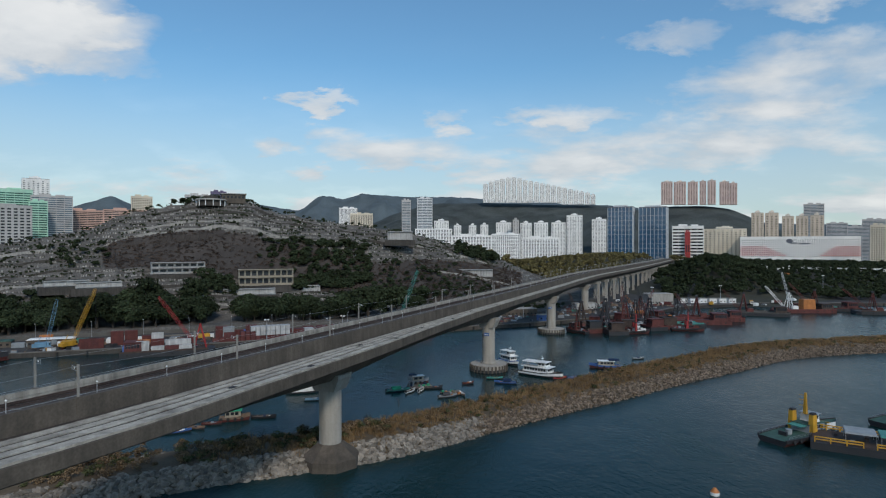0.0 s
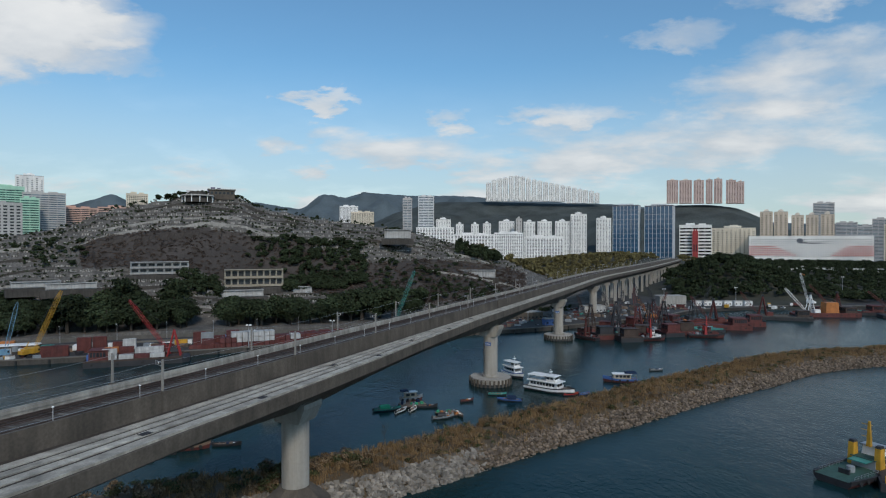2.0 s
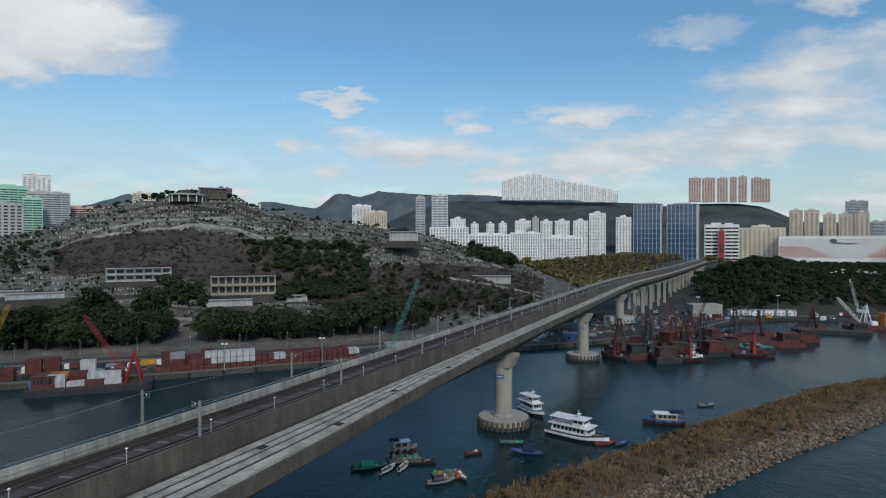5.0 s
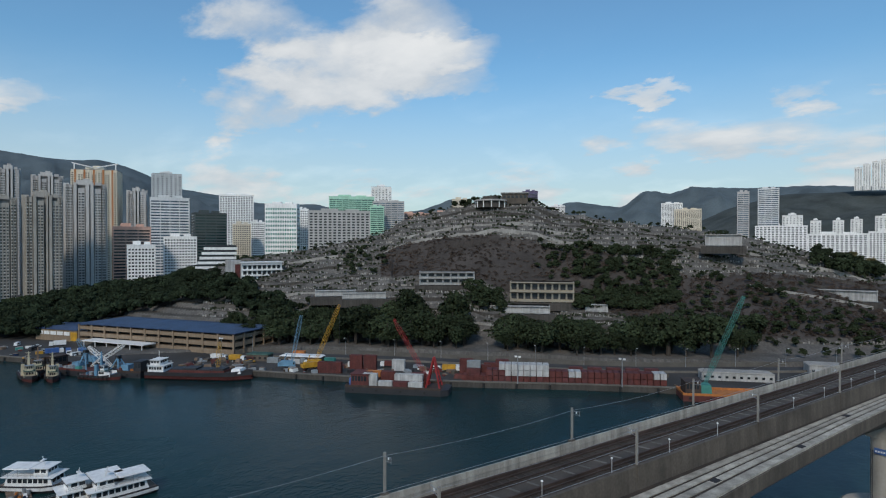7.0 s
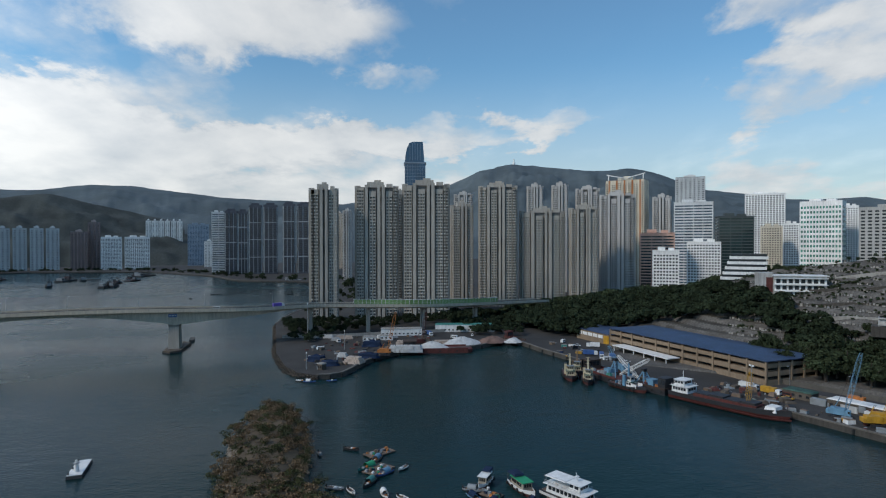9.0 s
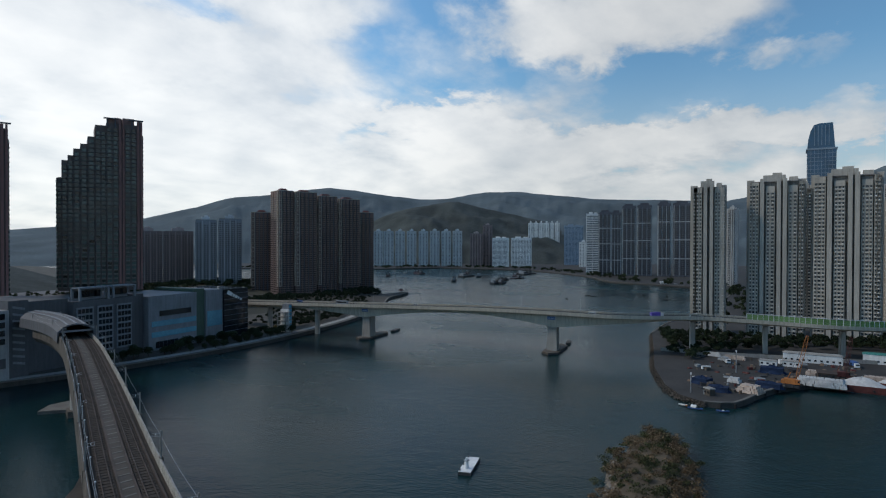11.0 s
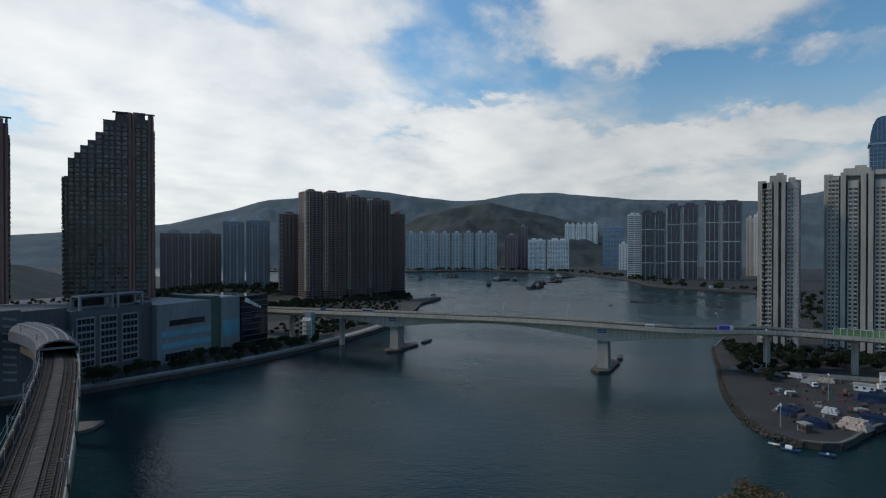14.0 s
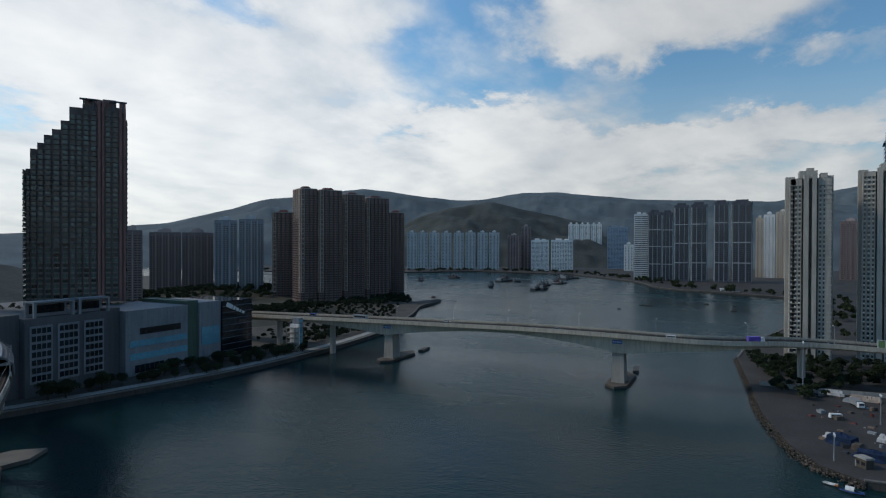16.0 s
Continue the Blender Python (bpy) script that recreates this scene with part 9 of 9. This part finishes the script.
motor_yacht(-1133, 50, 95, 30, WHITE, "white ferry at the far waterfront")
for i in range(8):
    sampan(-800 - rnd(0, 180), rnd(-60, 90), rnd(0, 180), rnd(6, 9), BLACK, None, False, "small dark boat on a mooring")
bc = thing("channel_beacon", "low white-decked mooring platform with a small beacon", "beacon", pose(-215, 35.5, 0, 0, 0, 8))
part("float", Geo().taper((-7, -2.2, -0.5), (7, 2.2, 0.9), 0.95), BLACK, bc)
part("deck", Geo().box((-6.7, -2.0, 0.9), (6.7, 2.0, 1.1)), WHITE, bc)
part("tower", Geo().cyl(3.5, 0, 0.8, 0.55, 1.1, 3.6, 12), WHITE, bc)
part("gallery", Geo().cyl(3.5, 0, 0.95, 0.95, 3.6, 3.75, 12), GREYPAINT, bc)
part("lamp", Geo().cyl(3.5, 0, 0.3, 0.3, 3.75, 4.5, 10), WHITE, bc)
for xx in (-6.0, -2.5, 1.0, 6.0):
    part("bollard", Geo().cyl(xx, -1.6, 0.22, 0.26, 1.1, 1.7, 10), BLACK, bc)

# ---- quay and yard things ----


def container_mesh(L):
    """A box with corrugated long sides, in one piece."""
    n = int(L / 0.5)
    side = []
    for i in range(n):
        a = -L / 2 + 0.08 + i * (L - 0.16) / n
        w = (L - 0.16) / n
        side += [(a, 1.20), (a + w * 0.4, 1.20), (a + w * 0.5, 1.15), (a + w * 0.9, 1.15)]
    poly = [(x, -y) for x, y in side] + [(x, y) for x, y in reversed(side)]
    return Geo().prism(poly, 0.1, 2.52).mesh("shell", [None])


CMESH = {}
CTYPE = {"red": RED, "maroon": mat("maroon_paint", (0.105, 0.03, 0.028), 0.7, 0.25, 0.4, stain=0.3), "white": mat("container_white", (0.46, 0.46, 0.45), 0.6, 0.15, 0.4, stain=0.35), "orange": ORANGE, "blue": BLUE, "grey": GREYPAINT, "green": TEAL}


def container(x, y, z, turn, col="red", L=6.06):
    key = (col, L)
    o = thing("shipping_container", f"{'weathered ' if col in ('red', 'maroon') else ''}{col} steel shipping container", "container", pose(x, y, z, 0, 0, turn), "shipping containers on the quay")
    if key not in CMESH:
        me = container_mesh(L)
        me.materials.clear()
        me.materials.append(CTYPE[col])
        f = Geo()
        for sx in (-1, 1):
            for sy in (-1, 1):
                f.box((sx * L / 2 - (0.16 if sx > 0 else 0), sy * 1.22 - (0.16 if sy > 0 else 0), 0), (sx * L / 2 + (0.16 if sx < 0 else 0), sy * 1.22 + (0.16 if sy < 0 else 0), 2.59))
        for sy in (-1, 1):
            for zz in (0, 2.47):
                f.box((-L / 2 + 0.16, min(sy * 1.22, sy * 1.10), zz), (L / 2 - 0.16, max(sy * 1.22, sy * 1.10), zz + 0.12))
        fm = f.mesh("frame", [CTYPE[col]])
        d = Geo()
        for sy in (-1, 1):
            d.box((L / 2 - 0.05, min(sy * 0.03, sy * 1.05), 0.16), (L / 2 + 0.01, max(sy * 0.03, sy * 1.05), 2.45))
        for yy in (-0.8, -0.3, 0.3, 0.8):
            d.beam((L / 2 + 0.03, yy, 0.2), (L / 2 + 0.03, yy, 2.4), 0.06)
        dm = d.mesh("doors", [CTYPE[col]])
        CMESH[key] = (me, fm, dm)
    me, fm, dm = CMESH[key]
    part("shell", me, None, o)
    part("frame", fm, None, o)
    part("door", dm, None, o)
    return o


def along(x0, y0, x1, y1, t, off=0.0):
    d = Vector((x1 - x0, y1 - y0, 0))
    n = Vector((-d.y, d.x, 0)).normalized()
    p = Vector((x0, y0, 0)) + d * t + n * off
    return p.x, p.y, math.degrees(math.atan2(d.y, d.x))


Q0 = (-127, 323), (-40, 362)
z = 2.2
bars = Geo()
k = 0
for i in range(32):
    t = 0.06 + i * 0.0288
    x, y, a = along(*Q0[0], *Q0[1], t, 5.4)
    white = 6 <= i <= 13 or i in (17, 18, 30, 31)
    stack = 1 if i < 4 else (3 if white and i < 14 else 2)
    for s in range(stack):
        col = "white" if white and s >= (1 if i != 6 else 2) else rng.choice(("red", "red", "maroon"))
        container(x, y, z + 2.6 * s, a + 90, col, 6.06)
    if i % 3 == 0:
        x, y, a = along(*Q0[0], *Q0[1], t, 13)
        for s in range(rng.choice((1, 2, 2, 3)) if i < 16 else 2):
            container(x, y, z + 2.6 * s, a, rng.choice(("red", "maroon", "maroon")), 6.06)
for x, y, n_, col in ((-187, 308, 2, "red"), (-184.5, 309, 2, "maroon"), (-182, 310, 2, "red"), (-190, 312, 1, "maroon"), (-176, 318, 3, "red"), (-170, 321, 3, "red"), (-160, 330, 2, "white"), (-205, 320, 1, "grey"), (-214, 316, 1, "white"), (-120, 331, 2, "maroon"), (-122, 335, 3, "grey"), (-200, 326, 1, "green"), (-225, 312, 1, "grey"), (-217, 322, 2, "orange")):
    for s in range(n_):
        container(x, y, z + 2.6 * s, 21, col)
# boxes on the barge
for dx, dy, s, col in ((-12, -2.5, 0, "white"), (-12, 0.2, 0, "red"), (-12, 2.9, 0, "maroon"), (-12, -2.5, 1, "white"), (-12, 2.9, 1, "orange"), (-5.6, 2.9, 0, "red"), (-5.6, 2.9, 1, "red"), (-5, -4, 0, "white"), (1.5, -4, 0, "maroon"), (1.5, -1.2, 0, "grey"), (1.5, -1.2, 1, "white"), (7.5, -1.2, 1, "white"), (8, -4, 0, "white"), (7.5, -1.2, 0, "red"), (8, 2, 0, "red"), (1.5, 2, 0, "maroon"), (8, 2, 1, "maroon")):
    c, s_ = math.cos(radians(21)), math.sin(radians(21))
    container(-142 + dx * c - dy * s_, 305 + dx * s_ + dy * c, 2.5 + 2.6 * s, 21, col)

crawler_crane(-207, 305, 30, 6, 26, SKYBLUE, label="blue crawler crane with a raised lattice boom")
crawler_crane(-196, 309, 66, 14.5, 30.5, YELLOW, label="yellow crawler crane with a tall lattice boom")
crawler_crane(-372, 146, 75, 6, 26, ORANGE, label="orange crawler crane at the cargo yard")
crawler_crane(-402, 172, 100, 4, 22, RED, label="dark red crane standing by the bridge")
crawler_crane(-300, 262, 190, 10, 12, SKYBLUE, label="pale-blue crane beside the tug berths")
crawler_crane(150, 452, 200, 12, 16, ORANGE, label="orange crane in the barge yard")
crawler_crane(330, 560, 120, 8, 28, WHITE, label="pale crane with a slim upright boom")


def vehicle(x, y, turn, kind="van", col=None, z=2.2, label=""):
    """A parked van, car or lorry with wheels, cab and windows."""
    col = col or WHITE
    o = thing(kind, label or f"parked {kind}", kind, pose(x, y, z, 0, 0, turn), "vehicles in the yards")
    L, W, H = {"van": (4.8, 1.8, 2.1), "car": (4.4, 1.75, 1.45), "lorry": (8.5, 2.4, 3.2), "bus": (10.5, 2.5, 3.3)}[kind]
    wh = Geo().cyl(0, 0, 0.42, 0.42, -0.14, 0.14, 12).mesh("wheel", [RUBBER])
    for xx in (-L * 0.32, L * 0.32):
        for sy in (-1, 1):
            part("wheel", wh, None, o, m=pose(xx, sy * W * 0.42, 0.42, 90, 0, 0))
    if kind == "car":
        part("body", Geo().taper((-L / 2, -W / 2, 0.35), (L / 2, W / 2, 0.9), 0.96), col, o)
        part("cabin", Geo().taper((-L * 0.34, -W * 0.46, 0.9), (L * 0.24, W * 0.46, H), 0.78), WINDOW, o)
        part("roof", Geo().box((-L * 0.24, -W * 0.36, H), (L * 0.14, W * 0.36, H + 0.05)), col, o)
    elif kind == "lorry":
        part("cab", Geo().taper((L * 0.26, -W / 2, 0.6), (L / 2, W / 2, 2.7), 0.92), WHITE, o)
        part("windscreen", Geo().box((L * 0.47, -W * 0.4, 1.6), (L * 0.497, W * 0.4, 2.4)), WINDOW, o)
        part("cargo_box", Geo().box((-L / 2, -W / 2, 0.8), (L * 0.24, W / 2, H)), col, o)
    else:
        part("body", Geo().taper((-L / 2, -W / 2, 0.4), (L / 2, W / 2, H), 0.93), col, o)
        g = Geo()
        for sy in (-1, 1):
            yy = sy * W * 0.478
            g.box((-L * 0.4, min(yy, yy + sy * 0.06), H * 0.52), (L * 0.42, max(yy, yy + sy * 0.06), H * 0.82))
        part("windows", g, WINDOW, o)
    return o


for i in range(26):
    x, y, a = along(-250, 285, -100, 345, rng.random(), rnd(10, 19))
    vehicle(x, y, a + rng.choice((0, 180, 90)), rng.choice(("van", "car", "lorry", "lorry")), rng.choice((WHITE, WHITE, BLUE, GREYPAINT, RED, YELLOW)), label="vehicle parked on the container quay")
for i in range(12):
    x, y = rnd(-395, -300), rnd(262, 284)
    vehicle(x, y, rnd(0, 360), rng.choice(("van", "car", "lorry")), rng.choice((WHITE, BLACK, BLUE, GREYPAINT)), label="vehicle parked before the parking building")
for x, y, k, c in ((-398, 107, "van", WHITE), (-424, 118, "lorry", GREYPAINT), (-436, 105, "car", BLACK), (-430, 150, "lorry", WHITE), (-425, 200, "van", WHITE), (-432, 215, "car", WHITE), (-440, 185, "lorry", BLUE)):
    vehicle(x, y, rnd(0, 180), k, c, label="vehicle parked in the cargo yard")
for i in range(24):
    vehicle(rnd(90, 330), rnd(470, 570) if rng.random() < 0.3 else rnd(505, 570), rnd(0, 360), rng.choice(("van", "lorry", "car")), rng.choice((WHITE, WHITE, BLUE, YELLOW, RED, GREYPAINT)), label="vehicle parked behind the barge berths")
p, s = near_road(75)
vehicle(p.x + s.x * 4, p.y + s.y * 4, math.degrees(math.atan2(s.y, s.x)) + 90, "lorry", mat("violet_paint", (0.10, 0.06, 0.36), 0.5), p.z, "violet box lorry on the road bridge")
for y, k, c in ((-150, "bus", GREYPAINT), (-90, "car", WHITE), (-20, "car", GREYPAINT), (40, "van", WHITE), (110, "car", BLACK), (-200, "van", BLUE), (160, "lorry", WHITE)):
    p, s = near_road(y)
    q = p + s * rng.choice((4, -4))
    vehicle(q.x, q.y, math.degrees(math.atan2(s.y, s.x)) + 90, k, c, p.z, "vehicle on the road bridge")


def tarp_stack(x, y, turn, L, W, H, mt, label):
    o = thing("covered_stack", label, "stack", pose(x, y, 2.2, 0, 0, turn), "stacks in the cargo yard")
    part("goods", Geo().taper((-L / 2 + 0.3, -W / 2 + 0.3, 0), (L / 2 - 0.3, W / 2 - 0.3, H * 0.8), 0.94), mt, o)
    part("cover", heap(None, 0, 0, 0.05, L * 0.62, W * 0.62, H * 1.08, mt), mt, o)


def sack_pile(x, y, turn, nx, ny, nz, mt, label):
    """A stepped pile of big bags, each a piece of its own."""
    o = thing("bag_stack", label, "stack", pose(x, y, 2.2, 0, 0, turn), "stacks in the cargo yard")
    me = Geo().taper((-0.75, -0.75, 0), (0.75, 0.75, 1.2), 0.86).mesh("bulk_bag", [mt])
    for k in range(nz):
        for i in range(nx - k):
            for j in range(ny - k):
                part("bulk_bag", me, None, o, m=pose((i - (nx - k) / 2) * 1.55 + rnd(-0.15, 0.15), (j - (ny - k) / 2) * 1.55 + rnd(-0.15, 0.15), k * 1.2, 0, 0, rnd(-12, 12)))


BLOCK = mat("pinkish_blocks", (0.44, 0.36, 0.30), 0.9, 0.15, 0.4, obj_var=0.15)
sack_pile(-382, 160, 80, 14, 6, 3, WHITEBAG, "big heap of white bulk bags on the yard")
sack_pile(-352, 127, 60, 7, 5, 3, BLOCK, "stacked pallets of pinkish blocks")
sack_pile(-372, 121, 70, 4, 3, 2, WHITEBAG, "pile of white bulk bags")
tarp_stack(-362, 105, 60, 9, 7, 3.6, BLUETARP, "stack under a dark blue tarpaulin")
tarp_stack(-348, 112, 80, 10, 6, 3, BLUETARP, "long stack under a blue tarpaulin")
tarp_stack(-404, 140, 80, 12, 7, 4, BLUETARP, "tall stack under a blue tarpaulin")
tarp_stack(-366, 135, 70, 12, 6, 3, BLUETARP, "low stack under a blue tarpaulin")
sack_pile(-366, 103, 60, 3, 2, 2, WHITEBAG, "white bales beside a tarpaulin")
sack_pile(-445, 110, 75, 9, 2, 2, WHITEBAG, "row of pale sacks along the fence")
sack_pile(-438, 124, 80, 8, 2, 2, BLOCK, "row of pale blocks along the fence")
sack_pile(-408, 165, 80, 10, 4, 2, BLOCK, "pale building blocks stacked in the yard")
sack_pile(-404, 190, 85, 10, 4, 2, BLOCK, "grey-pink blocks stacked behind the heap")
for x, y, rx, ry, h, mt, lab in ((-402, 200, 14, 8, 4.5, WHITEBAG, "white covered heap by the quay"), (-404, 222, 12, 7, 4, CRUMB, "reddish rubble heap by the quay"), (-400, 236, 7, 5, 3, WHITEBAG, "small white heap by the quay")):
    o = thing("stockpile", lab, "heap", pose(x, y, 2.2, 0, 0, rnd(60, 100)), "stockpiles of the cargo yard")
    heap(o, 0, 0, 0, rx, ry, h, mt)


def hut(x, y, turn, L, W, H, mt, label, roof=None, z=2.2):
    o = thing("site_hut", label, "hut", pose(x, y, z, 0, 0, turn), "huts in the yards")
    part("wall", Geo().box((-L / 2, -W / 2, 0), (L / 2, W / 2, H)), mt, o)
    part("roof", Geo().taper((-L / 2 - 0.3, -W / 2 - 0.3, H), (L / 2 + 0.3, W / 2 + 0.3, H + 0.5), 0.9), roof or CONCRETE_PALE, o)
    n = max(2, int(L / 3))
    wm = Geo().box((-0.6, -0.12, 1.1), (0.6, 0, 2.1)).mesh("window", [WINDOW])
    for i in range(n):
        part("window", wm, None, o, m=pose(-L / 2 + (i + 0.5) * L / n, -W / 2 - 0.004, 0))
    part("door", Geo().box((-L / 2 + 0.1, -W / 2 - 0.13, 0), (-L / 2 + 0.55, -W / 2 - 0.004, 2.0)), GREYPAINT, o)


hut(-446, 165, 85, 30, 6, 5, WHITE, "long white two-storey site office")
hut(-455, 215, 78, 45, 7, 5.5, WHITE, "long white shed with a green roof", TEAL)
hut(-425, 140, 80, 9, 4, 3, WHITE, "small white site cabin")
hut(-428, 152, 80, 9, 4, 3, WHITE, "small white site cabin beside the fence")
hut(-338, 108, 40, 4, 3, 3, CONCRETE, "small grey machine shed")
hut(-212, 319, 20, 22, 6, 3.6, CONCRETE, "long white-roofed open store", WHITE)
hut(-236, 313, 20, 12, 6, 3.2, CONCRETE, "green-roofed store on the quay", DECKGREEN)
hut(-20, 392, 20, 30, 7, 3.4, PALEHOUSE, "long pale shed beside the viaduct")
hut(20, 430, 15, 26, 9, 4, PALEHOUSE, "white flat-roofed yard office")
hut(55, 455, 15, 34, 10, 5, CONCRETE, "plain grey concrete yard shed")
hut(120, 500, 20, 20, 8, 5, PALEHOUSE, "small white yard office building")
hut(72, 424, 10, 8, 5, 4, BLUE, "bright blue steel container office")
hut(200, 548, 5, 24, 12, 9, CONCRETE_PALE, "tall grey-beige concrete yard store")
for i in range(6):
    hut(225 + i * 9, 552, 3, 7, 5, 4, WHITE, "small white tank shed")
hut(330, 790, -20, 30, 12, 5, PALEHOUSE, "white building among trees", None, 6)
hut(385, 760, -20, 16, 10, 6, PALEHOUSE, "small white building among trees", None, 6)
hut(-306, 360, 30, 26, 12, 3, CONCRETE, "low grey roof beside the parking building")
for x, y, rx, ry, h, mt, lab in ((425, 700, 30, 55, 7, mat("bare_orange_soil", (0.30, 0.16, 0.07), 0.95, 0.3, 0.05, 0.05), "bare orange soil slope"), (-336, 361, 16, 10, 6, CRUMB, "grey scrap heap behind the parking building"), (-318, 368, 10, 7, 3, BLUETARP, "blue-sheeted heap behind the parking building")):
    o = thing("stockpile", lab, "heap", pose(x, y, 2.2 if y < 600 else ground_z(x, y) - 3), "stockpiles of the yards")
    heap(o, 0, 0, 0, rx, ry, h, mt)
hut(430, 790, -28, 60, 6, 5, ORANGE, "long orange hoarding on the slope", ORANGE, 14)
hut(560, 830, -28, 120, 8, 4, WHITE, "long pale viaduct-side shed", CONCRETE_PALE, 20)
# yard fence, light mast, wall along the road under the bridge
g = Geo()
g.sweep(smooth_line([(-450, 80), (-447, 110), (-450, 150), (-455, 200)], 6), [(-0.15, 2.2), (0.15, 2.2), (0.15, 4.4), (-0.15, 4.4)])
solid("yard_wall", g, CONCRETE_PALE, "pale boundary wall of the cargo yard", "wall", kind="structure")
for x, y, h in ((-434, 98, 26), (-340, 100, 9), (-396, 122, 12), (-60, 352, 12), (-100, 334, 12), (-250, 300, 12), (60, 440, 16), (190, 535, 16), (260, 552, 16), (400, 620, 22)):
    o = thing("light_mast", "slim grey light mast with floodlights", "mast", pose(x, y, 2.2), "light masts of the yards")
    part("pole", Geo().cyl(0, 0, 0.3, 0.14, 0, h, 8), STEEL, o)
    for k in (-1, 1):
        part("floodlight", Geo().box((k * 0.9 - 0.5, -0.25, h - 0.5), (k * 0.9 + 0.5, 0.25, h + 0.2)), WHITE, o)
# loose goods along the quays
for i in range(50):
    if i < 20:
        x, y, a = along(-256, 270, -130, 327, rng.random(), rnd(4, 14))
    elif i < 35:
        x, y, a = along(20, 398, 200, 520, rng.random(), rnd(6, 40))
    else:
        x, y, a = along(-395, 250, -300, 240, rng.random(), rnd(5, 22))
    s = rnd(0.4, 1.3)
    o = thing("crate", "loose crate or bundle on the quay", "crate", pose(x, y, 2.2, 0, 0, rnd(0, 90)), "loose goods along the quays")
    part("body", Geo().taper((-s * 1.4, -s, 0), (s * 1.4, s, s * 1.3), 0.93), rng.choice((TIMBER, RUST, GREYPAINT, BLUETARP, WHITE, RED, TEAL, YELLOW, BLACK)), o)
    part("lid", Geo().box((-s * 1.35, -s * 0.97, s * 1.3), (s * 1.35, s * 0.97, s * 1.3 + 0.08)), rng.choice((TIMBER, GREYPAINT, CONCRETE_PALE)), o)
# rock edge round the cargo yard point
V, F, base = [], [], 0
edge_line = smooth_line([(-528, 69), (-448, 76), (-394, 80), (-352, 88), (-333, 96), (-324, 106)], 2)
for p, s in edge_line:
    for _ in range(22):
        t = rng.random()
        q = p + s * (3.2 * t - 0.8)
        k, sc = rng.randrange(10), rnd(0.22, 0.6)
        V.append(KINDS[k][0] * sc + np.array([q.x + rnd(-1, 1), q.y + rnd(-1, 1), 2.0 - 2.4 * t]))
        F.append(KINDS[k][1] + base)
        base += 12
me = bpy.data.meshes.new("rock_edge")
me.from_pydata(np.concatenate(V).tolist(), [], np.concatenate(F).tolist())
me.materials.append(mat("dark_revetment_stone", (0.085, 0.068, 0.052), 0.9, 0.3, 0.5, 0.08, isl=0.6))
tagged(new("rock_edge", me), "rough stone revetment round the yard point", "rocks", "", "stuff")
# lattice towers on the distant ridge
for x, y, zb, h in ((-575, 4360, 380, 60), (-470, 4380, 370, 45)):
    o = thing("transmission_tower", "distant steel lattice transmission tower", "tower", pose(x, y, zb))
    lattice(o, "mast", (0, 0, 0), (0.01, 0, h), 14, STEEL, 8, 0.9)

# heaps of small goods, drums and timber behind the barges
gd = [Geo() for _ in range(5)]
for i in range(900):
    if i < 500:
        x, y, a = along(40, 402, 215, 522, rng.random(), rnd(3, 60))
    elif i < 700:
        x, y, a = along(-256, 276, -40, 364, rng.random(), rnd(2, 22))
    else:
        x, y, a = along(-440, 96, -345, 96, rng.random(), rnd(2, 90))
        if not inside(NORTH, x, y):
            continue
    s = rnd(0.3, 1.5)
    k = rng.randrange(5)
    m = pose(x, y, 2.2, 0, 0, rnd(0, 180))
    if rng.random() < 0.3:
        gd[k].cyl(0, 0, s * 0.6, s * 0.55, 0, s * 1.2, 8, 0, m)
    else:
        gd[k].taper((-s * rnd(0.8, 2.2), -s, 0), (s * rnd(0.8, 2.2), s, s * rnd(0.5, 1.4)), rnd(0.7, 1.0), 0, m)
for k, (mt, lab) in enumerate(((RED, "rusty red drums and bundles on the quay"), (TIMBER, "timber stacks and crates on the quay"), (GREYPAINT, "grey machine parts on the quay"), (BLACK, "dark scrap and tyres on the quay"), (CONCRETE, "dull sacks and boxes on the quay"))):
    solid("loose_goods", gd[k], mt, lab, "goods", kind="stuff")
